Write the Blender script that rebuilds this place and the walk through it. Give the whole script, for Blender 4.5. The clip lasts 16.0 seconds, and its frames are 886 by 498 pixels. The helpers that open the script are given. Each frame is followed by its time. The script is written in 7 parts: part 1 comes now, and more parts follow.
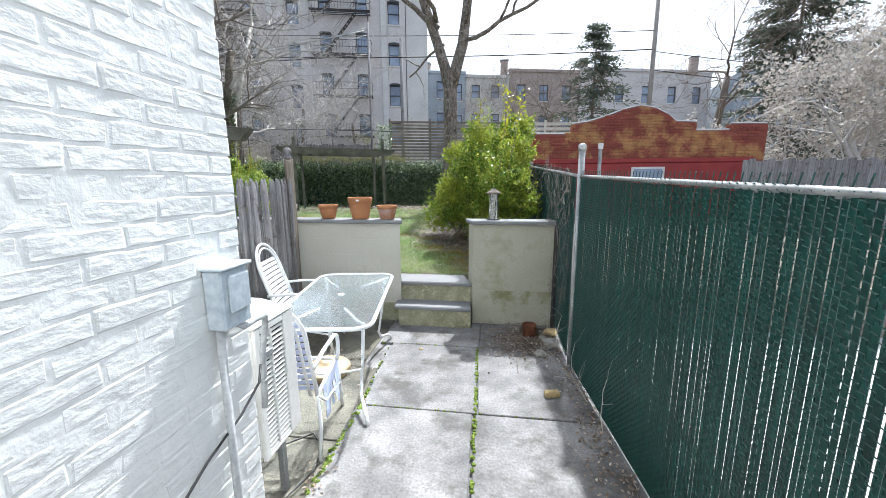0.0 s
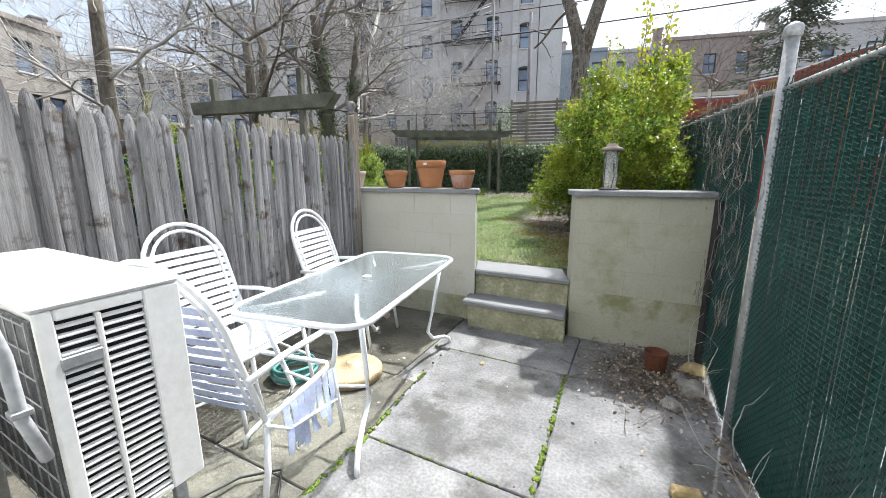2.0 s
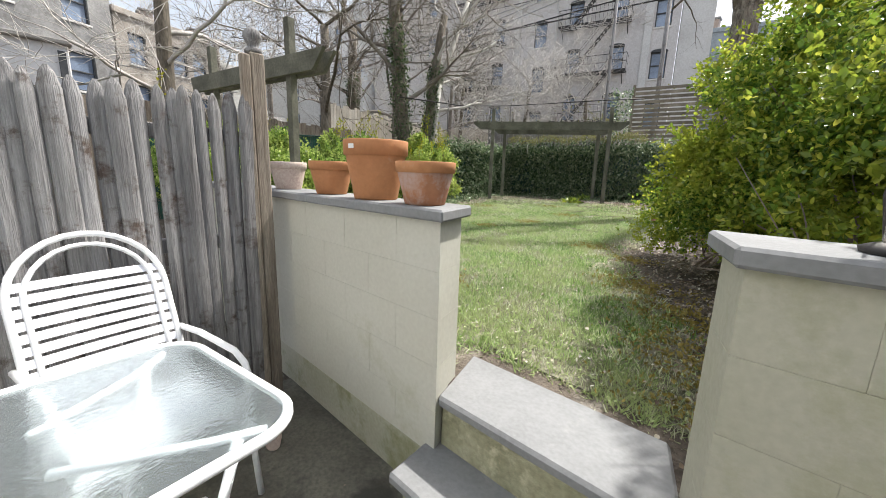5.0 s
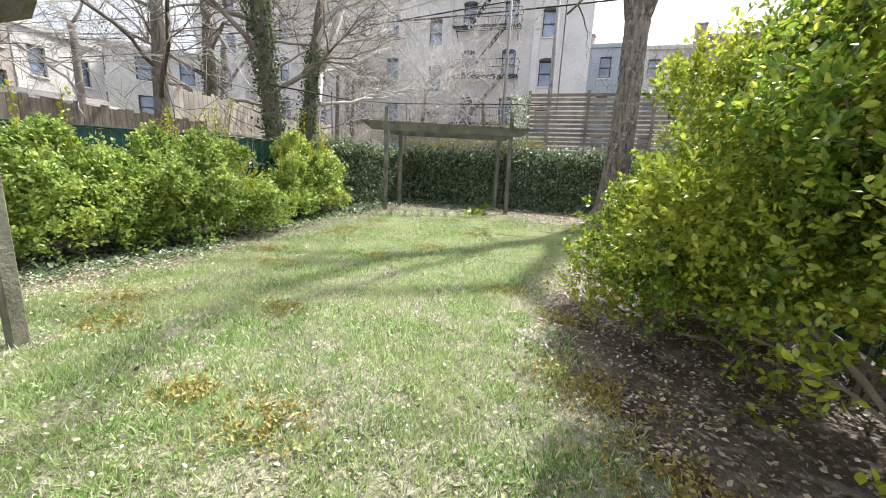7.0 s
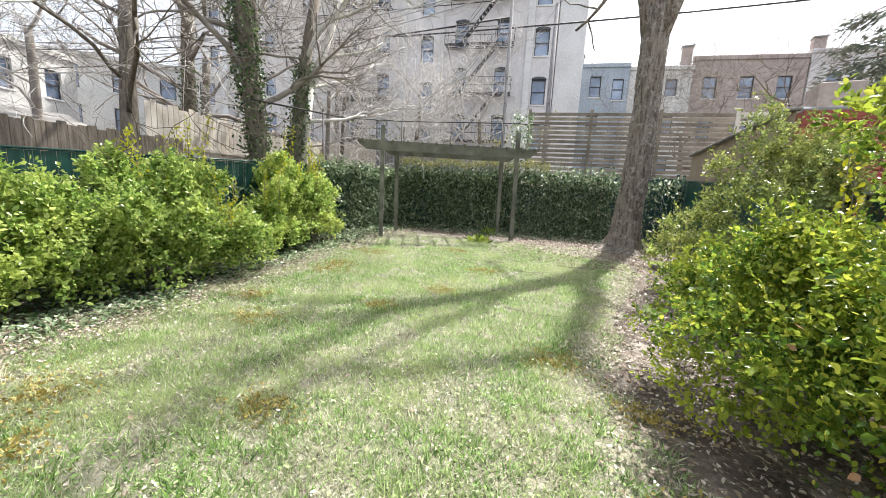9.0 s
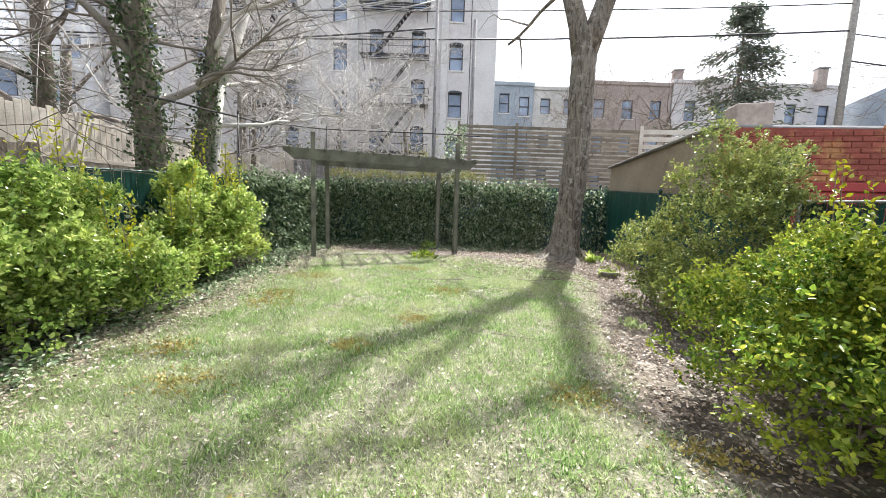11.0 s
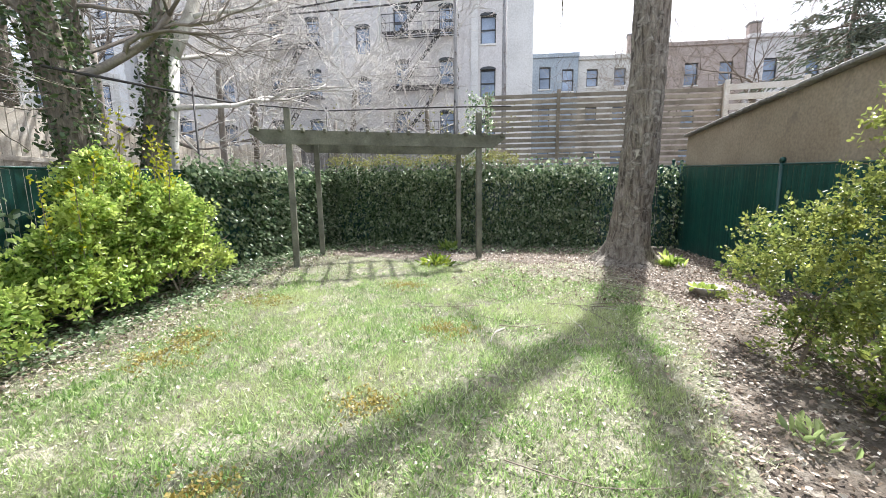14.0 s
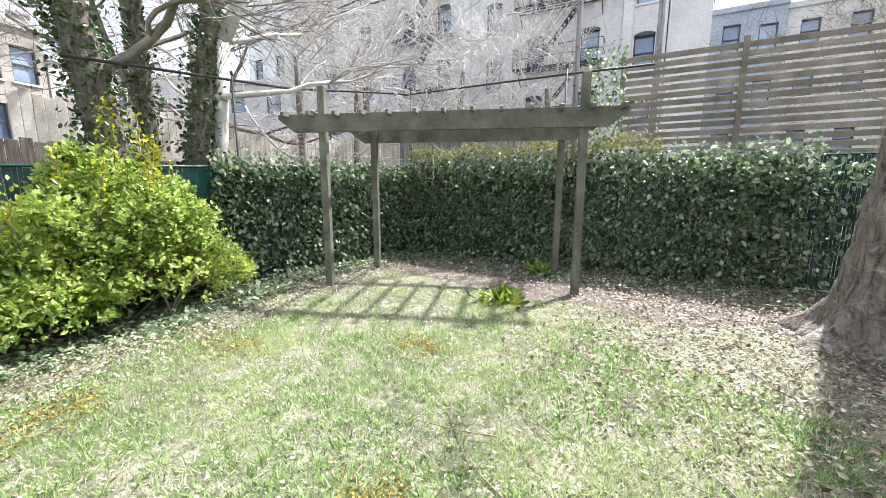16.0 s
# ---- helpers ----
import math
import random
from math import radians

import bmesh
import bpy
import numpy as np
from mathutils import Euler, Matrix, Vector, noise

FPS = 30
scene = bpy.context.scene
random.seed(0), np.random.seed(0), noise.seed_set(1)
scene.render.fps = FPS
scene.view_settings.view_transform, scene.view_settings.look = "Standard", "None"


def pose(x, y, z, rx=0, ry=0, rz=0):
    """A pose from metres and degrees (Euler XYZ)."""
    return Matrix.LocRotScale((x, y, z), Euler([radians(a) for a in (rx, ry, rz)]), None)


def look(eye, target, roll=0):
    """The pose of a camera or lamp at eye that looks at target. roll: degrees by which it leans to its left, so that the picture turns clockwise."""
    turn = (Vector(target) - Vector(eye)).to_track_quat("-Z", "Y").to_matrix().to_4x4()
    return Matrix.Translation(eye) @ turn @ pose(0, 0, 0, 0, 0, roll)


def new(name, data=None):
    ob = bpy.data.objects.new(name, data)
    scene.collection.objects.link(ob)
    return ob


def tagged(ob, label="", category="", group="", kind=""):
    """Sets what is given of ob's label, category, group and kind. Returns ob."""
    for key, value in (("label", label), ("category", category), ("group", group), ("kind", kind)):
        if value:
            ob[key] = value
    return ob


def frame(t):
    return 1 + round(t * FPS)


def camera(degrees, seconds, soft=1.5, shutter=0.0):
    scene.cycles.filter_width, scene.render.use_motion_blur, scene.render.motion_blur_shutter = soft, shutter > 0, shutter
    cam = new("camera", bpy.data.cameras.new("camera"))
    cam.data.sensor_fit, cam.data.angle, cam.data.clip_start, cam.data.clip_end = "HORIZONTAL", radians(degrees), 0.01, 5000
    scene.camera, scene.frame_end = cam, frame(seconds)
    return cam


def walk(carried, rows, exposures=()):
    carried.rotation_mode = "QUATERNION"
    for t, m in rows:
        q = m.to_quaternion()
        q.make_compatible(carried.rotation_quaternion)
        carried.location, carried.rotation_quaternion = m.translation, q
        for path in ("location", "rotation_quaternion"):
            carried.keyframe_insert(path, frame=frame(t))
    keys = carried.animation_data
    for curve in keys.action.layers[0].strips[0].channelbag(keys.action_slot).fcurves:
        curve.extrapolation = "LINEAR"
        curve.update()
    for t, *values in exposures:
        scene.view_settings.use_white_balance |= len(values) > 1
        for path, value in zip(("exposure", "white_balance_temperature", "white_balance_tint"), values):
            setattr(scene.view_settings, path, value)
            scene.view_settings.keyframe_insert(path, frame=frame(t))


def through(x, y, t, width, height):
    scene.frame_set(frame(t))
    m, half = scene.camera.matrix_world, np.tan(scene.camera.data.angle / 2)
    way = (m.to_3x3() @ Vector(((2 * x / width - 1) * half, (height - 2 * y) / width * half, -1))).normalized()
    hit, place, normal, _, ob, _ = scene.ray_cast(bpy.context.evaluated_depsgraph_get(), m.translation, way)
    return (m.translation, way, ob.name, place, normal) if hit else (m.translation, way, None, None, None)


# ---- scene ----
cam = camera(100.0, 16.0, 0.5)
PATH = [
    (0, (0.577, -0.01, 1.701), (0.305, 1.939, 1.343), -0.3),
    (0.5, (0.652, 0.222, 1.591), (0.214, 2.14, 1.228), 0.0),
    (1, (0.709, 0.502, 1.459), (0.205, 2.402, 1.091), 0.2),
    (1.5, (0.766, 0.828, 1.368), (0.072, 2.666, 0.992), -0.2),
    (2, (0.757, 1.118, 1.367), (-0.142, 2.863, 0.982), -0.2),
    (2.5, (0.776, 1.386, 1.364), (-0.36, 2.986, 0.979), -0.2),
    (3, (0.82, 1.692, 1.367), (-0.528, 3.117, 0.978), -0.1),
    (3.2, (0.824, 1.828, 1.363), (-0.581, 3.197, 0.971), -0.0),
    (5.3, (0.282, 3.53, 1.378), (-1.05, 4.97, 0.987), 2.4),
    (5.5, (0.211, 3.64, 1.388), (-1.089, 5.108, 0.998), 2.4),
    (6, (0.039, 3.933, 1.438), (-1.124, 5.513, 1.052), 3.0),
    (6.5, (-0.178, 4.303, 1.469), (-1.189, 5.986, 1.088), 2.8),
    (7, (-0.335, 4.564, 1.633), (-1.274, 6.287, 1.246), 2.7),
    (7.5, (-0.489, 4.745, 1.745), (-1.407, 6.48, 1.362), 2.6),
    (8, (-0.633, 4.906, 1.815), (-1.544, 6.65, 1.46), 2.1),
    (8.5, (-0.824, 5.068, 1.814), (-1.729, 6.822, 1.492), 2.1),
    (8.7, (-0.914, 5.1, 1.825), (-1.819, 6.854, 1.51), 2.5),
    (10.8, (-1.823, 5.35, 1.813), (-2.336, 7.269, 1.581), 2.3),
    (11, (-1.867, 5.397, 1.835), (-2.327, 7.33, 1.604), 1.9),
    (11.5, (-2.099, 5.553, 1.827), (-2.454, 7.508, 1.597), 1.6),
    (12, (-2.275, 5.711, 1.809), (-2.61, 7.669, 1.575), 1.1),
    (12.5, (-2.351, 5.974, 1.834), (-2.673, 7.932, 1.584), 0.7),
    (13, (-2.224, 6.34, 1.859), (-2.557, 8.294, 1.596), 0.1),
    (13.5, (-2.08, 6.83, 1.839), (-2.555, 8.754, 1.566), -0.3),
    (14, (-1.91, 7.367, 1.849), (-2.592, 9.225, 1.564), -0.6),
    (14.5, (-1.755, 7.862, 1.856), (-2.652, 9.627, 1.57), -0.3),
    (15, (-1.742, 8.481, 1.878), (-2.78, 10.166, 1.589), -0.2),
    (15.5, (-1.769, 8.987, 1.942), (-2.956, 10.568, 1.638), -0.1),
    (16, (-1.917, 9.541, 1.973), (-3.223, 11.023, 1.655), 0.2),
]
EXPOSURES = ((0.0, 0.68, 5800, 8), (1.5, 0.67, 5900, 8), (3.0, 0.52, 6220, 9), (5.5, 0.72, 6400, 9), (7.0, 1.1, 6380, 10), (8.5, 1.2, 6350, 10), (12.5, 1.12, 6180, 10), (14.5, 1.34, 6080, 10), (16.0, 1.40, 6040, 10))
walk(cam, [(t, look(eye, target, roll)) for t, eye, target, roll in PATH], EXPOSURES)
SUN, SKY = 5.0, 0.17
# world, sun and sky
world = bpy.data.worlds.new("sky")
scene.world = world
world.use_nodes = True
sky = world.node_tree.nodes.new("ShaderNodeTexSky")
sky.sky_type, sky.sun_disc = "NISHITA", False
sky.sun_elevation, sky.sun_rotation = radians(56), radians(11.5)
sky.air_density, sky.dust_density, sky.ozone_density = 1.0, 5.5, 1.0
haze = world.node_tree.nodes.new("ShaderNodeMixRGB")
haze.inputs[0].default_value = 0.55
haze.inputs[2].default_value = (4.4, 4.5, 4.65, 1)
world.node_tree.links.new(sky.outputs[0], haze.inputs[1])
world.node_tree.links.new(haze.outputs[0], world.node_tree.nodes["Background"].inputs[0])
world.node_tree.nodes["Background"].inputs[1].default_value = SKY
sun = new("sun", bpy.data.lights.new("sun", "SUN"))
sun.data.energy, sun.data.angle, sun.data.color = SUN, radians(1.5), (1.0, 0.96, 0.90)
SUN_WAY = Vector((0.2 * math.cos(radians(56)), 0.98 * math.cos(radians(56)), math.sin(radians(56))))
sun.matrix_world = look((0, 0, 20), Vector((0, 0, 20)) - SUN_WAY)

rng = np.random.default_rng(7)
rnd = random.Random(5)


# ---- materials ----
def mat(name, c1, c2, scale=4.0, rough=0.75, bump=0.25, fine=60.0, metal=0.0, vary="", amount=0.25, spots=None, spot_scale=2.0, spot_at=0.62, stretch=(1, 1, 1), gloss=0.5, clear=0.0, speckle=0.45):
    """A surface with colour at two scales, fine relief and optional stains."""
    m = bpy.data.materials.new(name)
    m.use_nodes = True
    nt = m.node_tree
    n, ln = nt.nodes, nt.links
    b = n["Principled BSDF"]
    geo = n.new("ShaderNodeNewGeometry")
    mp = n.new("ShaderNodeMapping")
    mp.inputs["Scale"].default_value = stretch
    ln.new(geo.outputs["Position"], mp.inputs[0])
    big = n.new("ShaderNodeTexNoise")
    big.inputs["Scale"].default_value, big.inputs["Detail"].default_value = scale, 6
    ln.new(mp.outputs[0], big.inputs["Vector"])
    ramp = n.new("ShaderNodeValToRGB")
    ramp.color_ramp.elements[0].position, ramp.color_ramp.elements[1].position = 0.3, 0.7
    ramp.color_ramp.elements[0].color, ramp.color_ramp.elements[1].color = (*c1, 1), (*c2, 1)
    ln.new(big.outputs[0], ramp.inputs[0])
    small = n.new("ShaderNodeTexNoise")
    small.inputs["Scale"].default_value, small.inputs["Detail"].default_value = fine, 5
    ln.new(mp.outputs[0], small.inputs["Vector"])
    grain = n.new("ShaderNodeMix")
    grain.data_type, grain.blend_type = "RGBA", "OVERLAY"
    grain.inputs[0].default_value = speckle
    ln.new(ramp.outputs[0], grain.inputs[6])
    ln.new(small.outputs[0], grain.inputs[7])
    out = grain.outputs[2]
    if spots:
        st = n.new("ShaderNodeTexNoise")
        st.inputs["Scale"].default_value, st.inputs["Detail"].default_value, st.inputs["Roughness"].default_value = spot_scale, 8, 0.7
        ln.new(geo.outputs["Position"], st.inputs["Vector"])
        edge = n.new("ShaderNodeMapRange")
        edge.inputs[1].default_value, edge.inputs[2].default_value = spot_at - 0.05, spot_at + 0.07
        ln.new(st.outputs[0], edge.inputs[0])
        mx = n.new("ShaderNodeMix")
        mx.data_type = "RGBA"
        mx.inputs[7].default_value = (*spots, 1)
        ln.new(edge.outputs[0], mx.inputs[0])
        ln.new(out, mx.inputs[6])
        out = mx.outputs[2]
    if vary:
        if vary == "object":
            src = n.new("ShaderNodeObjectInfo").outputs["Random"]
        else:
            src = geo.outputs["Random Per Island"]
        span = n.new("ShaderNodeMapRange")
        span.inputs[3].default_value, span.inputs[4].default_value = 1 - amount, 1 + amount
        ln.new(src, span.inputs[0])
        hs = n.new("ShaderNodeHueSaturation")
        ln.new(span.outputs[0], hs.inputs["Value"])
        ln.new(out, hs.inputs["Color"])
        out = hs.outputs[0]
    ln.new(out, b.inputs["Base Color"])
    b.inputs["Roughness"].default_value, b.inputs["Metallic"].default_value = rough, metal
    b.inputs["Specular IOR Level"].default_value = gloss
    b.inputs["Coat Weight"].default_value = clear
    if bump:
        bp = n.new("ShaderNodeBump")
        bp.inputs["Strength"].default_value, bp.inputs["Distance"].default_value = bump, 0.02
        ln.new(small.outputs[0], bp.inputs["Height"])
        ln.new(bp.outputs[0], b.inputs["Normal"])
    return m


def leaf_mat(name, dark, mid, light, shine=0.35, through=0.35, patch=None, patch_scale=1.5):
    """Leaves: each of its own tint, glossy, letting some light through."""
    m = bpy.data.materials.new(name)
    m.use_nodes = True
    n, ln = m.node_tree.nodes, m.node_tree.links
    b = n["Principled BSDF"]
    geo = n.new("ShaderNodeNewGeometry")
    ramp = n.new("ShaderNodeValToRGB")
    ramp.color_ramp.elements[0].color, ramp.color_ramp.elements[1].color = (*dark, 1), (*light, 1)
    ramp.color_ramp.elements.new(0.5).color = (*mid, 1)
    ramp.color_ramp.elements.new(0.8).color = (*[0.75 * m_ + 0.25 * l_ for m_, l_ in zip(mid, light)], 1)
    ln.new(geo.outputs["Random Per Island"], ramp.inputs[0])
    col = ramp.outputs[0]
    if patch:
        tex = n.new("ShaderNodeTexCoord")
        spread = n.new("ShaderNodeTexNoise")
        spread.inputs["Scale"].default_value = patch_scale
        spread.inputs["Detail"].default_value = 3.0
        ln.new(tex.outputs["Object"], spread.inputs["Vector"])
        edge = n.new("ShaderNodeValToRGB")
        edge.color_ramp.elements[0].position, edge.color_ramp.elements[1].position = 0.45, 0.66
        ln.new(spread.outputs[0], edge.inputs[0])
        blend = n.new("ShaderNodeMixRGB")
        blend.inputs[2].default_value = (*patch, 1)
        soft = n.new("ShaderNodeMath")
        soft.operation = "MULTIPLY"
        soft.inputs[1].default_value = 0.7
        ln.new(edge.outputs[0], soft.inputs[0])
        ln.new(soft.outputs[0], blend.inputs[0])
        ln.new(col, blend.inputs[1])
        col = blend.outputs[0]
    ln.new(col, b.inputs["Base Color"])
    b.inputs["Roughness"].default_value = shine
    tr = n.new("ShaderNodeBsdfTranslucent")
    ln.new(col, tr.inputs[0])
    mix = n.new("ShaderNodeMixShader")
    mix.inputs[0].default_value = through
    ln.new(b.outputs[0], mix.inputs[1])
    ln.new(tr.outputs[0], mix.inputs[2])
    ln.new(mix.outputs[0], n["Material Output"].inputs[0])
    return m


def glass_mat(name, tint, rough=0.02, bump=0.0, clear=1.0):
    m = bpy.data.materials.new(name)
    m.use_nodes = True
    n, ln = m.node_tree.nodes, m.node_tree.links
    b = n["Principled BSDF"]
    b.inputs["Base Color"].default_value = (*tint, 1)
    b.inputs["Roughness"].default_value = rough
    b.inputs["Transmission Weight"].default_value = clear
    b.inputs["IOR"].default_value = 1.45
    b.inputs["Specular IOR Level"].default_value = 0.3
    if bump:
        tx = n.new("ShaderNodeTexNoise")
        tx.inputs["Scale"].default_value = 70
        bp = n.new("ShaderNodeBump")
        bp.inputs["Strength"].default_value, bp.inputs["Distance"].default_value = bump, 0.01
        ln.new(tx.outputs[0], bp.inputs["Height"])
        ln.new(bp.outputs[0], b.inputs["Normal"])
    return m


def bark_mat(name, crack, low, high, flake):
    """Furrowed bark: long cracks between plates, with paler flakes peeling across."""
    m = bpy.data.materials.new(name)
    m.use_nodes = True
    n, ln = m.node_tree.nodes, m.node_tree.links
    b = n["Principled BSDF"]
    geo = n.new("ShaderNodeNewGeometry")

    def noise_at(stretch, scale, detail, rough=0.6):
        mp = n.new("ShaderNodeMapping")
        mp.inputs["Scale"].default_value = stretch
        ln.new(geo.outputs["Position"], mp.inputs[0])
        tx = n.new("ShaderNodeTexNoise")
        tx.inputs["Scale"].default_value, tx.inputs["Detail"].default_value, tx.inputs["Roughness"].default_value = scale, detail, rough
        tx.inputs["Distortion"].default_value = 0.8
        ln.new(mp.outputs[0], tx.inputs["Vector"])
        return tx.outputs[0]

    furrow = noise_at((1, 1, 0.16), 22, 6)
    band = noise_at((1.0, 1.0, 1.1), 7, 6, 0.7)
    grain = noise_at((1, 1, 0.5), 90, 4)
    ramp = n.new("ShaderNodeValToRGB")
    ramp.color_ramp.elements[0].position, ramp.color_ramp.elements[1].position = 0.36, 0.66
    ramp.color_ramp.elements[0].color, ramp.color_ramp.elements[1].color = (*crack, 1), (*high, 1)
    ramp.color_ramp.elements.new(0.48).color = (*low, 1)
    ln.new(furrow, ramp.inputs[0])
    edge = n.new("ShaderNodeMapRange")
    edge.inputs[1].default_value, edge.inputs[2].default_value, edge.inputs[4].default_value = 0.5, 0.62, 0.7
    ln.new(band, edge.inputs[0])
    mx = n.new("ShaderNodeMix")
    mx.data_type = "RGBA"
    mx.inputs[7].default_value = (*flake, 1)
    ln.new(edge.outputs[0], mx.inputs[0])
    ln.new(ramp.outputs[0], mx.inputs[6])
    fine = n.new("ShaderNodeMix")
    fine.data_type, fine.blend_type = "RGBA", "OVERLAY"
    fine.inputs[0].default_value = 0.5
    ln.new(mx.outputs[2], fine.inputs[6])
    ln.new(grain, fine.inputs[7])
    ln.new(fine.outputs[2], b.inputs["Base Color"])
    b.inputs["Roughness"].default_value = 0.92
    add = n.new("ShaderNodeMath")
    ln.new(furrow, add.inputs[0])
    ln.new(edge.outputs[0], add.inputs[1])
    bp = n.new("ShaderNodeBump")
    bp.inputs["Strength"].default_value, bp.inputs["Distance"].default_value = 0.9, 0.04
    ln.new(add.outputs[0], bp.inputs["Height"])
    ln.new(bp.outputs[0], b.inputs["Normal"])
    return m


M_BARK = bark_mat("furrowed_grey_brown_bark", (0.06, 0.047, 0.036), (0.18, 0.15, 0.12), (0.30, 0.265, 0.22), (0.47, 0.43, 0.37))
M_BRICKW = mat("white_painted_brick", (0.74, 0.75, 0.73), (0.82, 0.83, 0.81), 6, 0.6, 0.34, 34, vary="object", amount=0.03, spots=(0.64, 0.65, 0.64), spot_scale=11, spot_at=0.68, stretch=(1, 0.7, 1.3), speckle=0.15)
M_MORTW = mat("white_painted_mortar", (0.73, 0.74, 0.72), (0.81, 0.82, 0.80), 8, 0.65, 0.35, 18, speckle=0.15)
M_SLAB = mat("worn_concrete", (0.12, 0.117, 0.117), (0.29, 0.285, 0.28), 3.2, 0.85, 0.22, 60, vary="object", amount=0.08, spots=(0.10, 0.096, 0.088), spot_scale=2.4, spot_at=0.55, speckle=0.6)
# Tan-stained concrete, its colour also darkened for shade under the furniture.
M_SLABT = mat("tan_stained_shaded_concrete", (0.09, 0.084, 0.066), (0.18, 0.168, 0.132), 2.2, 0.88, 0.22, 60, vary="object", amount=0.08, spots=(0.06, 0.057, 0.046), spot_scale=2.0, spot_at=0.55, speckle=0.6)
M_WALL = mat("cream_block_render", (0.49, 0.475, 0.40), (0.55, 0.54, 0.47), 1.6, 0.85, 0.05, 50, spots=(0.41, 0.40, 0.29), spot_scale=1.6, spot_at=0.62, speckle=0.12)
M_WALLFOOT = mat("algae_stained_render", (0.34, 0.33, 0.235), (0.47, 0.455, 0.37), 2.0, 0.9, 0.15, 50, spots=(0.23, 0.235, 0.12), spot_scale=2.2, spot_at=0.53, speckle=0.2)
M_CAP = mat("grey_bluestone", (0.185, 0.187, 0.19), (0.26, 0.262, 0.265), 2.5, 0.8, 0.08, 60, spots=(0.30, 0.30, 0.295), spot_scale=4, spot_at=0.63, speckle=0.2)
M_RISER = mat("mossy_stone", (0.22, 0.22, 0.13), (0.40, 0.38, 0.26), 6, 0.9, 0.5, 40, spots=(0.52, 0.48, 0.33), spot_scale=9, spot_at=0.58)
M_WALLB = mat("stained_cream_render", (0.37, 0.36, 0.275), (0.48, 0.465, 0.385), 1.3, 0.85, 0.06, 50, spots=(0.30, 0.295, 0.185), spot_scale=1.3, spot_at=0.54, speckle=0.15)
M_MOSS = mat("moss", (0.10, 0.16, 0.02), (0.22, 0.30, 0.04), 20, 0.95, 0.8, 120)
M_WOODG = mat("weathered_grey_board", (0.15, 0.143, 0.142), (0.34, 0.33, 0.326), 5, 0.85, 0.6, 34, vary="object", amount=0.2, stretch=(7, 7, 0.4), spots=(0.09, 0.064, 0.05), spot_scale=7, spot_at=0.6, speckle=0.55)
M_WOODB = mat("weathered_brown_timber", (0.15, 0.12, 0.09), (0.32, 0.275, 0.22), 5, 0.85, 0.5, 40, vary="object", amount=0.12, stretch=(6, 6, 0.5))
M_WOODP = mat("grey_green_timber", (0.085, 0.085, 0.06), (0.19, 0.185, 0.14), 4, 0.85, 0.4, 45, vary="object", amount=0.12)
M_WOODT = mat("tan_slat_wood", (0.15, 0.125, 0.09), (0.30, 0.26, 0.20), 3, 0.85, 0.3, 40, vary="object", amount=0.2)
M_WOODN = mat("pale_new_wood", (0.50, 0.44, 0.36), (0.66, 0.62, 0.55), 3, 0.8, 0.2, 40, vary="object", amount=0.1)
M_GREEN = mat("green_plastic_slat", (0.004, 0.042, 0.033), (0.009, 0.066, 0.052), 5, 0.42, 0.12, 60, vary="object", amount=0.25)
M_WIREG = mat("green_vinyl_wire", (0.004, 0.04, 0.032), (0.009, 0.062, 0.05), 8, 0.35, 0.1, 60)
M_GALV = mat("galvanised_steel", (0.30, 0.31, 0.31), (0.46, 0.46, 0.455), 8, 0.5, 0.15, 60, metal=0.4)
M_WHITE = mat("white_powder_coat", (0.76, 0.77, 0.78), (0.84, 0.84, 0.84), 9, 0.38, 0.05, 60)
M_STRAP = mat("white_vinyl_strap", (0.70, 0.72, 0.78), (0.80, 0.81, 0.84), 6, 0.45, 0.08, 60)
M_STRAPB = mat("bluish_vinyl_strap", (0.46, 0.52, 0.74), (0.60, 0.65, 0.84), 6, 0.45, 0.08, 60)
M_ACW = mat("white_enamel", (0.76, 0.75, 0.71), (0.82, 0.81, 0.78), 3, 0.4, 0.05, 40, spots=(0.62, 0.6, 0.55), spot_scale=5, spot_at=0.7)
M_DARK = mat("near_black", (0.012, 0.012, 0.013), (0.025, 0.025, 0.027), 6, 0.8, 0.1)
M_FIN = mat("aluminium_fin", (0.10, 0.10, 0.10), (0.17, 0.17, 0.17), 30, 0.6, 0.3, 120, metal=0.4)
M_BOX = mat("grey_blue_plastic", (0.44, 0.50, 0.55), (0.54, 0.59, 0.63), 5, 0.45, 0.05, 40)
M_PIPE = mat("grey_conduit", (0.40, 0.41, 0.42), (0.54, 0.55, 0.55), 7, 0.5, 0.1, 50)
M_BLACK = mat("black_cable", (0.012, 0.012, 0.013), (0.03, 0.03, 0.03), 7, 0.5, 0.1)
M_TERRA = mat("terracotta", (0.37, 0.155, 0.062), (0.47, 0.22, 0.095), 5, 0.8, 0.05, 60, spots=(0.46, 0.30, 0.2), spot_scale=6, spot_at=0.68, speckle=0.15)
M_TERRAB = mat("limed_terracotta", (0.30, 0.12, 0.055), (0.40, 0.19, 0.10), 4, 0.8, 0.05, 60, spots=(0.42, 0.29, 0.24), spot_scale=5, spot_at=0.52, speckle=0.15)
M_TERRAP = mat("pale_terracotta", (0.55, 0.42, 0.36), (0.66, 0.55, 0.48), 7, 0.8, 0.15, 80)
M_RUST = mat("rusty_iron", (0.10, 0.032, 0.016), (0.19, 0.07, 0.03), 12, 0.85, 0.4, 60)
M_STONE = mat("tan_stone", (0.34, 0.24, 0.10), (0.50, 0.40, 0.22), 14, 0.85, 0.5, 50)
M_GREYSTONE = mat("grey_stone", (0.22, 0.20, 0.17), (0.38, 0.36, 0.32), 14, 0.85, 0.5, 50)
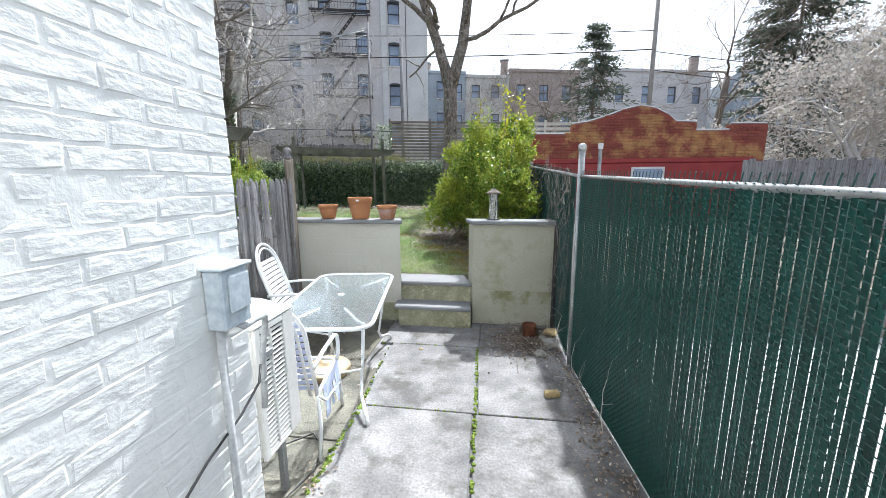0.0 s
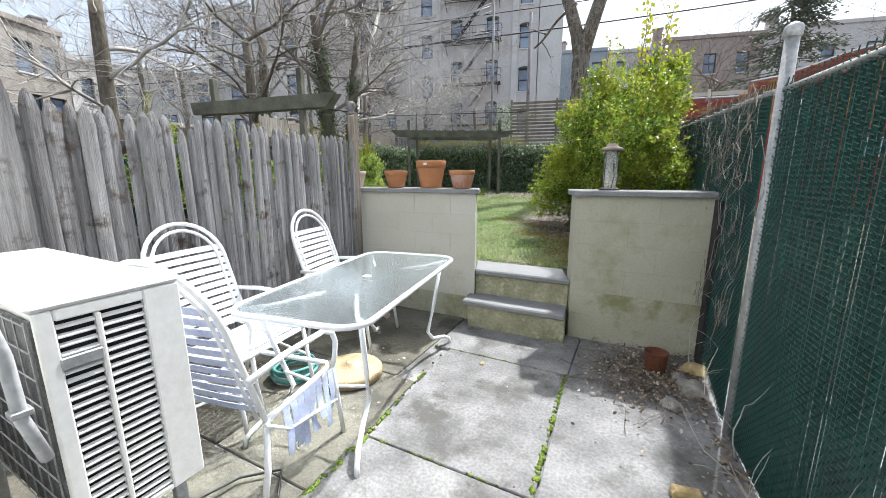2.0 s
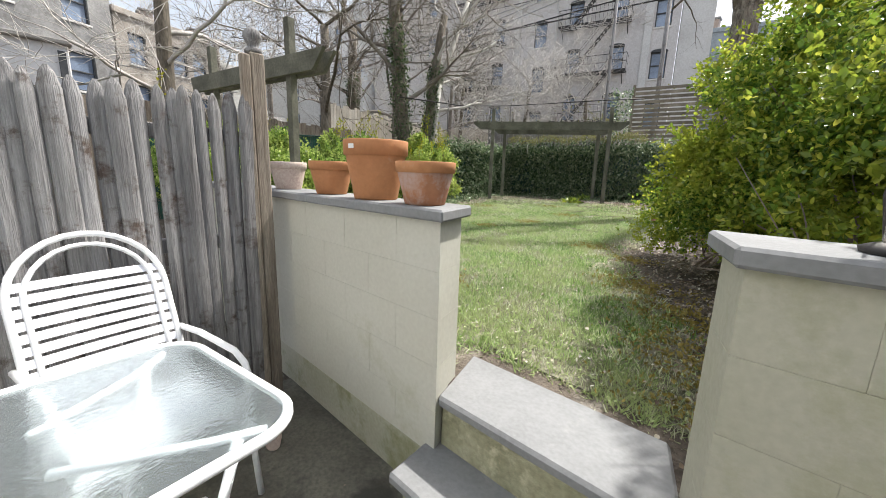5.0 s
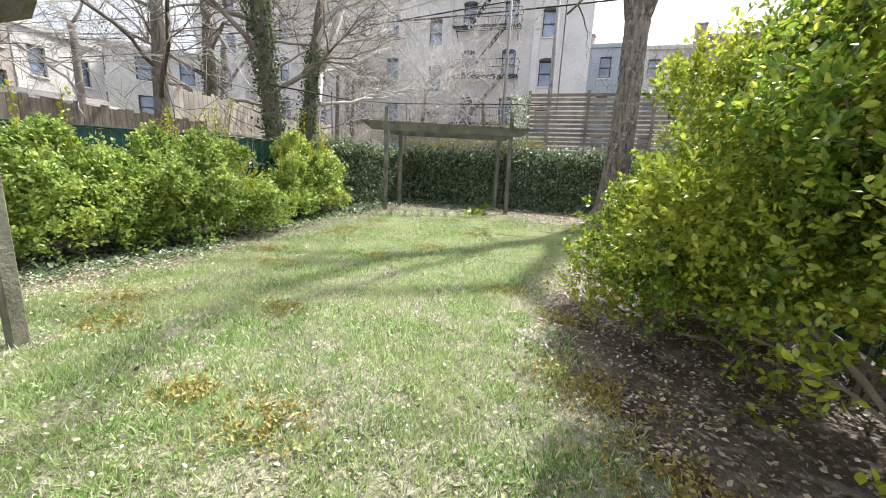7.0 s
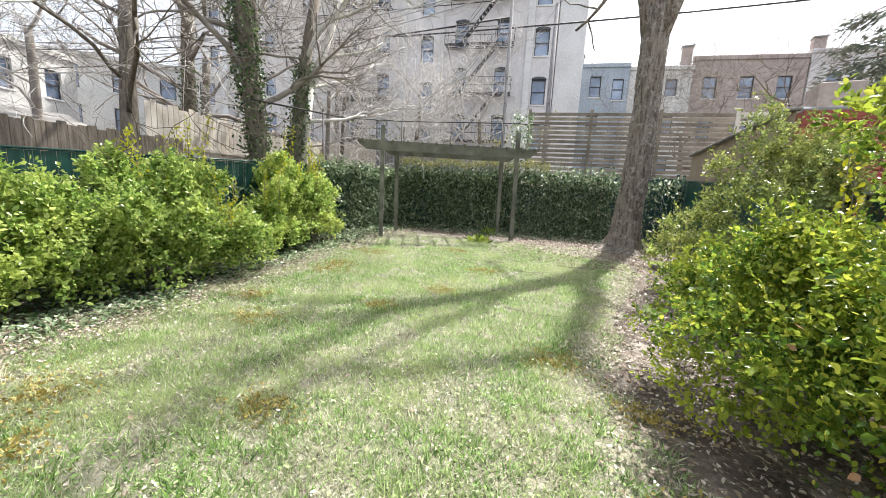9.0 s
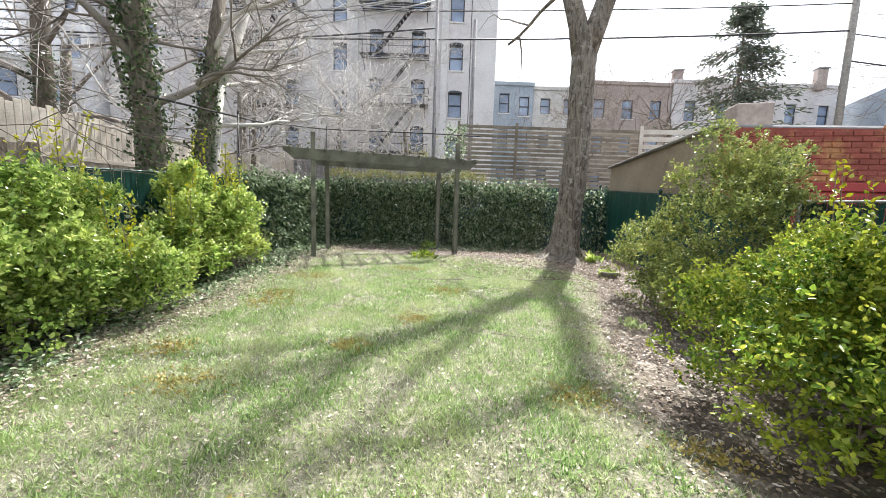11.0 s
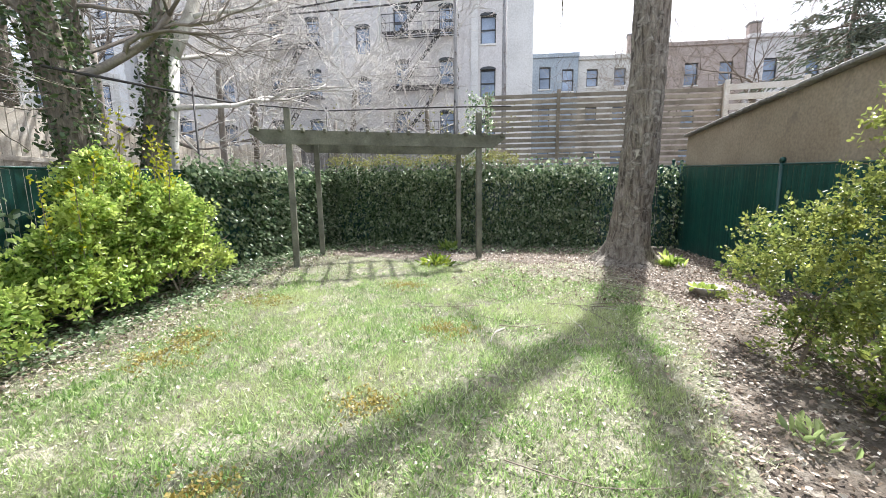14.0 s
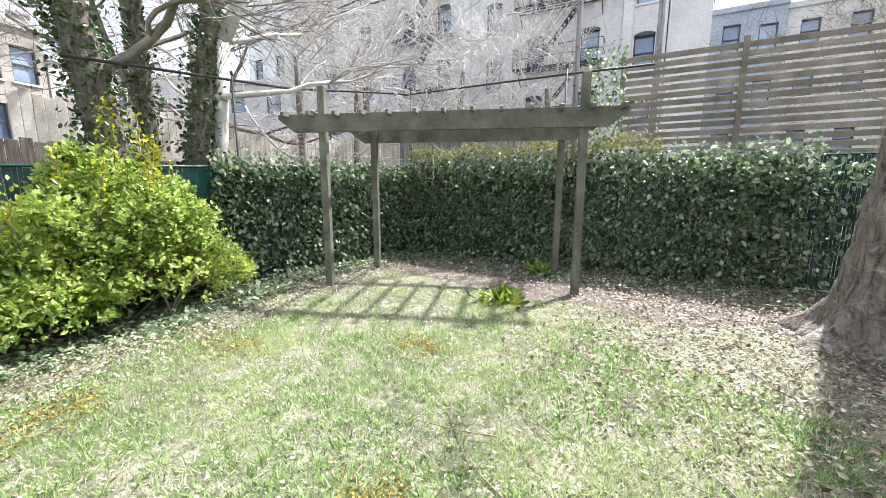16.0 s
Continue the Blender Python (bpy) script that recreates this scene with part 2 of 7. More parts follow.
M_SOIL = mat("dark_soil", (0.06, 0.046, 0.035), (0.17, 0.14, 0.11), 2.2, 0.95, 1.0, 50, spots=(0.27, 0.24, 0.20), spot_scale=5, spot_at=0.57)
M_LAWN = mat("thin_lawn_earth", (0.10, 0.10, 0.06), (0.23, 0.22, 0.155), 3.5, 0.95, 1.0, 60, spots=(0.30, 0.28, 0.21), spot_scale=14, spot_at=0.55)
M_BARK2 = mat("pale_bark", (0.09, 0.075, 0.055), (0.22, 0.19, 0.15), 8, 0.95, 0.8, 30, stretch=(3, 3, 0.8))
M_TWIG = mat("pale_twig", (0.42, 0.39, 0.36), (0.64, 0.61, 0.57), 3, 0.8, 0.2, 40)
M_PALEBARK = mat("pale_peeling_bark", (0.30, 0.28, 0.24), (0.68, 0.66, 0.60), 4, 0.85, 0.4, 30, stretch=(1.5, 1.5, 0.8))
M_GREYH = mat("soot_grey_stucco", (0.20, 0.20, 0.20), (0.36, 0.355, 0.345), 0.8, 0.9, 0.3, 12, spots=(0.15, 0.145, 0.14), spot_scale=0.9, spot_at=0.57)
M_LIMB = mat("grey_limb", (0.17, 0.145, 0.12), (0.31, 0.28, 0.245), 3, 0.9, 0.4, 40)
M_TWIGB = mat("brown_twig", (0.13, 0.10, 0.075), (0.24, 0.20, 0.16), 3, 0.85, 0.2, 40)
M_BLDG = mat("grey_stucco", (0.56, 0.535, 0.52), (0.66, 0.635, 0.62), 0.5, 0.9, 0.2, 12, spots=(0.49, 0.465, 0.45), spot_scale=0.5, spot_at=0.6)
M_PIER = mat("white_stucco", (0.58, 0.57, 0.55), (0.70, 0.69, 0.67), 0.7, 0.9, 0.2, 12)
M_FRAME = mat("dark_window_frame", (0.04, 0.045, 0.05), (0.07, 0.075, 0.08), 6, 0.6, 0.05)
# Reflected sky is painted into the pane colour as dark to pale blue noise.
M_PANE = mat("sky_tinted_window_pane", (0.07, 0.10, 0.16), (0.34, 0.42, 0.55), 0.5, 0.06, 0.0, 30, gloss=1.0)
M_IRON = mat("black_iron", (0.02, 0.018, 0.017), (0.05, 0.045, 0.042), 5, 0.6, 0.1)
M_BLUE = mat("pale_blue_siding", (0.28, 0.33, 0.38), (0.36, 0.41, 0.46), 1, 0.8, 0.1, 10)
M_CREAMH = mat("cream_siding", (0.48, 0.47, 0.44), (0.60, 0.59, 0.56), 1, 0.8, 0.1, 10)
M_BROWNH = mat("brown_brick_far", (0.34, 0.28, 0.25), (0.44, 0.37, 0.33), 2, 0.9, 0.2, 14)
M_TANH = mat("weathered_tan_brick", (0.27, 0.24, 0.205), (0.46, 0.42, 0.37), 1.6, 0.9, 0.4, 16, spots=(0.20, 0.18, 0.16), spot_scale=1.2, spot_at=0.58)
M_WHITEH = mat("white_siding", (0.58, 0.58, 0.58), (0.72, 0.72, 0.72), 1, 0.8, 0.1, 10)
M_REDBRICK = mat("red_painted_brick", (0.20, 0.045, 0.034), (0.28, 0.08, 0.052), 3, 0.85, 0.4, 40, vary="object", amount=0.15, spots=(0.42, 0.22, 0.085), spot_scale=1.6, spot_at=0.53)
M_REDPAINT = mat("red_paint", (0.24, 0.022, 0.022), (0.33, 0.035, 0.03), 3, 0.6, 0.1, 40)
M_TAN = mat("tan_render", (0.25, 0.20, 0.14), (0.35, 0.29, 0.21), 1.5, 0.9, 0.3, 30, spots=(0.20, 0.17, 0.13), spot_scale=2)
M_ROOF = mat("grey_roofing", (0.16, 0.15, 0.14), (0.28, 0.27, 0.25), 2, 0.9, 0.3, 30)
M_TEAL = mat("teal_rubber", (0.08, 0.26, 0.25), (0.14, 0.36, 0.34), 8, 0.5, 0.1)
M_OCHRE = mat("tan_plastic", (0.30, 0.215, 0.115), (0.42, 0.32, 0.19), 8, 0.6, 0.1, spots=(0.2, 0.15, 0.09), spot_scale=8)
M_PAPER = mat("white_label", (0.7, 0.7, 0.7), (0.8, 0.8, 0.8), 20, 0.6, 0.05)
M_GLASST = glass_mat("rippled_table_glass", (0.70, 0.77, 0.79), 0.16, 0.10, 0.95)
M_CLEAR = glass_mat("cloudy_clear_plastic", (0.93, 0.94, 0.92), 0.22, 0.0, 0.86)
L_BUSH = leaf_mat("euonymus_leaf", (0.045, 0.105, 0.015), (0.17, 0.275, 0.034), (0.58, 0.58, 0.085), 0.22, 0.52, (0.40, 0.43, 0.05), 2.2)
L_BUSHL = leaf_mat("bright_euonymus_leaf", (0.065, 0.13, 0.025), (0.28, 0.41, 0.085), (0.68, 0.74, 0.26), 0.22, 0.53, (0.51, 0.58, 0.15), 2.2)
L_LIME = leaf_mat("lime_euonymus_leaf", (0.085, 0.16, 0.03), (0.37, 0.51, 0.11), (0.76, 0.82, 0.30), 0.22, 0.55, (0.60, 0.66, 0.17), 2.2)
L_OLIVE = leaf_mat("olive_leaf", (0.06, 0.10, 0.03), (0.19, 0.245, 0.06), (0.46, 0.47, 0.14), 0.3, 0.5, (0.36, 0.38, 0.10), 2.6)
L_SHOOT = leaf_mat("yellow_shoot_leaf", (0.26, 0.32, 0.02), (0.42, 0.42, 0.02), (0.55, 0.50, 0.03))
# Dark ivy; the paler leaf tints paint in glints of sky.
L_IVY = leaf_mat("dark_ivy_leaf_with_glints", (0.035, 0.075, 0.028), (0.20, 0.275, 0.145), (0.60, 0.66, 0.46), 0.2, 0.38)
L_IVYD = leaf_mat("deep_green_ivy_leaf", (0.02, 0.04, 0.014), (0.07, 0.115, 0.04), (0.22, 0.28, 0.12), 0.3, 0.3)
L_GRASS = leaf_mat("spring_grass", (0.05, 0.13, 0.022), (0.27, 0.43, 0.12), (0.72, 0.79, 0.46), 0.3, 0.5, (0.50, 0.55, 0.28), 1.3)
L_ORANGE = leaf_mat("orange_moss", (0.19, 0.15, 0.035), (0.33, 0.26, 0.06), (0.46, 0.39, 0.14), 0.6, 0.2)
L_STRAW = leaf_mat("dry_grass", (0.19, 0.20, 0.10), (0.47, 0.49, 0.31), (0.84, 0.85, 0.68), 0.38, 0.4)
L_DEAD = leaf_mat("dead_leaf", (0.09, 0.06, 0.04), (0.27, 0.20, 0.14), (0.62, 0.56, 0.48), 0.5, 0.1)
L_WITHER = leaf_mat("withered_leaf", (0.26, 0.13, 0.06), (0.45, 0.27, 0.15), (0.62, 0.45, 0.33), 0.5, 0.3)
L_PALE = leaf_mat("bleached_leaf", (0.20, 0.16, 0.11), (0.40, 0.36, 0.28), (0.70, 0.67, 0.60), 0.45, 0.1)
L_PINE = leaf_mat("conifer_needles", (0.07, 0.09, 0.065), (0.14, 0.17, 0.12), (0.24, 0.27, 0.19), 0.6, 0.2)
L_BLOSSOM = leaf_mat("pale_blossom", (0.38, 0.34, 0.30), (0.52, 0.48, 0.42), (0.66, 0.62, 0.56), 0.7, 0.3)
L_BUD = leaf_mat("young_bud", (0.20, 0.20, 0.06), (0.30, 0.30, 0.10), (0.40, 0.38, 0.16), 0.6, 0.3)


# ---- mesh helpers ----
class Bits:
    """Collects vertices and faces of one mesh."""

    def __init__(self):
        self.v, self.f = [], []

    def add(self, verts, faces, m=None):
        k = len(self.v)
        self.v += [tuple(m @ Vector(p)) for p in verts] if m else [tuple(p) for p in verts]
        self.f += [tuple(i + k for i in q) for q in faces]
        return self

    def box(self, lo, hi, c=0.004, m=None):
        """A box with bevelled edges."""
        c = min(c, 0.45 * min(h - l for l, h in zip(lo, hi)))
        vs, idx = [], {}
        for i in (0, 1):
            for j in (0, 1):
                for k in (0, 1):
                    e = (hi[0] if i else lo[0], hi[1] if j else lo[1], hi[2] if k else lo[2])
                    s = (-c if i else c, -c if j else c, -c if k else c)
                    for a in range(3):
                        idx[i, j, k, a] = len(vs)
                        vs.append(tuple(e[b] if b == a else e[b] + s[b] for b in range(3)))
        fs = []
        for a in range(3):
            b, d = (a + 1) % 3, (a + 2) % 3
            for side in (0, 1):
                q = []
                for u, w in ((0, 0), (1, 0), (1, 1), (0, 1)):
                    key = [0, 0, 0]
                    key[a], key[b], key[d] = side, u, w
                    q.append(idx[(*key, a)])
                fs.append(tuple(q if side else q[::-1]))
            for u in (0, 1):
                for w in (0, 1):
                    k0, k1 = [0, 0, 0], [0, 0, 0]
                    k0[b], k0[d], k1[b], k1[d] = u, w, u, w
                    k1[a] = 1
                    q = (idx[(*k0, b)], idx[(*k1, b)], idx[(*k1, d)], idx[(*k0, d)])
                    fs.append(q[::-1] if u == w else q)
        for i in (0, 1):
            for j in (0, 1):
                for k in (0, 1):
                    q = tuple(idx[i, j, k, a] for a in range(3))
                    fs.append(q if (i + j + k) % 2 else q[::-1])
        return self.add(vs, fs, m)

    def tube(self, pts, radii, n=8, closed=False):
        """A round rod through the points."""
        pts = [Vector(p) for p in pts]
        if not hasattr(radii, "__len__"):
            radii = [radii] * len(pts)
        k, up = len(self.v), Vector((0.12, 0.31, 0.94))
        cnt = len(pts)
        for i, p in enumerate(pts):
            if closed:
                d = pts[(i + 1) % cnt] - pts[i - 1]
            else:
                d = pts[min(i + 1, cnt - 1)] - pts[max(i - 1, 0)]
            if d.length < 1e-9:
                d = Vector((0, 0, 1))
            d.normalize()
            if abs(d.dot(up)) > 0.95:
                side = d.cross(Vector((1, 0, 0))).normalized()
            else:
                side = d.cross(up).normalized()
            top = side.cross(d)
            for j in range(n):
                a = 2 * math.pi * j / n
                self.v.append(tuple(p + (side * math.cos(a) + top * math.sin(a)) * radii[i]))
        for i in range(cnt if closed else cnt - 1):
            i2 = (i + 1) % cnt
            for j in range(n):
                j2 = (j + 1) % n
                self.f.append((k + i * n + j, k + i * n + j2, k + i2 * n + j2, k + i2 * n + j))
        if not closed:
            self.f.append(tuple(k + j for j in reversed(range(n))))
            self.f.append(tuple(k + (cnt - 1) * n + j for j in range(n)))
        return self

    def lathe(self, profile, n=24, m=None):
        """A turned shape from (radius, height) rows."""
        vs, fs = [], []
        for r, z in profile:
            for j in range(n):
                a = 2 * math.pi * j / n
                vs.append((r * math.cos(a), r * math.sin(a), z))
        for i in range(len(profile) - 1):
            for j in range(n):
                j2 = (j + 1) % n
                fs.append((i * n + j, i * n + j2, (i + 1) * n + j2, (i + 1) * n + j))
        fs.append(tuple(reversed(range(n))))
        fs.append(tuple((len(profile) - 1) * n + j for j in range(n)))
        return self.add(vs, fs, m)

    def prism(self, outline, depth, m=None):
        """An outline in x and z pushed along y by depth."""
        n = len(outline)
        vs = [(x, 0, z) for x, z in outline] + [(x, depth, z) for x, z in outline]
        fs = [tuple(range(n)), tuple(reversed(range(n, 2 * n)))]
        fs += [(i, i + n, (i + 1) % n + n, (i + 1) % n) for i in range(n)]
        return self.add(vs, fs, m)

    def mesh(self, name, smooth=False):
        me = bpy.data.meshes.new(name)
        me.from_pydata(self.v, [], self.f)
        if smooth:
            me.polygons.foreach_set("use_smooth", [True] * len(me.polygons))
        me.update()
        return me


def solid(name, bits, material, smooth=False):
    me = bits.mesh(name, smooth) if isinstance(bits, Bits) else bits
    if material and not me.materials:
        me.materials.append(material)
    return new(name, me)


def part(name, bits, material, parent, label="", smooth=False):
    """One mesh under a thing or a part; its shape is given in the world."""
    ob = solid(name, bits, material, smooth)
    ob.parent = parent
    ob.matrix_parent_inverse = world_of(parent).inverted()
    return tagged(ob, label)


def world_of(ob):
    m = ob.matrix_basis.copy()
    if ob.parent:
        m = world_of(ob.parent) @ ob.matrix_parent_inverse @ m
    return m


def piece(name, me, m, parent):
    """A copy of a shared mesh as a child, at the pose m in the world."""
    ob = new(name, me)
    ob.parent = parent
    ob.matrix_parent_inverse = world_of(parent).inverted()
    ob.matrix_basis = m
    return ob


def thing(name, at, label, category, group="", kind=""):
    ob = new(name)
    ob.empty_display_size = 0.1
    ob.matrix_basis = at if isinstance(at, Matrix) else Matrix.Translation(at)
    return tagged(ob, label, category, group, kind)


def shared(name, bits, material, smooth=False):
    me = bits.mesh(name, smooth)
    me.materials.append(material)
    return me


# ---- leaves ----
LEAF = np.array([(0, 0, 0), (0.29, 0.38, 0.06), (0, 0.45, -0.07), (-0.29, 0.38, 0.06), (0.22, 0.74, 0.03), (-0.22, 0.74, 0.03), (0, 1, -0.1)])
LEAF_F = np.array([(0, 1, 2), (0, 2, 3), (1, 4, 2), (2, 5, 3), (2, 4, 6), (2, 6, 5)])
BLADE = np.array([(-0.5, 0, 0), (0.5, 0, 0), (0, 0.25, 1.0)])
BLADE_F = np.array([(0, 1, 2)])
CARD = np.array([(0, 0, 0), (0.42, 0.5, 0.08), (0, 1, -0.1), (-0.42, 0.5, 0.08)])
CARD_F = np.array([(0, 1, 2), (0, 2, 3)])


def scatter_mesh(name, shape, faces, at, out, size, material, roll=None):
    """Many copies of a small shape joined in one mesh: at places, pointing along out, of given sizes."""
    n = len(at)
    out = out / np.maximum(np.linalg.norm(out, axis=1, keepdims=True), 1e-6)
    rv = rng.normal(size=(n, 3)) if roll is None else roll
    side = np.cross(out, rv)
    side /= np.maximum(np.linalg.norm(side, axis=1, keepdims=True), 1e-6)
    nor = np.cross(side, out)
    s = np.broadcast_to(np.asarray(size).reshape(-1, 1, 1) if np.ndim(size) else size, (n, 1, 1))
    v = at[:, None, :] + s * (shape[None, :, 0:1] * side[:, None] + shape[None, :, 1:2] * out[:, None] + shape[None, :, 2:3] * nor[:, None])
    k = len(shape)
    f = (faces[None] + (np.arange(n) * k)[:, None, None]).reshape(-1, 3)
    me = bpy.data.meshes.new(name)
    me.vertices.add(n * k)
    me.vertices.foreach_set("co", v.reshape(-1).astype(np.float32))
    me.loops.add(f.size)
    me.loops.foreach_set("vertex_index", f.reshape(-1).astype(np.int32))
    me.polygons.add(len(f))
    me.polygons.foreach_set("loop_start", np.arange(0, f.size, 3, dtype=np.int32))
    me.update(calc_edges=True)
    me.materials.append(material)
    return me


def blob_points(lobes, n, rough=0.22):
    """Places and outward ways in the uneven shells of several lobes (x, y, z, rx, ry, rz)."""
    lob = np.array(lobes, float)
    w = (lob[:, 3] * lob[:, 4] * lob[:, 5]) ** 0.7
    pick = rng.choice(len(lob), n, p=w / w.sum())
    d = rng.normal(size=(n, 3))
    d /= np.linalg.norm(d, axis=1, keepdims=True)
    d[:, 2] = np.where(d[:, 2] < -0.45, -d[:, 2] * 0.6, d[:, 2])
    lump = 1 + rough * (np.sin(d[:, 0] * 7 + pick * 2.1) * np.sin(d[:, 1] * 6 + pick) + 0.7 * np.sin(d[:, 2] * 11 + d[:, 0] * 9 + pick * 1.7))
    depth = 1 - np.abs(rng.normal(size=n)) * 0.22
    r = lump * np.clip(depth, 0.15, 1.05)
    return lob[pick, :3] + d * lob[pick, 3:6] * r[:, None], d


# ---- bare branches ----
def grow(bits, p, d, r, length, depth, rg, droop=0.0, spread=0.55, sides=(10, 8, 6, 4, 3, 3), tips=None, kids=(2, 3), wob=0.16):
    """A limb with its forks, tapering, bent and uneven."""
    level = min(len(sides) - 1, sides_index(depth))
    n = 6 if r > 0.03 else 4
    pts, rad = [Vector(p)], [r]
    d = Vector(d).normalized()
    r = max(r, THIN[0])
    for i in range(n):
        d = (d + Vector((rg.gauss(0, wob), rg.gauss(0, wob), rg.gauss(0, wob) - droop))).normalized()
        pts.append(pts[-1] + d * (length / n))
        rad.append(r * (1 - 0.42 * (i + 1) / n))
    bits.tube(pts, rad, sides[level])
    if tips is not None and depth <= 1:
        tips.extend(pts[2:])
    if depth <= 0:
        return
    for i in range(rg.randint(*kids)):
        a = Vector((rg.gauss(0, 1), rg.gauss(0, 1), rg.gauss(0.25, 0.8))).normalized()
        k = rg.choice((n, n, n - 1, n - 2, max(2, n - 3)))
        grow(bits, pts[k], d * (1 - spread) + a * spread, rad[k] * rg.uniform(0.5, 0.78), length * rg.uniform(0.6, 0.86), depth - 1, rg, droop, spread, sides, tips, kids, wob)


DEEP = [5]
THIN = [0.0]


def sides_index(depth):
    return max(0, DEEP[0] - depth)
# ---- ground ----
def step01(a, b, x):
    t = min(1.0, max(0.0, (x - a) / (b - a)))
    return t * t * (3 - 2 * t)


def land(x, y):
    """Height of the ground: the patio low, the garden half a metre up and rising gently to the back."""
    if y < 4.41:
        return -0.06
    z = 0.485 + 0.225 * step01(6.5, 13, y)
    if y < 20:
        z += 0.022 * noise.noise((x * 0.9, y * 0.9, 0))
    return z


def lerp_rows(rows, t):
    for (a, u), (b, w) in zip(rows, rows[1:]):
        if t <= b:
            return u + (w - u) * max(0.0, (t - a) / (b - a))
    return rows[-1][1]


LAWN_L = ((4.4, -5.2), (5.9, -5.35), (7.3, -5.6), (8.8, -6.0), (10.6, -6.15), (12.3, -6.75), (15, -6.9))
LAWN_R = ((4.4, 0.55), (5.3, 0.3), (6.3, -0.25), (7.0, -0.65), (8.0, -1.05), (9.2, -1.1), (11.5, -0.9), (13.2, -1.3), (15, -1.6))


def on_lawn(x, y, slack=0.0):
    wav = 0.16 * noise.noise((x * 1.7, y * 1.7, 4))
    back = 13.35 + 0.12 * (x + 4) + 2.5 * wav
    return lerp_rows(LAWN_L, y) + wav - slack < x < lerp_rows(LAWN_R, y) + wav + slack and 4.42 < y < back + slack and not (y < 4.78 and -0.75 < x < 0.42)


def sheet(name, xs, ys, fn, material, keep=None):
    b = Bits()
    grid = {}
    for i, x in enumerate(xs):
        for j, y in enumerate(ys):
            grid[i, j] = len(b.v)
            b.v.append((x, y, fn(x, y)))
    for i in range(len(xs) - 1):
        for j in range(len(ys) - 1):
            if keep is None or keep((xs[i] + xs[i + 1]) / 2, (ys[j] + ys[j + 1]) / 2):
                b.f.append((grid[i, j], grid[i + 1, j], grid[i + 1, j + 1], grid[i, j + 1]))
    return solid(name, b, material, True)


gx = [-600, -200, -80, -40, -20, -12] + [-9 + 0.3 * i for i in range(41)] + [4, 6, 9, 14, 25, 50, 120, 300, 600]
gy = [-300, -60, -20, -6, 0, 4.405, 4.415] + [4.6 + 0.3 * i for i in range(44)] + [18.5, 20, 24, 30, 40, 60, 120, 300, 700]
ground = tagged(sheet("ground", gx, gy, land, M_SOIL), "dark garden soil with dry leaves", "ground", kind="structure")
lx = [-7.6 + 0.1 * i for i in range(86)]
ly = [4.42 + 0.1 * i for i in range(108)]
lawn = tagged(sheet("lawn", lx, ly, lambda x, y: land(x, y) + 0.008, M_LAWN, on_lawn), "patchy spring lawn with bare earth showing", "lawn", kind="structure")

# ---- house wall, painted white ----
HX, HY = -0.36, 1.235
b = Bits()
b.box((-1.95, -1.7, -0.06), (HX - 0.0015, HY - 0.0015, 6.2), 0.01)
wall_house = tagged(solid("wall_house", b, M_MORTW), "white painted rough brick house wall", "wall", kind="structure")
b = Bits()
b.box((HX - 0.004, -1.9, -0.06), (3.6, -1.7, 6.2), 0.01)
tagged(solid("wall_south", b, M_MORTW), "plain white house wall behind the patio", "wall", kind="structure")
brick_kinds = []
for k in range(10):
    b = Bits()
    for u in (0, 0.035, 0.3, 0.52, 0.74, 0.965, 1):
        for w in (0, 0.11, 0.89, 1):
            deep = -0.0038 if w in (0, 1) else -0.0022 if u in (0, 1) else 0.0006 + 0.0042 * noise.noise((u * 3.1 + k * 7, w * 1.4, k))
            b.v.append((deep, -0.1045 + 0.209 * u + 0.008 * noise.noise((w * 3, k * 5, u * 2)), -0.031 + 0.062 * w + 0.006 * noise.noise((u * 2.5, k * 3, w * 2))))
    b.f = [(i * 4 + j, i * 4 + 4 + j, i * 4 + 5 + j, i * 4 + 1 + j) for i in range(6) for j in range(3)]
    brick_kinds.append(shared("brick", b, M_BRICKW))
far_bricks = Bits()
rg = random.Random(3)
for row in range(60):
    z = 0.0 + 0.064 * row
    for col in range(14):
        y = HY - 0.105 - 0.2115 * col - (0.106 if row % 2 else 0)
        if y < -1.5:
            continue
        m = pose(HX + rg.uniform(-0.0022, 0.0014), y, z + 0.03 + 0.005 * noise.noise((y * 1.5, z * 2, 1)), rg.uniform(-0.9, 0.9), rg.uniform(-1.0, 1.0), rg.uniform(-0.5, 0.5))
        if -0.15 < y and 0.4 < z < 3.05:
            piece("brick", brick_kinds[rg.randrange(10)], m, wall_house)
        else:
            far_bricks.box((-0.05, -0.104, -0.0305), (0.0022, 0.1045, 0.031), 0.005, m)
    if row % 2:
        far_bricks.box((-0.05, -0.048, -0.029), (0.002, 0.048, 0.029), 0.004, pose(HX, HY - 0.05, z + 0.03))
tagged(part("bricks", far_bricks, M_BRICKW, wall_house), kind="stuff")

# ---- patio slabs ----
patio = thing("pavement", (0, 2, 0), "grey concrete patio slabs with mossy joints", "pavement", kind="structure")


def slab(x0, y0, x1, y1, skew=0.0, top=0.0, stone=M_SLAB):
    b = Bits()
    b.box((0, 0, -0.07), (x1 - x0 - 0.009, y1 - y0 - 0.009, 0), 0.005)
    b.v = [(x + skew * y, y, z) for x, y, z in b.v]
    piece("slab", shared("slab", b, stone), pose(x0 + 0.0045, y0 + 0.0045, top, rnd.uniform(-0.15, 0.15), rnd.uniform(-0.15, 0.15)), patio)


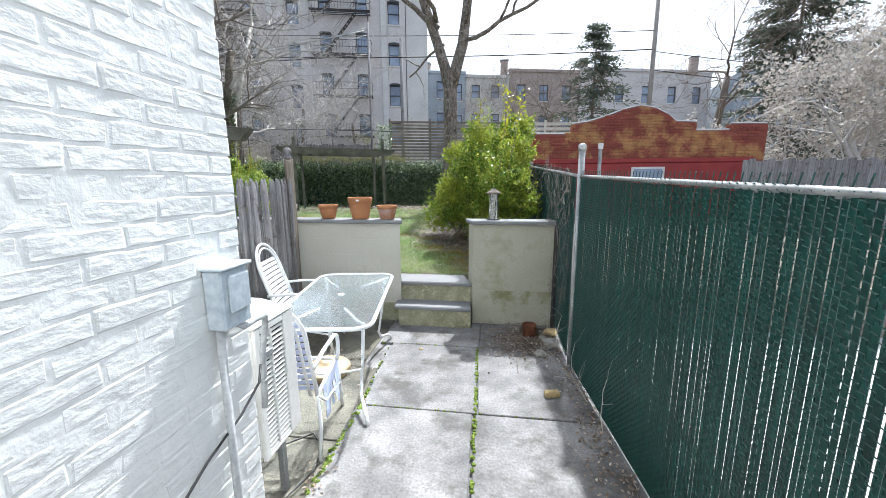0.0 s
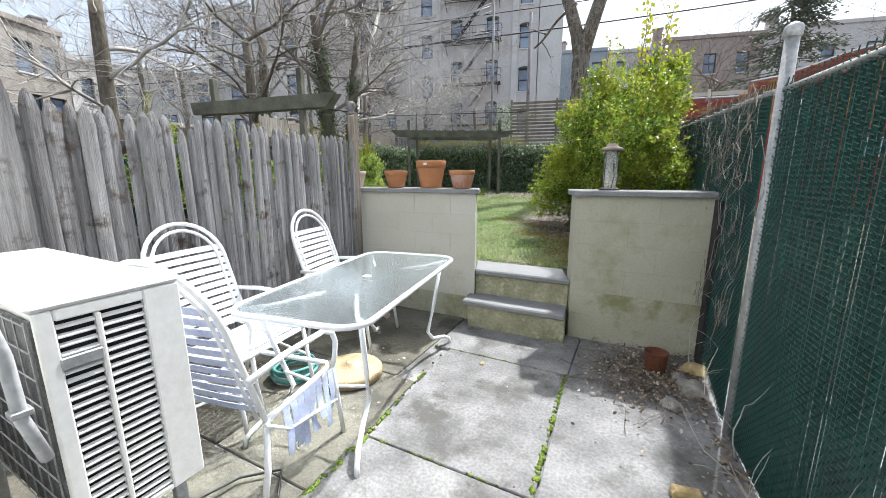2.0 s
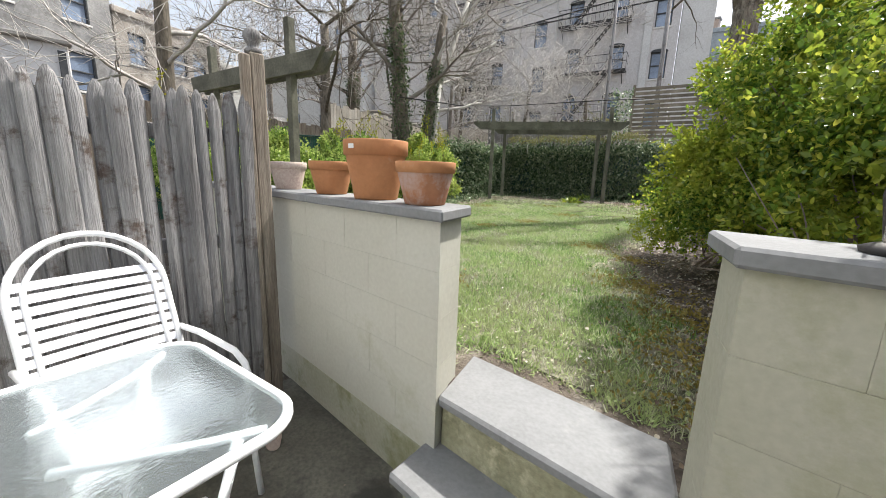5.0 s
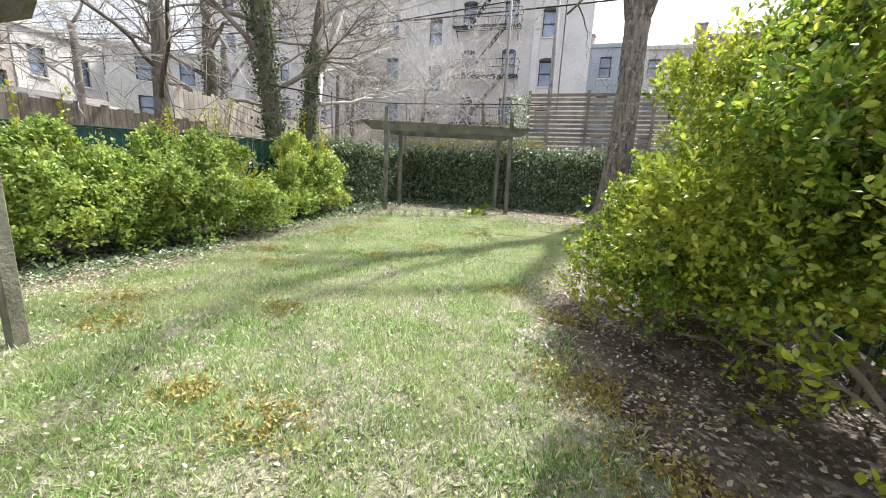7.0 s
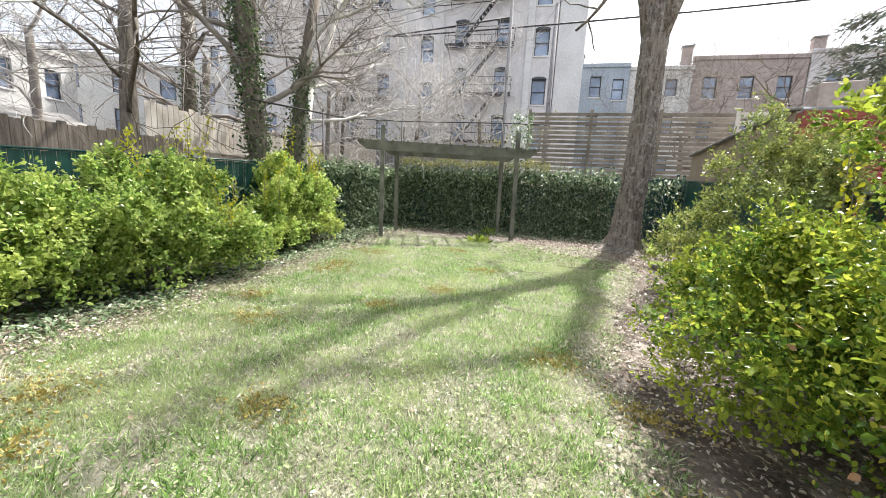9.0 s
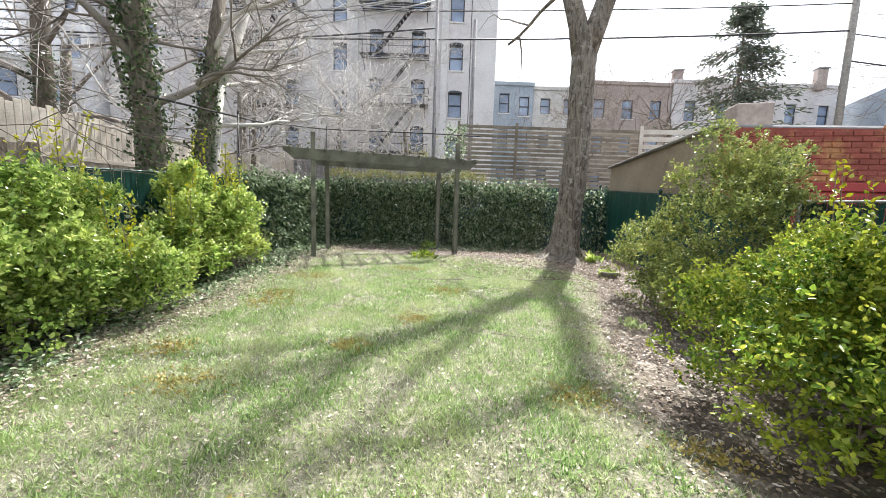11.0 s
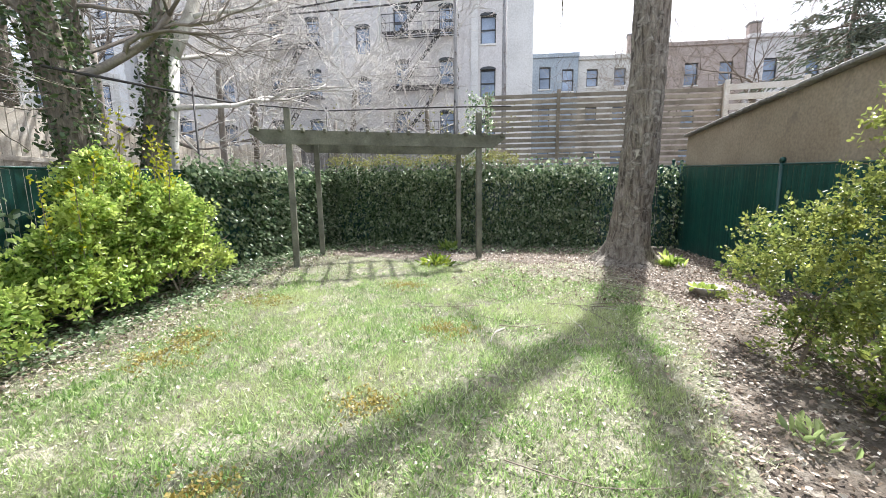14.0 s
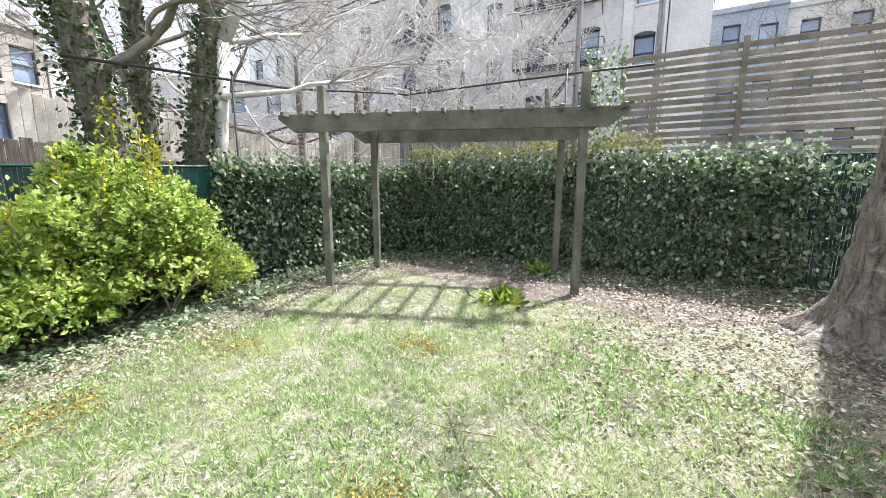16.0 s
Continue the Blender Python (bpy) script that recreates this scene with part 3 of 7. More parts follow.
part("bed", Bits().box((-1.94, -1.68, -0.09), (1.85, 4.31, -0.022), 0.004), M_SLAB, patio, "dark mortar bed under the slabs")
JX, JY = 0.50, 2.50
slab(-0.40, -1.69, JX, 0.9, -0.01)
slab(JX, -1.69, 1.75, 0.9, -0.01)
slab(-0.41, 0.9, JX - 0.01, JY, -0.03)
slab(JX - 0.01, 0.9, 1.52, JY, -0.02)
slab(-0.42, JY, JX - 0.02, 3.62, -0.05)
slab(JX - 0.02, JY, 1.36, 3.62, -0.05)
slab(-0.62, 3.62, JX - 0.06, 4.32, 0.0)
slab(JX - 0.06, 3.62, 1.36, 4.32, 0.0)
# Tan slabs below table and chairs, with shade painted into their tone.
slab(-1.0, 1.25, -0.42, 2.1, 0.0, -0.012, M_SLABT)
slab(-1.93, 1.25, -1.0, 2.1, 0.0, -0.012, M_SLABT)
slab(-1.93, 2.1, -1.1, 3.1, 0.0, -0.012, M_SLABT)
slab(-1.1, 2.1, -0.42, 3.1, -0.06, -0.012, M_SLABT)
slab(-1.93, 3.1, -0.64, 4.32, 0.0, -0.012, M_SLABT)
moss = Bits()
rg = random.Random(12)


def moss_line(x0, y0, x1, y1, n, wide):
    for i in range(n):
        t = rg.random()
        r = rg.uniform(0.3, 1.0) * wide
        moss.lathe([(r, -0.006), (r * 0.9, 0.004), (r * 0.45, 0.009)], 7, pose(x0 + (x1 - x0) * t + rg.gauss(0, wide * 0.4), y0 + (y1 - y0) * t + rg.gauss(0, wide * 0.4), 0, 0, 0, rg.uniform(0, 360)) @ Matrix.Diagonal((rg.uniform(0.7, 1.4), rg.uniform(0.7, 1.8), 1, 1)))


moss_line(JX, 1.0, JX - 0.07, 3.6, 170, 0.014)
moss_line(-0.4, JY, JX, JY, 26, 0.009)
moss_line(JX, JY, 1.1, JY, 10, 0.006)
moss_line(-0.42, 1.5, -0.42, JY, 70, 0.02)
moss_line(-0.42, JY, -0.5, 3.6, 30, 0.013)
moss_line(-0.6, 3.62, 0.5, 3.62, 24, 0.01)
tagged(part("moss", moss, M_MOSS, patio, "bright green moss in the joints", True), kind="stuff")

# ---- retaining wall and steps ----
def retaining(name, x0, x1, label):
    w = thing(name, (0.5 * (x0 + x1), 4.4, 0), label, "wall", kind="structure")
    stone = M_WALLB if name == "wall_terrace_2" else M_WALL
    course = [(-0.02, 0.22), (0.22, 0.42), (0.42, 0.62), (0.62, 0.82), (0.82, 1.01), (1.01, 1.206)]
    for i, (z0, z1) in enumerate(course):
        x = x0
        first = True
        while x < x1 - 0.02:
            ln = 0.2 if (first and i % 2) else 0.4
            e = min(x + ln, x1)
            if x1 - e < 0.08:
                e = x1
            b = Bits()
            b.box((x + 0.0002, 4.302 + rnd.uniform(0, 0.0006), z0 + 0.0002), (e - 0.0002, 4.488, z1 - 0.0003), 0.0011)
            b.v = [(p[0] - 0.33 * (p[1] - 4.3), p[1], p[2]) for p in b.v]
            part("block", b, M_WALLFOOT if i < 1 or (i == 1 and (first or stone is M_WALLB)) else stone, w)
            x, first = e, False
    x = x0 - 0.03
    while x < x1 + 0.02:
        e = min(x + (2.0 if name == "wall_terrace_2" else 0.95), x1 + 0.035)
        if x1 + 0.035 - e < 0.2:
            e = x1 + 0.035
        b = Bits()
        b.box((x, 4.262, 1.207), (e - 0.003, 4.53, 1.252), 0.008)
        b.v = [(p[0] - 0.33 * (p[1] - 4.3), p[1] + 0.006 * noise.noise((p[0] * 6, 1, p[2] * 9)), p[2] + 0.003 * noise.noise((p[0] * 5, p[1] * 5, 3))) for p in b.v]
        part("capstone", b, M_CAP, w, "grey bluestone capstone")
        x = e
    return w


retaining("wall_terrace_1", -3.4, -0.545, "cream rendered block retaining wall with bluestone cap")
retaining("wall_terrace_2", 0.33, 1.275, "cream rendered block retaining wall with algae stains")
steps = thing("steps", (-0.1, 4.3, 0), "two worn stone garden steps with mossy risers", "steps", kind="structure")
for y0, z0, z1, y1 in ((4.11, -0.03, 0.205, 4.40), (4.335, 0.205, 0.445, 4.60)):
    b = Bits()
    b.box((-0.543, y0 + 0.015, z0), (0.327, y1, z1), 0.01)
    b.v = [(p[0] - 0.33 * max(0, p[1] - 4.3), p[1] + 0.008 * noise.noise((p[0] * 8, p[1], p[2] * 8)), p[2]) for p in b.v]
    part("riser", b, M_RISER, steps, "blotchy moss-stained riser")
    b = Bits()
    b.box((-0.585 if z1 < 0.3 else -0.543, y0 - 0.02, z1), (0.327, y1 + (0.02 if z1 < 0.3 else 0.1), z1 + 0.05), 0.012)
    b.v = [(p[0] - 0.33 * max(0, p[1] - 4.3), p[1] + 0.006 * noise.noise((p[0] * 5, 2, 0)), p[2]) for p in b.v]
    part("tread", b, M_CAP, steps, "grey stone tread")

# ---- grey picket fence ----
fence_w = thing("wooden_fence", (-1.8, 2.7, 0), "weathered grey stockade fence of pointed pickets", "fence")
rg = random.Random(21)
y = 1.26
while y < 4.06:
    w = rg.uniform(0.058, 0.082)
    top = 1.73 + rg.gauss(0, 0.015) + (0.03 if y < 1.5 else 0)
    if 2.42 < y < 2.54:
        top -= 0.1
    b = Bits()
    rows = ((0.0, 1.0), (0.55, 1.0), (1.1, 1.0), (top - 0.085, 1.0), (top - 0.025, 0.62), (top, 0.18))
    vs, fs = [], []
    for z, s in rows:
        bend = 0.008 * noise.noise((y * 9, z * 2, 1))
        for k in range(6):
            a = math.pi * k / 5
            g = 1 + 0.12 * noise.noise((y * 7, z * 5, k))
            vs.append((0.017 * math.sin(a) * s * g - 0.009, w * (0.5 - 0.5 * math.cos(a) * s) + bend, z))
    for i in range(len(rows) - 1):
        fs += [(i * 6 + k, i * 6 + k + 1, i * 6 + 7 + k, i * 6 + 6 + k) for k in range(5)]
        fs.append((i * 6 + 5, i * 6, i * 6 + 6, i * 6 + 11))
    fs += [tuple(range(5, -1, -1)), tuple(range(len(vs) - 6, len(vs)))]
    b.add(vs, fs)
    ob = piece("picket", shared("picket", b, M_WOODG), pose(-1.79 + rg.uniform(-0.01, 0.014), y, 0.01, rg.uniform(-0.7, 0.7), rg.uniform(-0.5, 0.5), rg.uniform(-4, 4)), fence_w)
    y += w + rg.uniform(-0.009, -0.003)
b = Bits()
b.prism([(0, 0), (0.135, 0), (0.135, 1.72), (0.105, 1.86), (0.06, 1.935), (0.02, 1.94), (0, 1.80)], 0.075, pose(-1.745, 1.655, 0, 0, 0, 90))
b.v = [(p[0] + 0.006 * noise.noise((p[1] * 9, p[2] * 2, 4)), p[1], p[2]) for p in b.v]
part("post", b, M_WOODG, fence_w, "tall split grey post with a worn pointed top")
for z in (0.3, 0.95, 1.5):
    b = Bits()
    b.box((-1.88, 1.26, z), (-1.825, 4.06, z + 0.07), 0.006)
    part("rail", b, M_WOODG, fence_w)
b = Bits()
b.box((-1.865, 4.125, 0), (-1.785, 4.2, 1.97), 0.008)
b.v = [(p[0] + 0.004 * noise.noise((p[0] * 9, p[1] * 9, p[2])), p[1], p[2]) for p in b.v]
part("post", b, M_WOODB, fence_w, "split brown timber post")
b = Bits()
b.box((-1.81, 4.075, 0), (-1.77, 4.122, 1.95), 0.006)
part("post", b, M_WOODB, fence_w, "split brown timber post")
b = Bits()
b.lathe([(0.042, 0), (0.045, 0.015), (0.025, 0.03), (0.028, 0.045), (0.047, 0.075), (0.043, 0.105), (0.02, 0.125)], 14, pose(-1.83, 4.16, 1.97))
part("finial", b, M_WOODG, fence_w, "turned grey wooden finial", True)

# ---- green slatted chain-link fences ----
def chain_fence(name, p0, p1, z0, z1, h0, h1, label, pitch=0.034, wide=0.0298, posts=(), wires=True, sep=True, rail=M_GALV):
    """A chain-link fence with plastic slats from p0 to p1; ground and top heights run evenly."""
    p0, p1 = Vector(p0), Vector(p1)
    d = p1 - p0
    ln = d.length
    d /= ln
    ang = math.degrees(math.atan2(d.y, d.x))
    f = thing(name, (p0.x, p0.y, z0), label, "fence")
    at = lambda s: z0 + (z1 - z0) * s / ln
    tp = lambda s: h0 + (h1 - h0) * s / ln
    rg = random.Random(int(ln * 100))
    cnt = int(ln / pitch)
    rest = Bits()
    for i in range(cnt):
        s = (i + 0.5) * pitch
        w = wide * rg.uniform(0.93, 1.05)
        hgt = tp(s) - at(s) - 0.075 - rg.uniform(0, 0.015)
        b = Bits()
        b.prism([(-w / 2, 0), (w / 2, 0), (w / 2, hgt), (-w / 2, hgt)], 0.0022)
        m = pose(p0.x + d.x * s, p0.y + d.y * s, at(s) + 0.03, rg.uniform(-0.1, 0.1), rg.uniform(-0.1, 0.1), ang + rg.uniform(-3, 3))
        if sep and i < 300:
            piece("slat", shared("slat", b, M_GREEN), m, f)
        else:
            rest.add(b.v, b.f, m)
    if rest.v:
        tagged(part("slats", rest, M_GREEN, f), kind="stuff")
    if rail:
        b = Bits()
        b.tube([(p0.x, p0.y, h0 - 0.035), ((p0.x + p1.x) / 2, (p0.y + p1.y) / 2, (h0 + h1) / 2 - 0.039), (p1.x, p1.y, h1 - 0.035)], 0.014, 10)
        part("top_rail", b, rail, f, "round steel top rail", True)
    if wires:
        b = Bits()
        nrm = Vector((-d.y, d.x, 0))
        dia = 0.04
        for i in range(int(ln / dia) + 1):
            s0 = i * dia
            zz, k = at(s0) + 0.02, 0
            while zz < tp(s0) - 0.03:
                s = min(ln, s0 + (dia * 0.5 if k % 2 else 0))
                e = min(ln, s + dia * 0.62)
                b.tube([(p0.x + d.x * s + nrm.x * 0.003, p0.y + d.y * s + nrm.y * 0.003, zz), (p0.x + d.x * (s + e) / 2 + nrm.x * 0.014, p0.y + d.y * (s + e) / 2 + nrm.y * 0.014, zz + dia * 0.24), (p0.x + d.x * e + nrm.x * 0.003, p0.y + d.y * e + nrm.y * 0.003, zz + dia * 0.48)], 0.0023, 3)
                zz += dia * 0.5
                k += 1
            s = min(ln, s0 + dia * 0.4)
            tip = tp(s)
            b.tube([(p0.x + d.x * s, p0.y + d.y * s, tip - 0.04), (p0.x + d.x * (s - 0.012), p0.y + d.y * (s - 0.012), tip + 0.012)], 0.0026, 3)
        tagged(part("wire_mesh", b, M_WIREG, f, "green vinyl-coated chain-link wire"), kind="stuff")
    for s, extra in posts:
        b = Bits()
        x, yy = p0.x + d.x * s, p0.y + d.y * s
        t = tp(s) + extra
        slim = 0.5 if extra > 1 else 1.0
        b.tube([(x, yy, at(s) - 0.05), (x, yy, t - 0.05)], 0.027 * slim, 14)
        b.lathe([(0.034 * slim, -0.06), (0.036 * slim, -0.03), (0.03 * slim, -0.012), (0.012 * slim, 0)], 14, pose(x, yy, t))
        part("post", b, M_IRON if extra > 1 else rail, f, "round steel post with domed cap", True)
    return f


chain_fence("chain_link_fence", (1.74, -1.4), (1.30, 3.42), -0.02, -0.02, 1.63, 1.775, "dark green slatted chain-link fence beside the patio", pitch=0.0222, wide=0.0194, posts=((4.80, 0.24),))
chain_fence("chain_link_fence", (1.29, 3.46), (1.20, 7.0), 0.0, 0.45, 1.78, 2.0, "dark green slatted chain-link fence with dry vines", pitch=0.0245, wide=0.0232, posts=((3.5, 0.05),))
chain_fence("chain_link_fence", (1.19, 7.05), (0.93, 10.3), 0.5, 0.56, 2.0, 2.04, "dark green slatted chain-link fence behind the shrubs", posts=((3.2, 0.05),))
chain_fence("chain_link_fence", (0.92, 10.35), (-0.03, 16.46), 0.56, 0.70, 2.05, 2.43, "dark green slatted chain-link fence with sagging top", posts=((3.0, 0.05), (6.0, 0.1)), wide=0.0325, wires=False, rail=M_WIREG)
chain_fence("chain_link_fence", (-7.6, 15.0), (0.0, 16.4), 0.68, 0.70, 2.44, 2.44, "dark green slatted chain-link fence overgrown with ivy", posts=((0.0, 1.5), (3.05, 1.5), (7.6, 0.1)), wide=0.0325, wires=False, rail=M_WIREG)
chain_fence("chain_link_fence", (-7.1, 4.2), (-7.6, 14.95), 0.48, 0.66, 2.0, 2.44, "dark green slatted chain-link fence along the shrub bed", posts=((4.2, 0.1), (7.4, 1.2)), wide=0.0325, wires=False, rail=M_WIREG)
b = Bits()
b.tube([(-7.7, 10.0, 3.35), (-7.72, 12.5, 3.5), (-7.62, 15.0, 3.85), (-4.6, 15.6, 3.8), (-3.4, 15.8, 3.75)], 0.017, 8)
tagged(solid("security_rail", b, M_IRON, True), "rusty iron rail on tall posts over the ivy fence", "rail")

# ---- garden pergola ----
perg = thing("pergola", (-5.5, 13.7, 0.7), "weathered grey-green timber pergola on four slim posts", "pergola")
PF, PR = Vector((-6.21, 12.16)), Vector((-3.595, 13.84))
pu = (PR - PF).normalized()
pn = Vector((-pu.y, pu.x))
PB, PBR = Vector((-6.49, 13.18)), Vector((-4.27, 14.74))
pang = math.degrees(math.atan2(pu.y, pu.x))
for c, top in ((PF, 3.2), (PR, 3.25), (PB, 2.95), (PBR, 2.95)):
    b = Bits()
    b.box((-0.045, -0.045, land(c.x, c.y) - 0.05), (0.045, 0.045, top), 0.006, pose(c.x, c.y, 0, rnd.uniform(-0.4, 0.4), rnd.uniform(-0.4, 0.4), pang))
    part("post", b, M_WOODP, perg)


def beam_outline(ln, h):
    return [(0, h), (0, h * 0.75), (0.2, 0), (ln - 0.2, 0), (ln, h * 0.75), (ln, h)]


for c, off, zz, over, long in ((PF, -0.085, 2.66, 0.55, 4.1), (PB, 0.05, 2.66, 0.4, 3.5)):
    b = Bits()
    o = c - pu * over + pn * off
    b.prism(beam_outline(long, 0.21), 0.045, pose(o.x, o.y, zz, 0, 0, pang))
    part("beam", b, M_WOODP, perg, "long beam with slanted ends")
for i in range(13):
    o = PF + pu * (-0.4 + 0.325 * i) - pn * 0.22
    b = Bits()
    b.prism([(0, 0), (1.6, 0), (1.6, 0.04), (1.55, 0.06), (0.05, 0.06), (0, 0.04)], 0.04, pose(o.x, o.y, 2.835 + 0.004 * (i % 2), 0, 0, pang + 90))
    part("slat", b, M_WOODP, perg)

# ---- small arbour beyond the picket fence ----
arb = thing("arbour", (-3.5, 4.8, 0.5), "weathered timber arbour with two beams on posts", "arbour")
A0, A1 = Vector((-5.5, 4.74)), Vector((-2.98, 5.2))
au = (A1 - A0).normalized()
an = Vector((-au.y, au.x))
aang = math.degrees(math.atan2(au.y, au.x))
for off in (0.0, 0.13):
    b = Bits()
    o = A0 + an * off
    b.prism([(0, 0.18), (0, 0.13), (0.04, 0), ((A1 - A0).length - 0.16, 0), ((A1 - A0).length, 0.18)], 0.04, pose(o.x, o.y, 2.31, 0, 0, aang))
    part("beam", b, M_WOODP, arb, "mossy beam with slanted end")
for s, top in ((0.4, 2.82), (1.96, 2.86)):
    o = A0 + au * s + an * 0.085
    b = Bits()
    b.box((-0.04, -0.04, land(o.x, o.y) - 0.03 if o.y > 4.42 else -0.05), (0.04, 0.04, top), 0.006, pose(o.x, o.y, 0, 0, 0, aang))
    part("post", b, M_WOODP, arb)
# ---- large tree ----
def add_vine_leaves(name, parent, pts, n, spread, size, material, label):
    pts = np.array([tuple(p) for p in pts])
    at = pts[rng.integers(0, len(pts), n)] + rng.normal(size=(n, 3)) * spread
    tagged(part(name, scatter_mesh(name, LEAF, LEAF_F, at, rng.normal(size=(n, 3)) + np.array([0, -0.3, -0.3]), rng.uniform(0.6, 1.3, n) * size, material), None, parent, label), kind="stuff")


def trunk_tube(b, pts, rad, n, seed, rough=0.05):
    k = len(b.v)
    b.tube(pts, rad, n)
    for i in range(k, len(b.v)):
        x, y, z = b.v[i]
        w = 1 + rough * noise.noise((x * 5 + seed, y * 5, z * 1.2)) * 2
        c = min(range(len(pts)), key=lambda j: abs(pts[j][2] - z))
        b.v[i] = (pts[c][0] + (x - pts[c][0]) * w, pts[c][1] + (y - pts[c][1]) * w, z)


big = thing("tree", (-1.22, 14.0, 0.68), "large bare tree with flaking grey-brown bark and flared roots", "tree")
b = Bits()
path = [(-1.19, 14.0, 0.62), (-1.185, 14.0, 0.72), (-1.18, 14.0, 0.85), (-1.17, 13.98, 1.05), (-1.14, 13.95, 1.5), (-1.09, 13.9, 2.2), (-1.065, 13.85, 3.0), (-1.055, 13.8, 3.8), (-1.05, 13.75, 4.6), (-1.06, 13.72, 5.1), (-1.065, 13.72, 5.45)]
rads = [0.62, 0.50, 0.385, 0.315, 0.28, 0.262, 0.25, 0.24, 0.235, 0.25, 0.27]
ring, rr = [], []
for (q0, q1), (r0, r1) in zip(zip(path, path[1:]), zip(rads, rads[1:])):
    n = max(2, int((q1[2] - q0[2]) / 0.045))
    for i in range(n):
        ring.append(tuple(q0[k] + (q1[k] - q0[k]) * i / n for k in range(3)))
        rr.append(r0 + (r1 - r0) * i / n)
b.tube(ring, rr, 56)
for i in range(len(b.v)):
    x, y, z = b.v[i]
    c = ring[i // 56]
    a = math.atan2(y - c[1], x - c[0])
    flare = max(0.0, 1.25 - z) / 0.6
    plate = abs(noise.noise((x * 9, y * 9, z * 3.2))) ** 0.6
    w = 1 + 0.08 * noise.noise((x * 4, y * 4, z * 1.5)) + flare * 0.34 * max(-0.4, math.sin(a * 5 + 0.7)) + 0.10 * plate - 0.05 + 0.03 * noise.noise((x * 30, y * 30, z * 14))
    b.v[i] = (c[0] + (x - c[0]) * w, c[1] + (y - c[1]) * w, z)
part("trunk", b, M_BARK, big, "flaking bark trunk", True)
DEEP[0] = 5
rg = random.Random(8)
limbs = Bits()
trunk_tube(limbs, [(-1.12, 13.73, 5.0), (-1.23, 13.7, 5.55), (-1.5, 13.62, 6.4), (-1.85, 13.55, 7.4), (-2.2, 13.5, 8.5)], [0.2, 0.19, 0.165, 0.15, 0.13], 14, 1)
trunk_tube(limbs, [(-1.0, 13.73, 5.0), (-0.86, 13.7, 5.5), (-0.62, 13.65, 6.3), (-0.48, 13.58, 7.3), (-0.35, 13.5, 8.4)], [0.21, 0.2, 0.175, 0.155, 0.135], 14, 2)
for p, d in (((-2.2, 13.5, 8.5), (-0.5, -0.3, 1)), ((-2.2, 13.5, 8.5), (0.3, -0.6, 1)), ((-0.35, 13.5, 8.4), (0.5, -0.3, 1)), ((-0.35, 13.5, 8.4), (-0.3, -0.8, 0.9))):
    grow(limbs, p, d, 0.11, 2.6, 4, rg, 0.0, 0.5, kids=(2, 3))
grow(limbs, (-0.6, 13.64, 6.4), (1.0, -0.45, 0.4), 0.075, 2.7, 4, rg, 0.02, 0.5, kids=(2, 3))
grow(limbs, (-1.42, 13.6, 6.8), (-1.0, -0.6, 0.4), 0.09, 3.0, 4, rg, 0.02, 0.5, kids=(2, 3))
grow(limbs, (-1.25, 13.6, 6.3), (-0.8, 0.2, -0.1), 0.05, 1.8, 3, rg, 0.03, 0.5)
grow(limbs, (-0.55, 13.6, 6.8), (0.4, -1.0, 0.7), 0.06, 2.8, 4, rg, 0.02, 0.5, kids=(2, 3))
grow(limbs, (-1.5, 13.6, 7.0), (-0.3, -1.0, 0.7), 0.08, 2.8, 4, rg, 0.02, 0.5, kids=(2, 3))
part("crown", limbs, M_BARK, big, "bare spreading limbs and twigs", True)


def bare_tree(base, height, r, seed, label, lean=(0, 0), depth=4, material=None, ivy=0, droop=0.0, stems=1, group="", twig=None, ivy_z=4.5, limb=0.42):
    rg = random.Random(seed)
    t = thing("tree", base, label, "tree", group)
    tr, cr, pts_all = Bits(), Bits(), []
    THIN[0] = 0.006
    for s in range(stems):
        x, y, z = base[0] + (s - (stems - 1) / 2) * r * 2.2, base[1] + rg.uniform(-0.1, 0.1), base[2]
        lx, ly = lean[0] + (s - (stems - 1) / 2) * 0.16, lean[1]
        pts, rad = [], []
        for i in range(9):
            f = i / 8
            pts.append((x + lx * f * height * 0.6 + 0.12 * r * rg.gauss(0, 1) * f, y + ly * f * height * 0.6, z - 0.1 + f * height * 0.6))
            rad.append(r * (1.25 if i == 0 else 1.0) * (1 - 0.35 * f))
        trunk_tube(tr, pts, rad, 14, seed)
        pts_all += [p for p in pts if p[2] < ivy_z + z]
        DEEP[0] = depth + 1
        for i in (4, 5, 6, 7, 8, 8):
            a = rg.uniform(0, 6.28)
            grow(cr, pts[i], (math.cos(a), math.sin(a), rg.uniform(0.2, 1.3)), rad[i] * rg.uniform(0.3, 0.5), height * limb * rg.uniform(0.5, 0.8), depth - 1, rg, droop, 0.5, (8, 6, 5, 3, 3, 3), kids=(3, 4))
    THIN[0] = 0.0
    part("trunk", tr, material or M_BARK2, t, smooth=True)
    part("crown", cr, twig or material or M_LIMB, t, "tangle of bare twigs", True)
    if ivy:
        dense = []
        girth = r * 0.62
        for q0, q1 in zip(pts_all, pts_all[1:]):
            if abs(q0[2] - q1[2]) < 2:
                dense += [tuple(q0[k] + (q1[k] - q0[k]) * j / 6 for k in range(3)) for j in range(6)]
        add_vine_leaves("ivy", t, dense, ivy, (girth, girth, 0.16), 0.072, L_IVYD, "glossy ivy climbing the trunk")
    return t


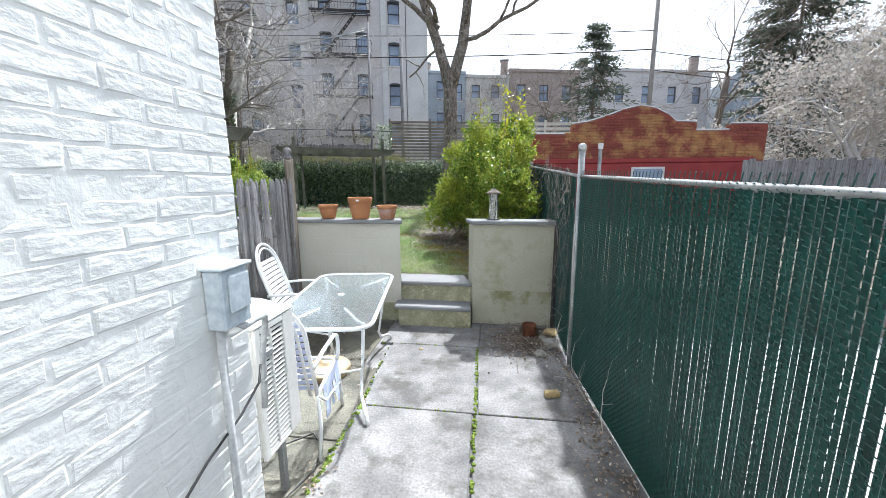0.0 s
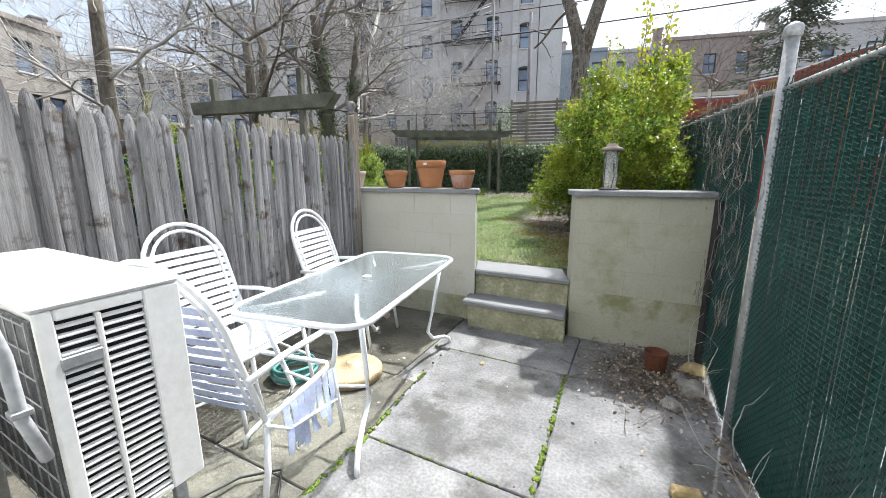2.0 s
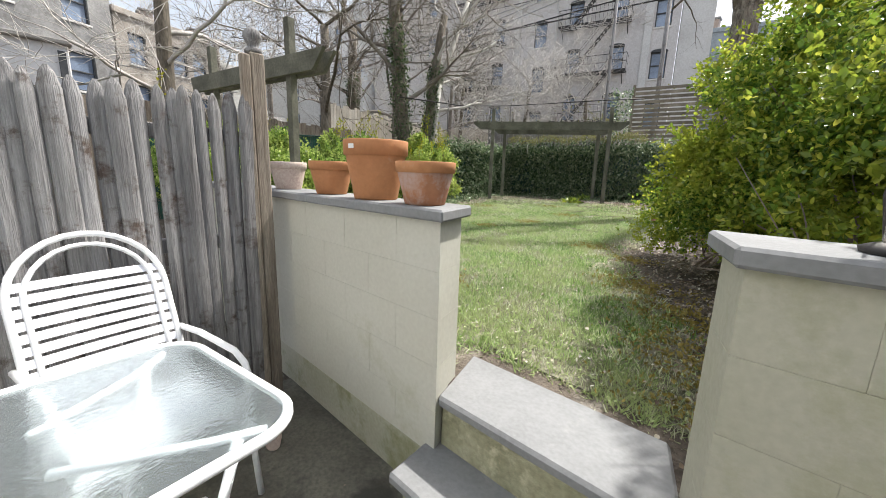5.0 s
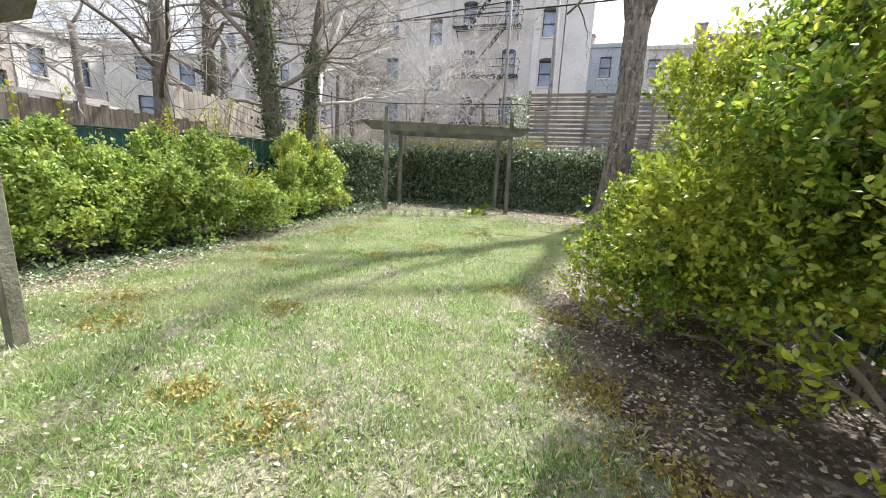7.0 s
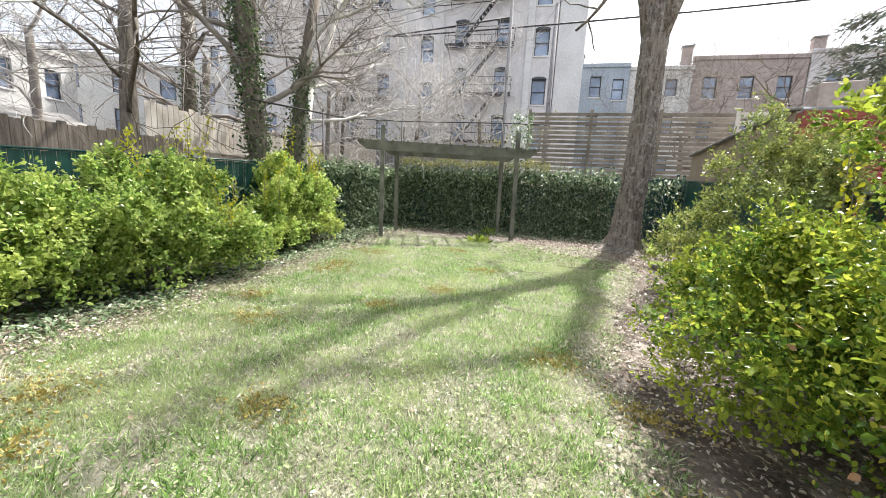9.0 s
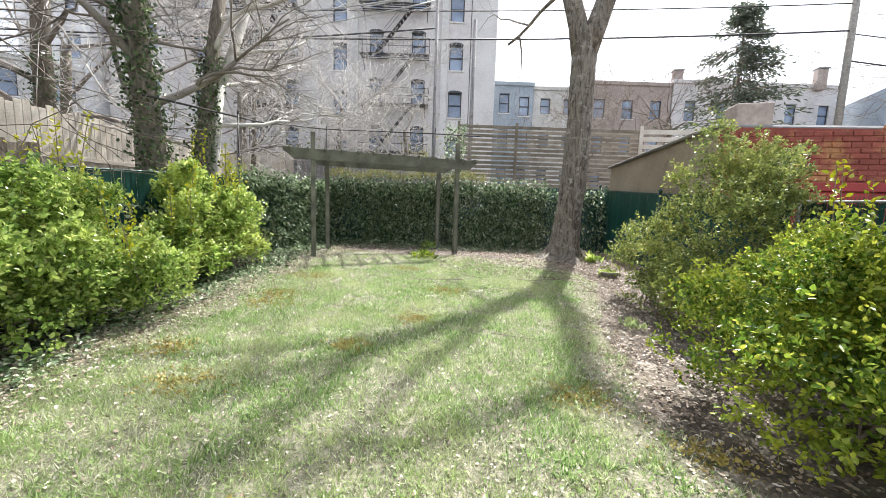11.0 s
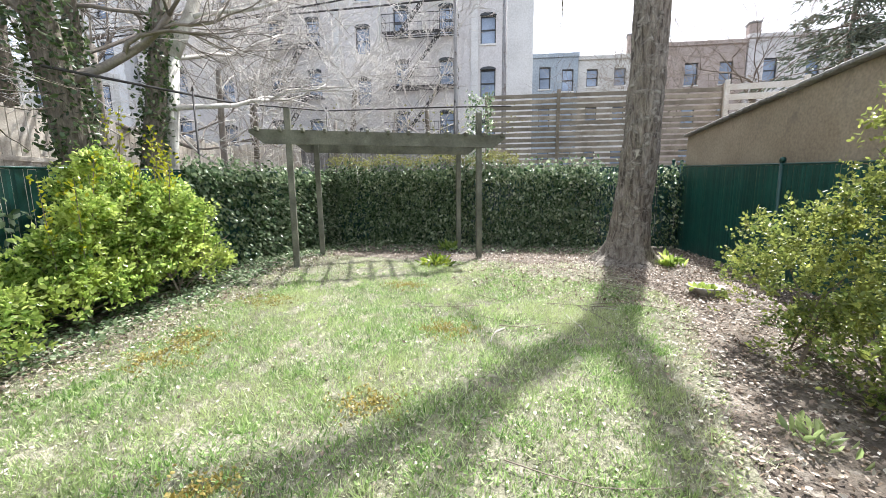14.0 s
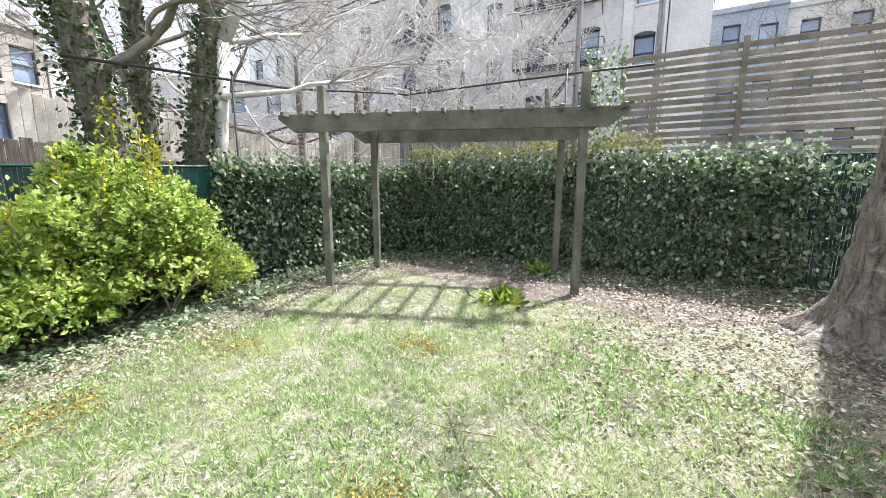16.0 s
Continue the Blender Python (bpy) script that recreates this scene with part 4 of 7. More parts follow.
bare_tree((-8.0, 10.68, 0.6), 9, 0.21, 31, "leaning bare tree thickly clad in dark ivy", (0.02, -0.125), 4, twig=M_LIMB, ivy=5600, ivy_z=5.2, limb=0.3)
bare_tree((-8.7, 10.9, 0.6), 9, 0.13, 61, "slender bare tree with ivy on its trunk", (-0.02, 0.0), 4, twig=M_LIMB, ivy=2200, limb=0.3)
bare_tree((-8.0, 10.85, 0.6), 9, 0.16, 62, "leaning bare tree with ivy on its trunk", (0.0, 0.17), 5, M_BARK2, ivy=4200, twig=M_TWIG, limb=0.3)
bare_tree((-9.2, 8.6, 0.6), 8, 0.17, 33, "slender bare tree leaning over a wooden fence", (-0.14, 0.1), 5, M_BARK2)
bare_tree((-12.5, 11.5, 0.5), 10, 0.22, 34, "bare tree with ivy in a neighbouring yard", (0.05, 0), 5, ivy=2500)
bare_tree((-6.5, 19.5, 0.6), 7, 0.10, 35, "bare tree with a haze of pale twigs", (-0.1, 0), 5, twig=M_TWIG)
bare_tree((-9.5, 18.5, 0.6), 8, 0.12, 36, "bare tree with a haze of pale twigs", (0.1, 0), 4, twig=M_TWIG)
bare_tree((-13.0, 18.0, 0.6), 9, 0.14, 37, "bare tree with a haze of pale twigs", (0.0, 0), 5, twig=M_TWIG)
bare_tree((-11.0, 16.0, 0.6), 7.5, 0.1, 53, "bare tree with a haze of pale twigs", (0.05, 0), 5, twig=M_TWIG)
bare_tree((-17.0, 14.5, 0.5), 10, 0.2, 38, "bare tree in a neighbouring yard", (0.1, 0), 5)
bare_tree((-9.0, 5.15, 0.4), 8, 0.17, 39, "bare tree beyond the picket fence", (-0.02, 0.03), 5, twig=M_TWIG, limb=0.36)
bare_tree((-6.0, -2.7, 0.2), 6.5, 0.2, 40, "bare tree beyond the house", (-0.05, 0.0), 4)
bare_tree((3.5, 25.0, 0.5), 9, 0.14, 41, "bare tree before far houses", (0.1, 0), 5, M_TWIGB)
bare_tree((0.8, 24.0, 0.5), 7, 0.10, 42, "bare tree before far houses", (-0.1, 0), 5, M_TWIGB)
bare_tree((10.5, 20.0, 0.5), 10, 0.2, 43, "bare tree with dark forked limbs", (0.1, 0), 5, M_TWIGB)
bare_tree((13.0, 15.0, 0.3), 6, 0.12, 44, "bare shrubby tree beyond the garage", (0.0, 0), 5, M_TWIG, stems=2)

for spot, tall, thick, seed in (((-9.3, 13.6, 0.6), 6.5, 0.08, 71), ((-8.6, 16.9, 0.6), 6.0, 0.07, 72), ((-10.6, 12.2, 0.6), 7.0, 0.09, 73), ((-12.0, 8.3, 0.5), 7.0, 0.1, 74), ((-10.8, 6.6, 0.5), 6.5, 0.08, 75), ((-7.2, 18.0, 0.6), 5.5, 0.06, 76)):
    bare_tree(spot, tall, thick, seed, "bare tree with a haze of pale twigs", (rnd.uniform(-0.1, 0.1), rnd.uniform(-0.1, 0.1)), 5, M_LIMB, twig=M_TWIG, limb=0.34)
fork = thing("tree", (-7.1, 1.7, 0.3), "thick forked tree with dark knotted bark beyond the picket fence", "tree")
b = Bits()
trunk_tube(b, [(-7.1, 1.68, 0.1), (-7.05, 1.72, 1.0), (-7.0, 1.75, 2.0), (-7.0, 1.72, 2.9), (-7.0, 1.6, 3.4)], [0.36, 0.3, 0.27, 0.27, 0.24], 18, 5, 0.09)
part("trunk", b, M_BARK, fork, smooth=True)
b = Bits()
trunk_tube(b, [(-7.0, 1.72, 2.9), (-7.0, 2.05, 3.2), (-7.0, 2.4, 3.38), (-7.0, 2.7, 3.75), (-7.05, 2.85, 4.2), (-7.2, 3.0, 5.0)], [0.2, 0.17, 0.16, 0.15, 0.12, 0.09], 14, 6, 0.1)
trunk_tube(b, [(-7.0, 1.6, 3.3), (-7.0, 1.4, 3.8), (-7.1, 1.2, 4.6), (-7.2, 1.1, 5.6)], [0.23, 0.19, 0.15, 0.1], 14, 7, 0.08)
rg = random.Random(77)
DEEP[0] = 5
for p, d in (((-7.2, 3.0, 5.0), (-0.2, 0.4, 1)), ((-7.0, 2.7, 3.75), (0.3, 0.8, 0.5)), ((-7.2, 1.1, 5.6), (0, -0.3, 1)), ((-7.1, 1.2, 4.6), (-0.5, 0.4, 0.8))):
    grow(b, p, d, 0.06, 1.6, 3, rg, 0.0, 0.5)
part("crown", b, M_BARK, fork, "gnarled limbs and bare twigs", True)
limb = Bits()
trunk_tube(limb, [(-7.95, 11.7, 4.0), (-7.9, 12.0, 4.7), (-7.95, 12.5, 5.8), (-8.0, 13.2, 7.2)], [0.1, 0.09, 0.075, 0.05], 10, 9, 0.06)
for p, d in (((-7.95, 12.5, 5.8), (0.2, 0.3, 1)), ((-8.0, 13.2, 7.2), (0, 0.4, 1)), ((-7.9, 12.0, 4.7), (0.6, 0.5, 0.5))):
    grow(limb, p, d, 0.04, 1.6, 4, rg, 0.0, 0.5)
trunk_tube(limb, [(-8.1, 11.5, 0.6), (-8.05, 11.55, 2.2), (-7.95, 11.7, 4.0)], [0.12, 0.11, 0.1], 10, 9, 0.06)
tagged(solid("tree", limb, M_PALEBARK, True), "leaning tree with pale peeling bark", "tree")


# ---- shrubs ----
def shrub(name, at, lobes, n, size, label, material, shoots=0, stems=14, seed=1, category="shrub"):
    t = thing(name, at, label, category)
    lob = np.array(lobes, float)
    rs = random.Random(seed * 7 + 1)
    more = [tuple(q) for q in lobes]
    for q in lobes:
        for k in range(9):
            a, e = rs.uniform(0, 6.28), rs.uniform(-0.2, 1.3)
            w = rs.uniform(0.75, 1.15)
            r = rs.uniform(0.2, 0.42) * min(q[3], q[4], q[5])
            more.append((q[0] + q[3] * w * math.cos(a) * math.cos(e), q[1] + q[4] * w * math.sin(a) * math.cos(e), q[2] + q[5] * w * math.sin(e), r, r, r * rs.uniform(0.9, 1.5)))
    per = 9
    tips, d = blob_points(more, n // per)
    g = land(at[0], at[1])
    way = d * 0.7 + rng.normal(size=d.shape) * 0.4 + np.array([0, 0, 0.5])
    way /= np.linalg.norm(way, axis=1, keepdims=True)
    tips, way = np.repeat(tips, per, axis=0), np.repeat(way, per, axis=0)
    n = len(tips)
    back = np.tile(np.linspace(0, 1, per), n // per)[:, None]
    pts = tips - way * back * size * 2.2 + rng.normal(size=(n, 3)) * size * 0.3
    pts[:, 2] = np.maximum(pts[:, 2], g + 0.03 + rng.uniform(0, 0.1, n))
    out = way * (0.9 - 0.7 * back) + rng.normal(size=(n, 3)) * 0.55
    flat = way + rng.normal(size=(n, 3)) * 0.35
    big_leaf = np.repeat(rng.uniform(0.75, 1.25, n // per), per) * rng.uniform(0.75, 1.2, n)
    tagged(part("foliage", scatter_mesh("foliage", LEAF, LEAF_F, pts, out, big_leaf * size, material, flat), None, t), kind="stuff")
    b = Bits()
    rg = random.Random(seed)
    DEEP[0] = 5
    for i in range(stems):
        c = lob[rg.randrange(len(lob))]
        p = (c[0] + rg.uniform(-0.25, 0.25) * c[3], c[1] + rg.uniform(-0.25, 0.25) * c[4], g - 0.03)
        aim = Vector((c[0] + rg.uniform(-0.8, 0.8) * c[3], c[1] + rg.uniform(-0.8, 0.8) * c[4], c[2] + 0.4 * c[5])) - Vector(p)
        grow(b, p, aim, rg.uniform(0.009, 0.018), aim.length * 0.5, 1, rg, 0, 0.35)
    tagged(part("stemwork", b, M_TWIGB, t, "thin brown stems"), kind="stuff")
    if shoots:
        pp, dd, canes = [], [], Bits()
        for i in range(shoots):
            c = lob[rg.randrange(len(lob))]
            x, y = c[0] + rg.uniform(-0.6, 0.6) * c[3], c[1] + rg.uniform(-0.6, 0.6) * c[4]
            z = c[2] + c[5] * 0.8
            lx, ly = rg.gauss(0, 0.1), rg.gauss(0, 0.1)
            tall = rg.randint(20, 44)
            canes.tube([(x - lx * 0.3, y - ly * 0.3, z - 0.27), (x + lx * tall * 0.01, y + ly * tall * 0.01, z + tall * 0.009), (x + lx * tall * 0.02, y + ly * tall * 0.02, z + tall * 0.018)], [0.005, 0.004, 0.002], 5)
            for k in range(tall):
                pp.append((x + lx * k * 0.02 + rg.gauss(0, 0.03), y + ly * k * 0.02 + rg.gauss(0, 0.03), z + k * 0.018))
                dd.append((rg.gauss(0, 1), rg.gauss(0, 1), 0.8))
        tagged(part("canework", canes, M_TWIGB, t, "thin upright canes"), kind="stuff")
        tagged(part("new_growth", scatter_mesh("new_growth", LEAF, LEAF_F, np.array(pp), np.array(dd), 0.05, L_SHOOT), None, t, "upright yellow-green shoots"), kind="stuff")
    return t


shrub("shrub", (0.3, 6.6, 0.5), [(0.62, 6.35, 1.55, 0.62, 0.85, 1.05), (0.30, 7.2, 1.2, 0.85, 0.8, 0.85), (-0.2, 7.9, 0.95, 0.72, 0.75, 0.62), (0.72, 5.45, 1.4, 0.42, 0.55, 0.9), (0.35, 8.5, 1.0, 0.6, 0.6, 0.7), (0.85, 6.5, 2.25, 0.35, 0.5, 0.5), (0.80, 7.3, 2.0, 0.42, 0.55, 0.6), (0.32, 6.85, 1.75, 0.58, 0.7, 0.72)], 150000, 0.032, "large dense evergreen shrub with yellow-green tips", L_BUSH, 10, 26, 4)
shrub("shrub", (0.1, 10.1, 0.55), [(0.15, 10.0, 1.65, 0.55, 0.7, 0.95), (-0.35, 10.7, 1.2, 0.5, 0.6, 0.6), (0.05, 9.6, 0.95, 0.6, 0.65, 0.5), (-0.1, 10.2, 0.85, 0.6, 0.7, 0.35), (0.58, 10.3, 1.8, 0.34, 0.5, 0.75), (0.35, 10.1, 2.3, 0.3, 0.35, 0.4), (0.72, 10.45, 2.15, 0.32, 0.45, 0.5)], 46000, 0.031, "loose olive-green shrub with budding stems", L_OLIVE, 0, 40, 5)
shrub("shrub", (-6.85, 10.2, 0.6), [(-6.9, 10.25, 1.2, 0.72, 0.85, 0.75), (-7.0, 10.95, 1.0, 0.45, 0.45, 0.45), (-6.6, 9.5, 0.95, 0.5, 0.6, 0.45), (-7.0, 10.1, 1.85, 0.36, 0.42, 0.5), (-6.55, 10.5, 1.6, 0.3, 0.35, 0.4)], 36000, 0.052, "bright evergreen shrub with yellow shoots", L_LIME, 20, 14, 6)
shrub("shrub", (-6.25, 7.8, 0.55), [(-6.35, 7.9, 1.15, 0.7, 0.85, 0.7), (-6.0, 8.5, 0.9, 0.5, 0.5, 0.42), (-6.2, 7.0, 1.05, 0.65, 0.8, 0.65), (-6.7, 7.6, 1.6, 0.4, 0.6, 0.45), (-6.65, 8.2, 1.65, 0.4, 0.5, 0.45), (-6.1, 7.5, 0.8, 0.6, 0.8, 0.4)], 42000, 0.05, "bright evergreen shrub with yellow shoots", L_BUSHL, 16, 14, 7)
shrub("shrub", (-6.3, 5.6, 0.5), [(-6.25, 5.8, 1.1, 0.75, 0.9, 0.7), (-6.5, 4.9, 1.25, 0.6, 0.7, 0.85), (-5.5, 4.95, 1.0, 0.4, 0.4, 0.55), (-6.5, 6.1, 1.6, 0.5, 0.7, 0.45), (-6.0, 6.2, 0.8, 0.55, 0.8, 0.4)], 38000, 0.05, "leafy evergreen shrub beside the lawn", L_BUSHL, 5, 12, 8)

n = 22
spot, way = blob_points([(0.30, 6.1, 1.45, 0.75, 0.95, 0.85), (0.2, 7.0, 1.2, 0.85, 0.8, 0.8)], n, 0.1)
tagged(solid("withered_leaves", scatter_mesh("withered_leaves", LEAF, LEAF_F, spot, way + rng.normal(size=(n, 3)) * 0.7, rng.uniform(0.028, 0.042, n), L_WITHER), None), "withered orange-brown leaves caught in the large shrub", "leaf litter", kind="stuff")


# ---- ivy ----
def ivy_sheet(name, parent, p0, p1, z0, z1, n, label, gaps=0.45, thick=0.12, side=-1, size=0.075):
    p0, p1 = np.array(p0, float), np.array(p1, float)
    d = p1 - p0
    ln = np.linalg.norm(d)
    d /= ln
    nrm = side * np.array([-d[1], d[0]])
    at, out = [], []
    while len(at) < n:
        s, h = rng.uniform(0, ln), rng.uniform(0, 1)
        dens = 0.5 + 0.9 * noise.noise((s * 0.7, h * 2.2, 9.0)) + (0.25 if h > 0.8 else 0)
        if rng.random() > dens + (1 - gaps):
            continue
        q = p0 + d * s + nrm * abs(rng.normal()) * thick * (1.4 if h > 0.85 else 1) + nrm * 0.02
        at.append((q[0], q[1], z0 + (z1 - z0) * h + (rng.normal() * 0.08 if h > 0.95 else 0)))
        out.append((nrm[0] * 0.6 + rng.normal() * 0.5, nrm[1] * 0.6 + rng.normal() * 0.5, -0.55 + rng.normal() * 0.4))
    n = len(at)
    t = tagged(solid(name, scatter_mesh(name, LEAF, LEAF_F, np.array(at), np.array(out), rng.uniform(0.6, 1.3, n) * size, L_IVY), None), label, "ivy", kind="stuff")
    return t


ivy_sheet("ivy", None, (-7.55, 14.92), (-1.6, 16.0), 0.7, 2.52, 21000, "dense dark ivy covering the back fence", 0.5, 0.09, -1, 0.08)
ivy_sheet("ivy", None, (-1.6, 16.0), (0.0, 16.3), 0.7, 2.4, 1500, "thin ivy on the back fence", 0.75)
ivy_sheet("ivy", None, (-7.42, 11.2), (-7.55, 14.9), 0.66, 2.40, 9500, "glossy ivy covering the side fence", 0.6, 0.09, -1, 0.08)
ivy_sheet("ivy", None, (-7.3, 7.5), (-7.42, 11.2), 0.6, 1.8, 1400, "scattered ivy on the side fence", 0.9)


def top_growth(name, p0, p1, z, n, label):
    s = rng.random(n)
    at = np.stack([p0[0] + (p1[0] - p0[0]) * s, p0[1] + (p1[1] - p0[1]) * s - np.abs(rng.normal(size=n)) * 0.12, z + rng.normal(size=n) * 0.07 + 0.06 * np.sin(s * 23)], 1)
    out = np.stack([rng.normal(size=n), rng.normal(size=n) - 0.4, rng.normal(size=n) * 0.6 + 0.3], 1)
    return tagged(solid(name, scatter_mesh(name, LEAF, LEAF_F, at, out, rng.uniform(0.6, 1.3, n) * 0.05, L_BUD), None), label, "vine", kind="stuff")


top_growth("budding_vine", (-7.5, 14.95), (-3.2, 15.75), 2.62, 2600, "yellow-green budding vine along the fence top")


def ground_stuff(name, test, box, n, size, material, label, category, lift=0.02, flat=0.25, shape=LEAF, faces=LEAF_F):
    at, out = [], []
    tries = 0
    while len(at) < n and tries < n * 12:
        tries += 1
        x, y = rng.uniform(box[0], box[2]), rng.uniform(box[1], box[3])
        if test(x, y):
            at.append((x, y, land(x, y) + lift * rng.random() + 0.006))
            out.append((rng.normal(), rng.normal(), abs(rng.normal()) * flat))
    at, out = np.array(at), np.array(out)
    up = np.tile(np.array([[0.0, 0.0, 1.0]]), (len(at), 1)) + rng.normal(size=(len(at), 3)) * 0.35
    me = scatter_mesh(name, shape, faces, at, out, rng.uniform(0.6, 1.3, len(at)) * size, material, up)
    return tagged(solid(name, me, None), label, category, kind="stuff")


left_bed = lambda x, y: x < lerp_rows(LAWN_L, y) + 0.25 + 0.3 * noise.noise((x * 2, y * 2, 0)) and x > -7.5
ground_stuff("ground_ivy", lambda x, y: left_bed(x, y) or (y > 14.2 + 0.2 * (x + 4) and rng.random() < 0.55), (-7.5, 4.6, -1.5, 15.8), 9000, 0.06, L_IVY, "low glossy ivy carpeting the shrub bed", "ivy", 0.07, 0.5)
right_bed = lambda x, y: x > lerp_rows(LAWN_R, y) - 0.35 * rng.random() and x < lerp_rows(((4.4, 1.2), (10.3, 0.85), (16.3, 0.0)), y)
ground_stuff("dead_leaves", right_bed, (-1.9, 4.6, 1.2, 15.8), 15000, 0.029, L_DEAD, "dry brown leaves littering the shrub bed", "leaf litter", 0.03, 0.4)
ground_stuff("dead_leaves", lambda x, y: abs(x - lerp_rows(LAWN_L, y)) < 0.35 + 0.3 * rng.random() or (y > 13.6 + 0.2 * (x + 4) and not left_bed(x, y)), (-7.3, 4.6, -1.0, 15.9), 6500, 0.034, L_DEAD, "dry pale leaves along the lawn edge", "leaf litter", 0.03, 0.4)
ground_stuff("dead_leaves", lambda x, y: math.hypot(x + 1.6, (y - 13.3) * 0.9) < 2.3 * rng.random() ** 0.4, (-4.2, 11.5, 0.2, 15.9), 7000, 0.036, L_DEAD, "brown leaves and crumbs under the large tree", "leaf litter", 0.03, 0.5)
ground_stuff("dead_leaves", on_lawn, (-7, 4.6, 0.5, 14.5), 1500, 0.03, L_DEAD, "scattered dry leaves on the lawn", "leaf litter", 0.03, 0.4)

ground_stuff("dead_leaves", lambda x, y: on_lawn(x, y) and 0.5 * noise.noise((x * 1.3, y * 1.3, 21.0)) + 0.3 * rng.normal() > 0.05, (-7, 4.6, 0.5, 14.5), 8000, 0.02, L_PALE, "small bleached leaf scraps strewn over the lawn", "leaf litter", 0.035, 0.5)
ground_stuff("dead_leaves", lambda x, y: right_bed(x, y) or abs(x - lerp_rows(LAWN_L, y) + 0.1) < 0.3 or (y > 13.4 + 0.12 * (x + 4) and x > -6.8), (-7.3, 4.6, 1.2, 15.9), 8000, 0.028, L_PALE, "bleached leaves along the lawn edges", "leaf litter", 0.03, 0.4)
ground_stuff("clover", lambda x, y: on_lawn(x, y) and 0.6 * noise.noise((x * 2.3, y * 2.3, 31.0)) + 0.3 * rng.normal() > 0.0, (-7, 4.7, 0.5, 13.6), 13000, 0.022, L_GRASS, "small leafy weeds among the lawn grass", "weed", 0.045, 0.6)
ground_stuff("ground_ivy", lambda x, y: -0.45 < x - lerp_rows(LAWN_L, y) < 0.3 * rng.random(), (-7.3, 5.2, -4.5, 14.5), 3500, 0.05, L_IVY, "pale glossy ivy creeping out at the lawn edge", "ivy", 0.05, 0.4)
ground_stuff("dead_leaves", lambda x, y: -0.1 < x - lerp_rows(LAWN_L, y) < 0.95 * rng.random(), (-7.0, 5.2, -3.8, 13.8), 4500, 0.03, L_PALE, "bleached leaves drifted against the shrub bed", "leaf litter", 0.04, 0.4)
ground_stuff("dead_leaves", lambda x, y: -0.1 < x - lerp_rows(LAWN_L, y) < 0.95 * rng.random(), (-7.0, 5.2, -3.8, 13.8), 4500, 0.03, L_DEAD, "brown leaves drifted against the shrub bed", "leaf litter", 0.035, 0.4)

# ---- grass ----
def grass(name, tufts, per, size, material, label, cut, seedz, wide, loose):
    at = []
    tries = 0
    while len(at) < tufts and tries < tufts * 10:
        tries += 1
        y = 4.45 + 10.2 * rng.random() ** 1.2
        x = rng.uniform(-7.2, 0.6)
        bare = 0.8 * step01(12.3, 13.5, y) + 0.7 * step01(2.0, 0.5, math.hypot(x + 5.3, (y - 12.4) * 1.2)) + 1.2 * step01(2.0, 0.7, math.hypot(x + 1.2, y - 13.9)) + 0.5 * step01(0.6, 0.1, lerp_rows(LAWN_R, y) - x) + 0.6 * step01(0.9, 0.2, x - lerp_rows(LAWN_L, y))
        if on_lawn(x, y, 0.06) and -bare * (0.4 if seedz > 5 else 1.0) + 0.7 * noise.noise((x * 1.6, y * 1.6, seedz)) + 0.8 * noise.noise((x * 5, y * 5, seedz)) + 0.25 * rng.normal() > cut:
            at.append((x, y, land(x, y)))
    at = np.repeat(np.array(at), per, axis=0)
    m = len(at)
    off = rng.normal(size=(m, 2)) * loose
    at[:, :2] += off
    out = np.stack([off[:, 0] / loose * 0.35 + rng.normal(size=m) * 0.3, off[:, 1] / loose * 0.35 + rng.normal(size=m) * 0.45, np.full(m, 0.75)], 1)
    shape = np.array([(-wide, 0, 0), (wide, 0, 0), (0, 1.0, 0.3)])
    high = np.repeat(rng.uniform(0.45, 1.6, m // per), per)
    me = scatter_mesh(name, shape, BLADE_F, at, out, rng.uniform(0.6, 1.2, m) * high * size, material)
    return tagged(solid(name, me, None), label, "grass", kind="stuff")


grass("grass", 22000, 14, 0.042, L_GRASS, "fresh green grass in uneven tufts", -0.27, 2.0, 0.075, 0.024)
grass("grass", 24000, 10, 0.036, L_STRAW, "dry straw-coloured grass between green tufts", -0.2, 7.0, 0.085, 0.045)

MOSS_AT = ((0.45, 5.35, 0.3), (0.05, 6.0, 0.28), (-0.4, 6.55, 0.3), (0.1, 5.5, 0.35), (-0.15, 6.1, 0.3), (0.3, 5.0, 0.3), (-0.6, 6.7, 0.3), (-3.6, 5.6, 0.25), (-3.0, 10.4, 0.25), (-4.22, 7.43, 0.28), (-3.09, 9.21, 0.22), (-3.43, 8.36, 0.2), (-1.48, 8.05, 0.25), (-0.85, 7.57, 0.22), (-1.7, 5.5, 0.25), (-4.14, 5.92, 0.3), (-2.23, 5.44, 0.2), (-4.97, 9.21, 0.3), (-5.07, 9.6, 0.25), (-5.3, 10.6, 0.3), (-4.0, 11.6, 0.25), (-2.9, 6.5, 0.22), (-4.9, 7.9, 0.25))
moss_pts = []
for x, y, r in MOSS_AT:
    for k in range(int(2600 * r)):
        px, py = x + rng.normal() * r * 0.55, y + rng.normal() * r * 0.4
        if on_lawn(px, py, 0.6) and noise.noise((px * 9, py * 9, 3.0)) > -0.15:
            moss_pts.append((px, py, land(px, py) + 0.02 + 0.012 * rng.random()))
n = len(moss_pts)
tagged(solid("moss", scatter_mesh("moss", LEAF, LEAF_F, np.array(moss_pts), np.stack([rng.normal(size=n), rng.normal(size=n), np.full(n, 0.7)], 1), rng.uniform(0.012, 0.03, n), L_ORANGE), None), "orange-brown moss patches in the lawn", "moss", kind="stuff")
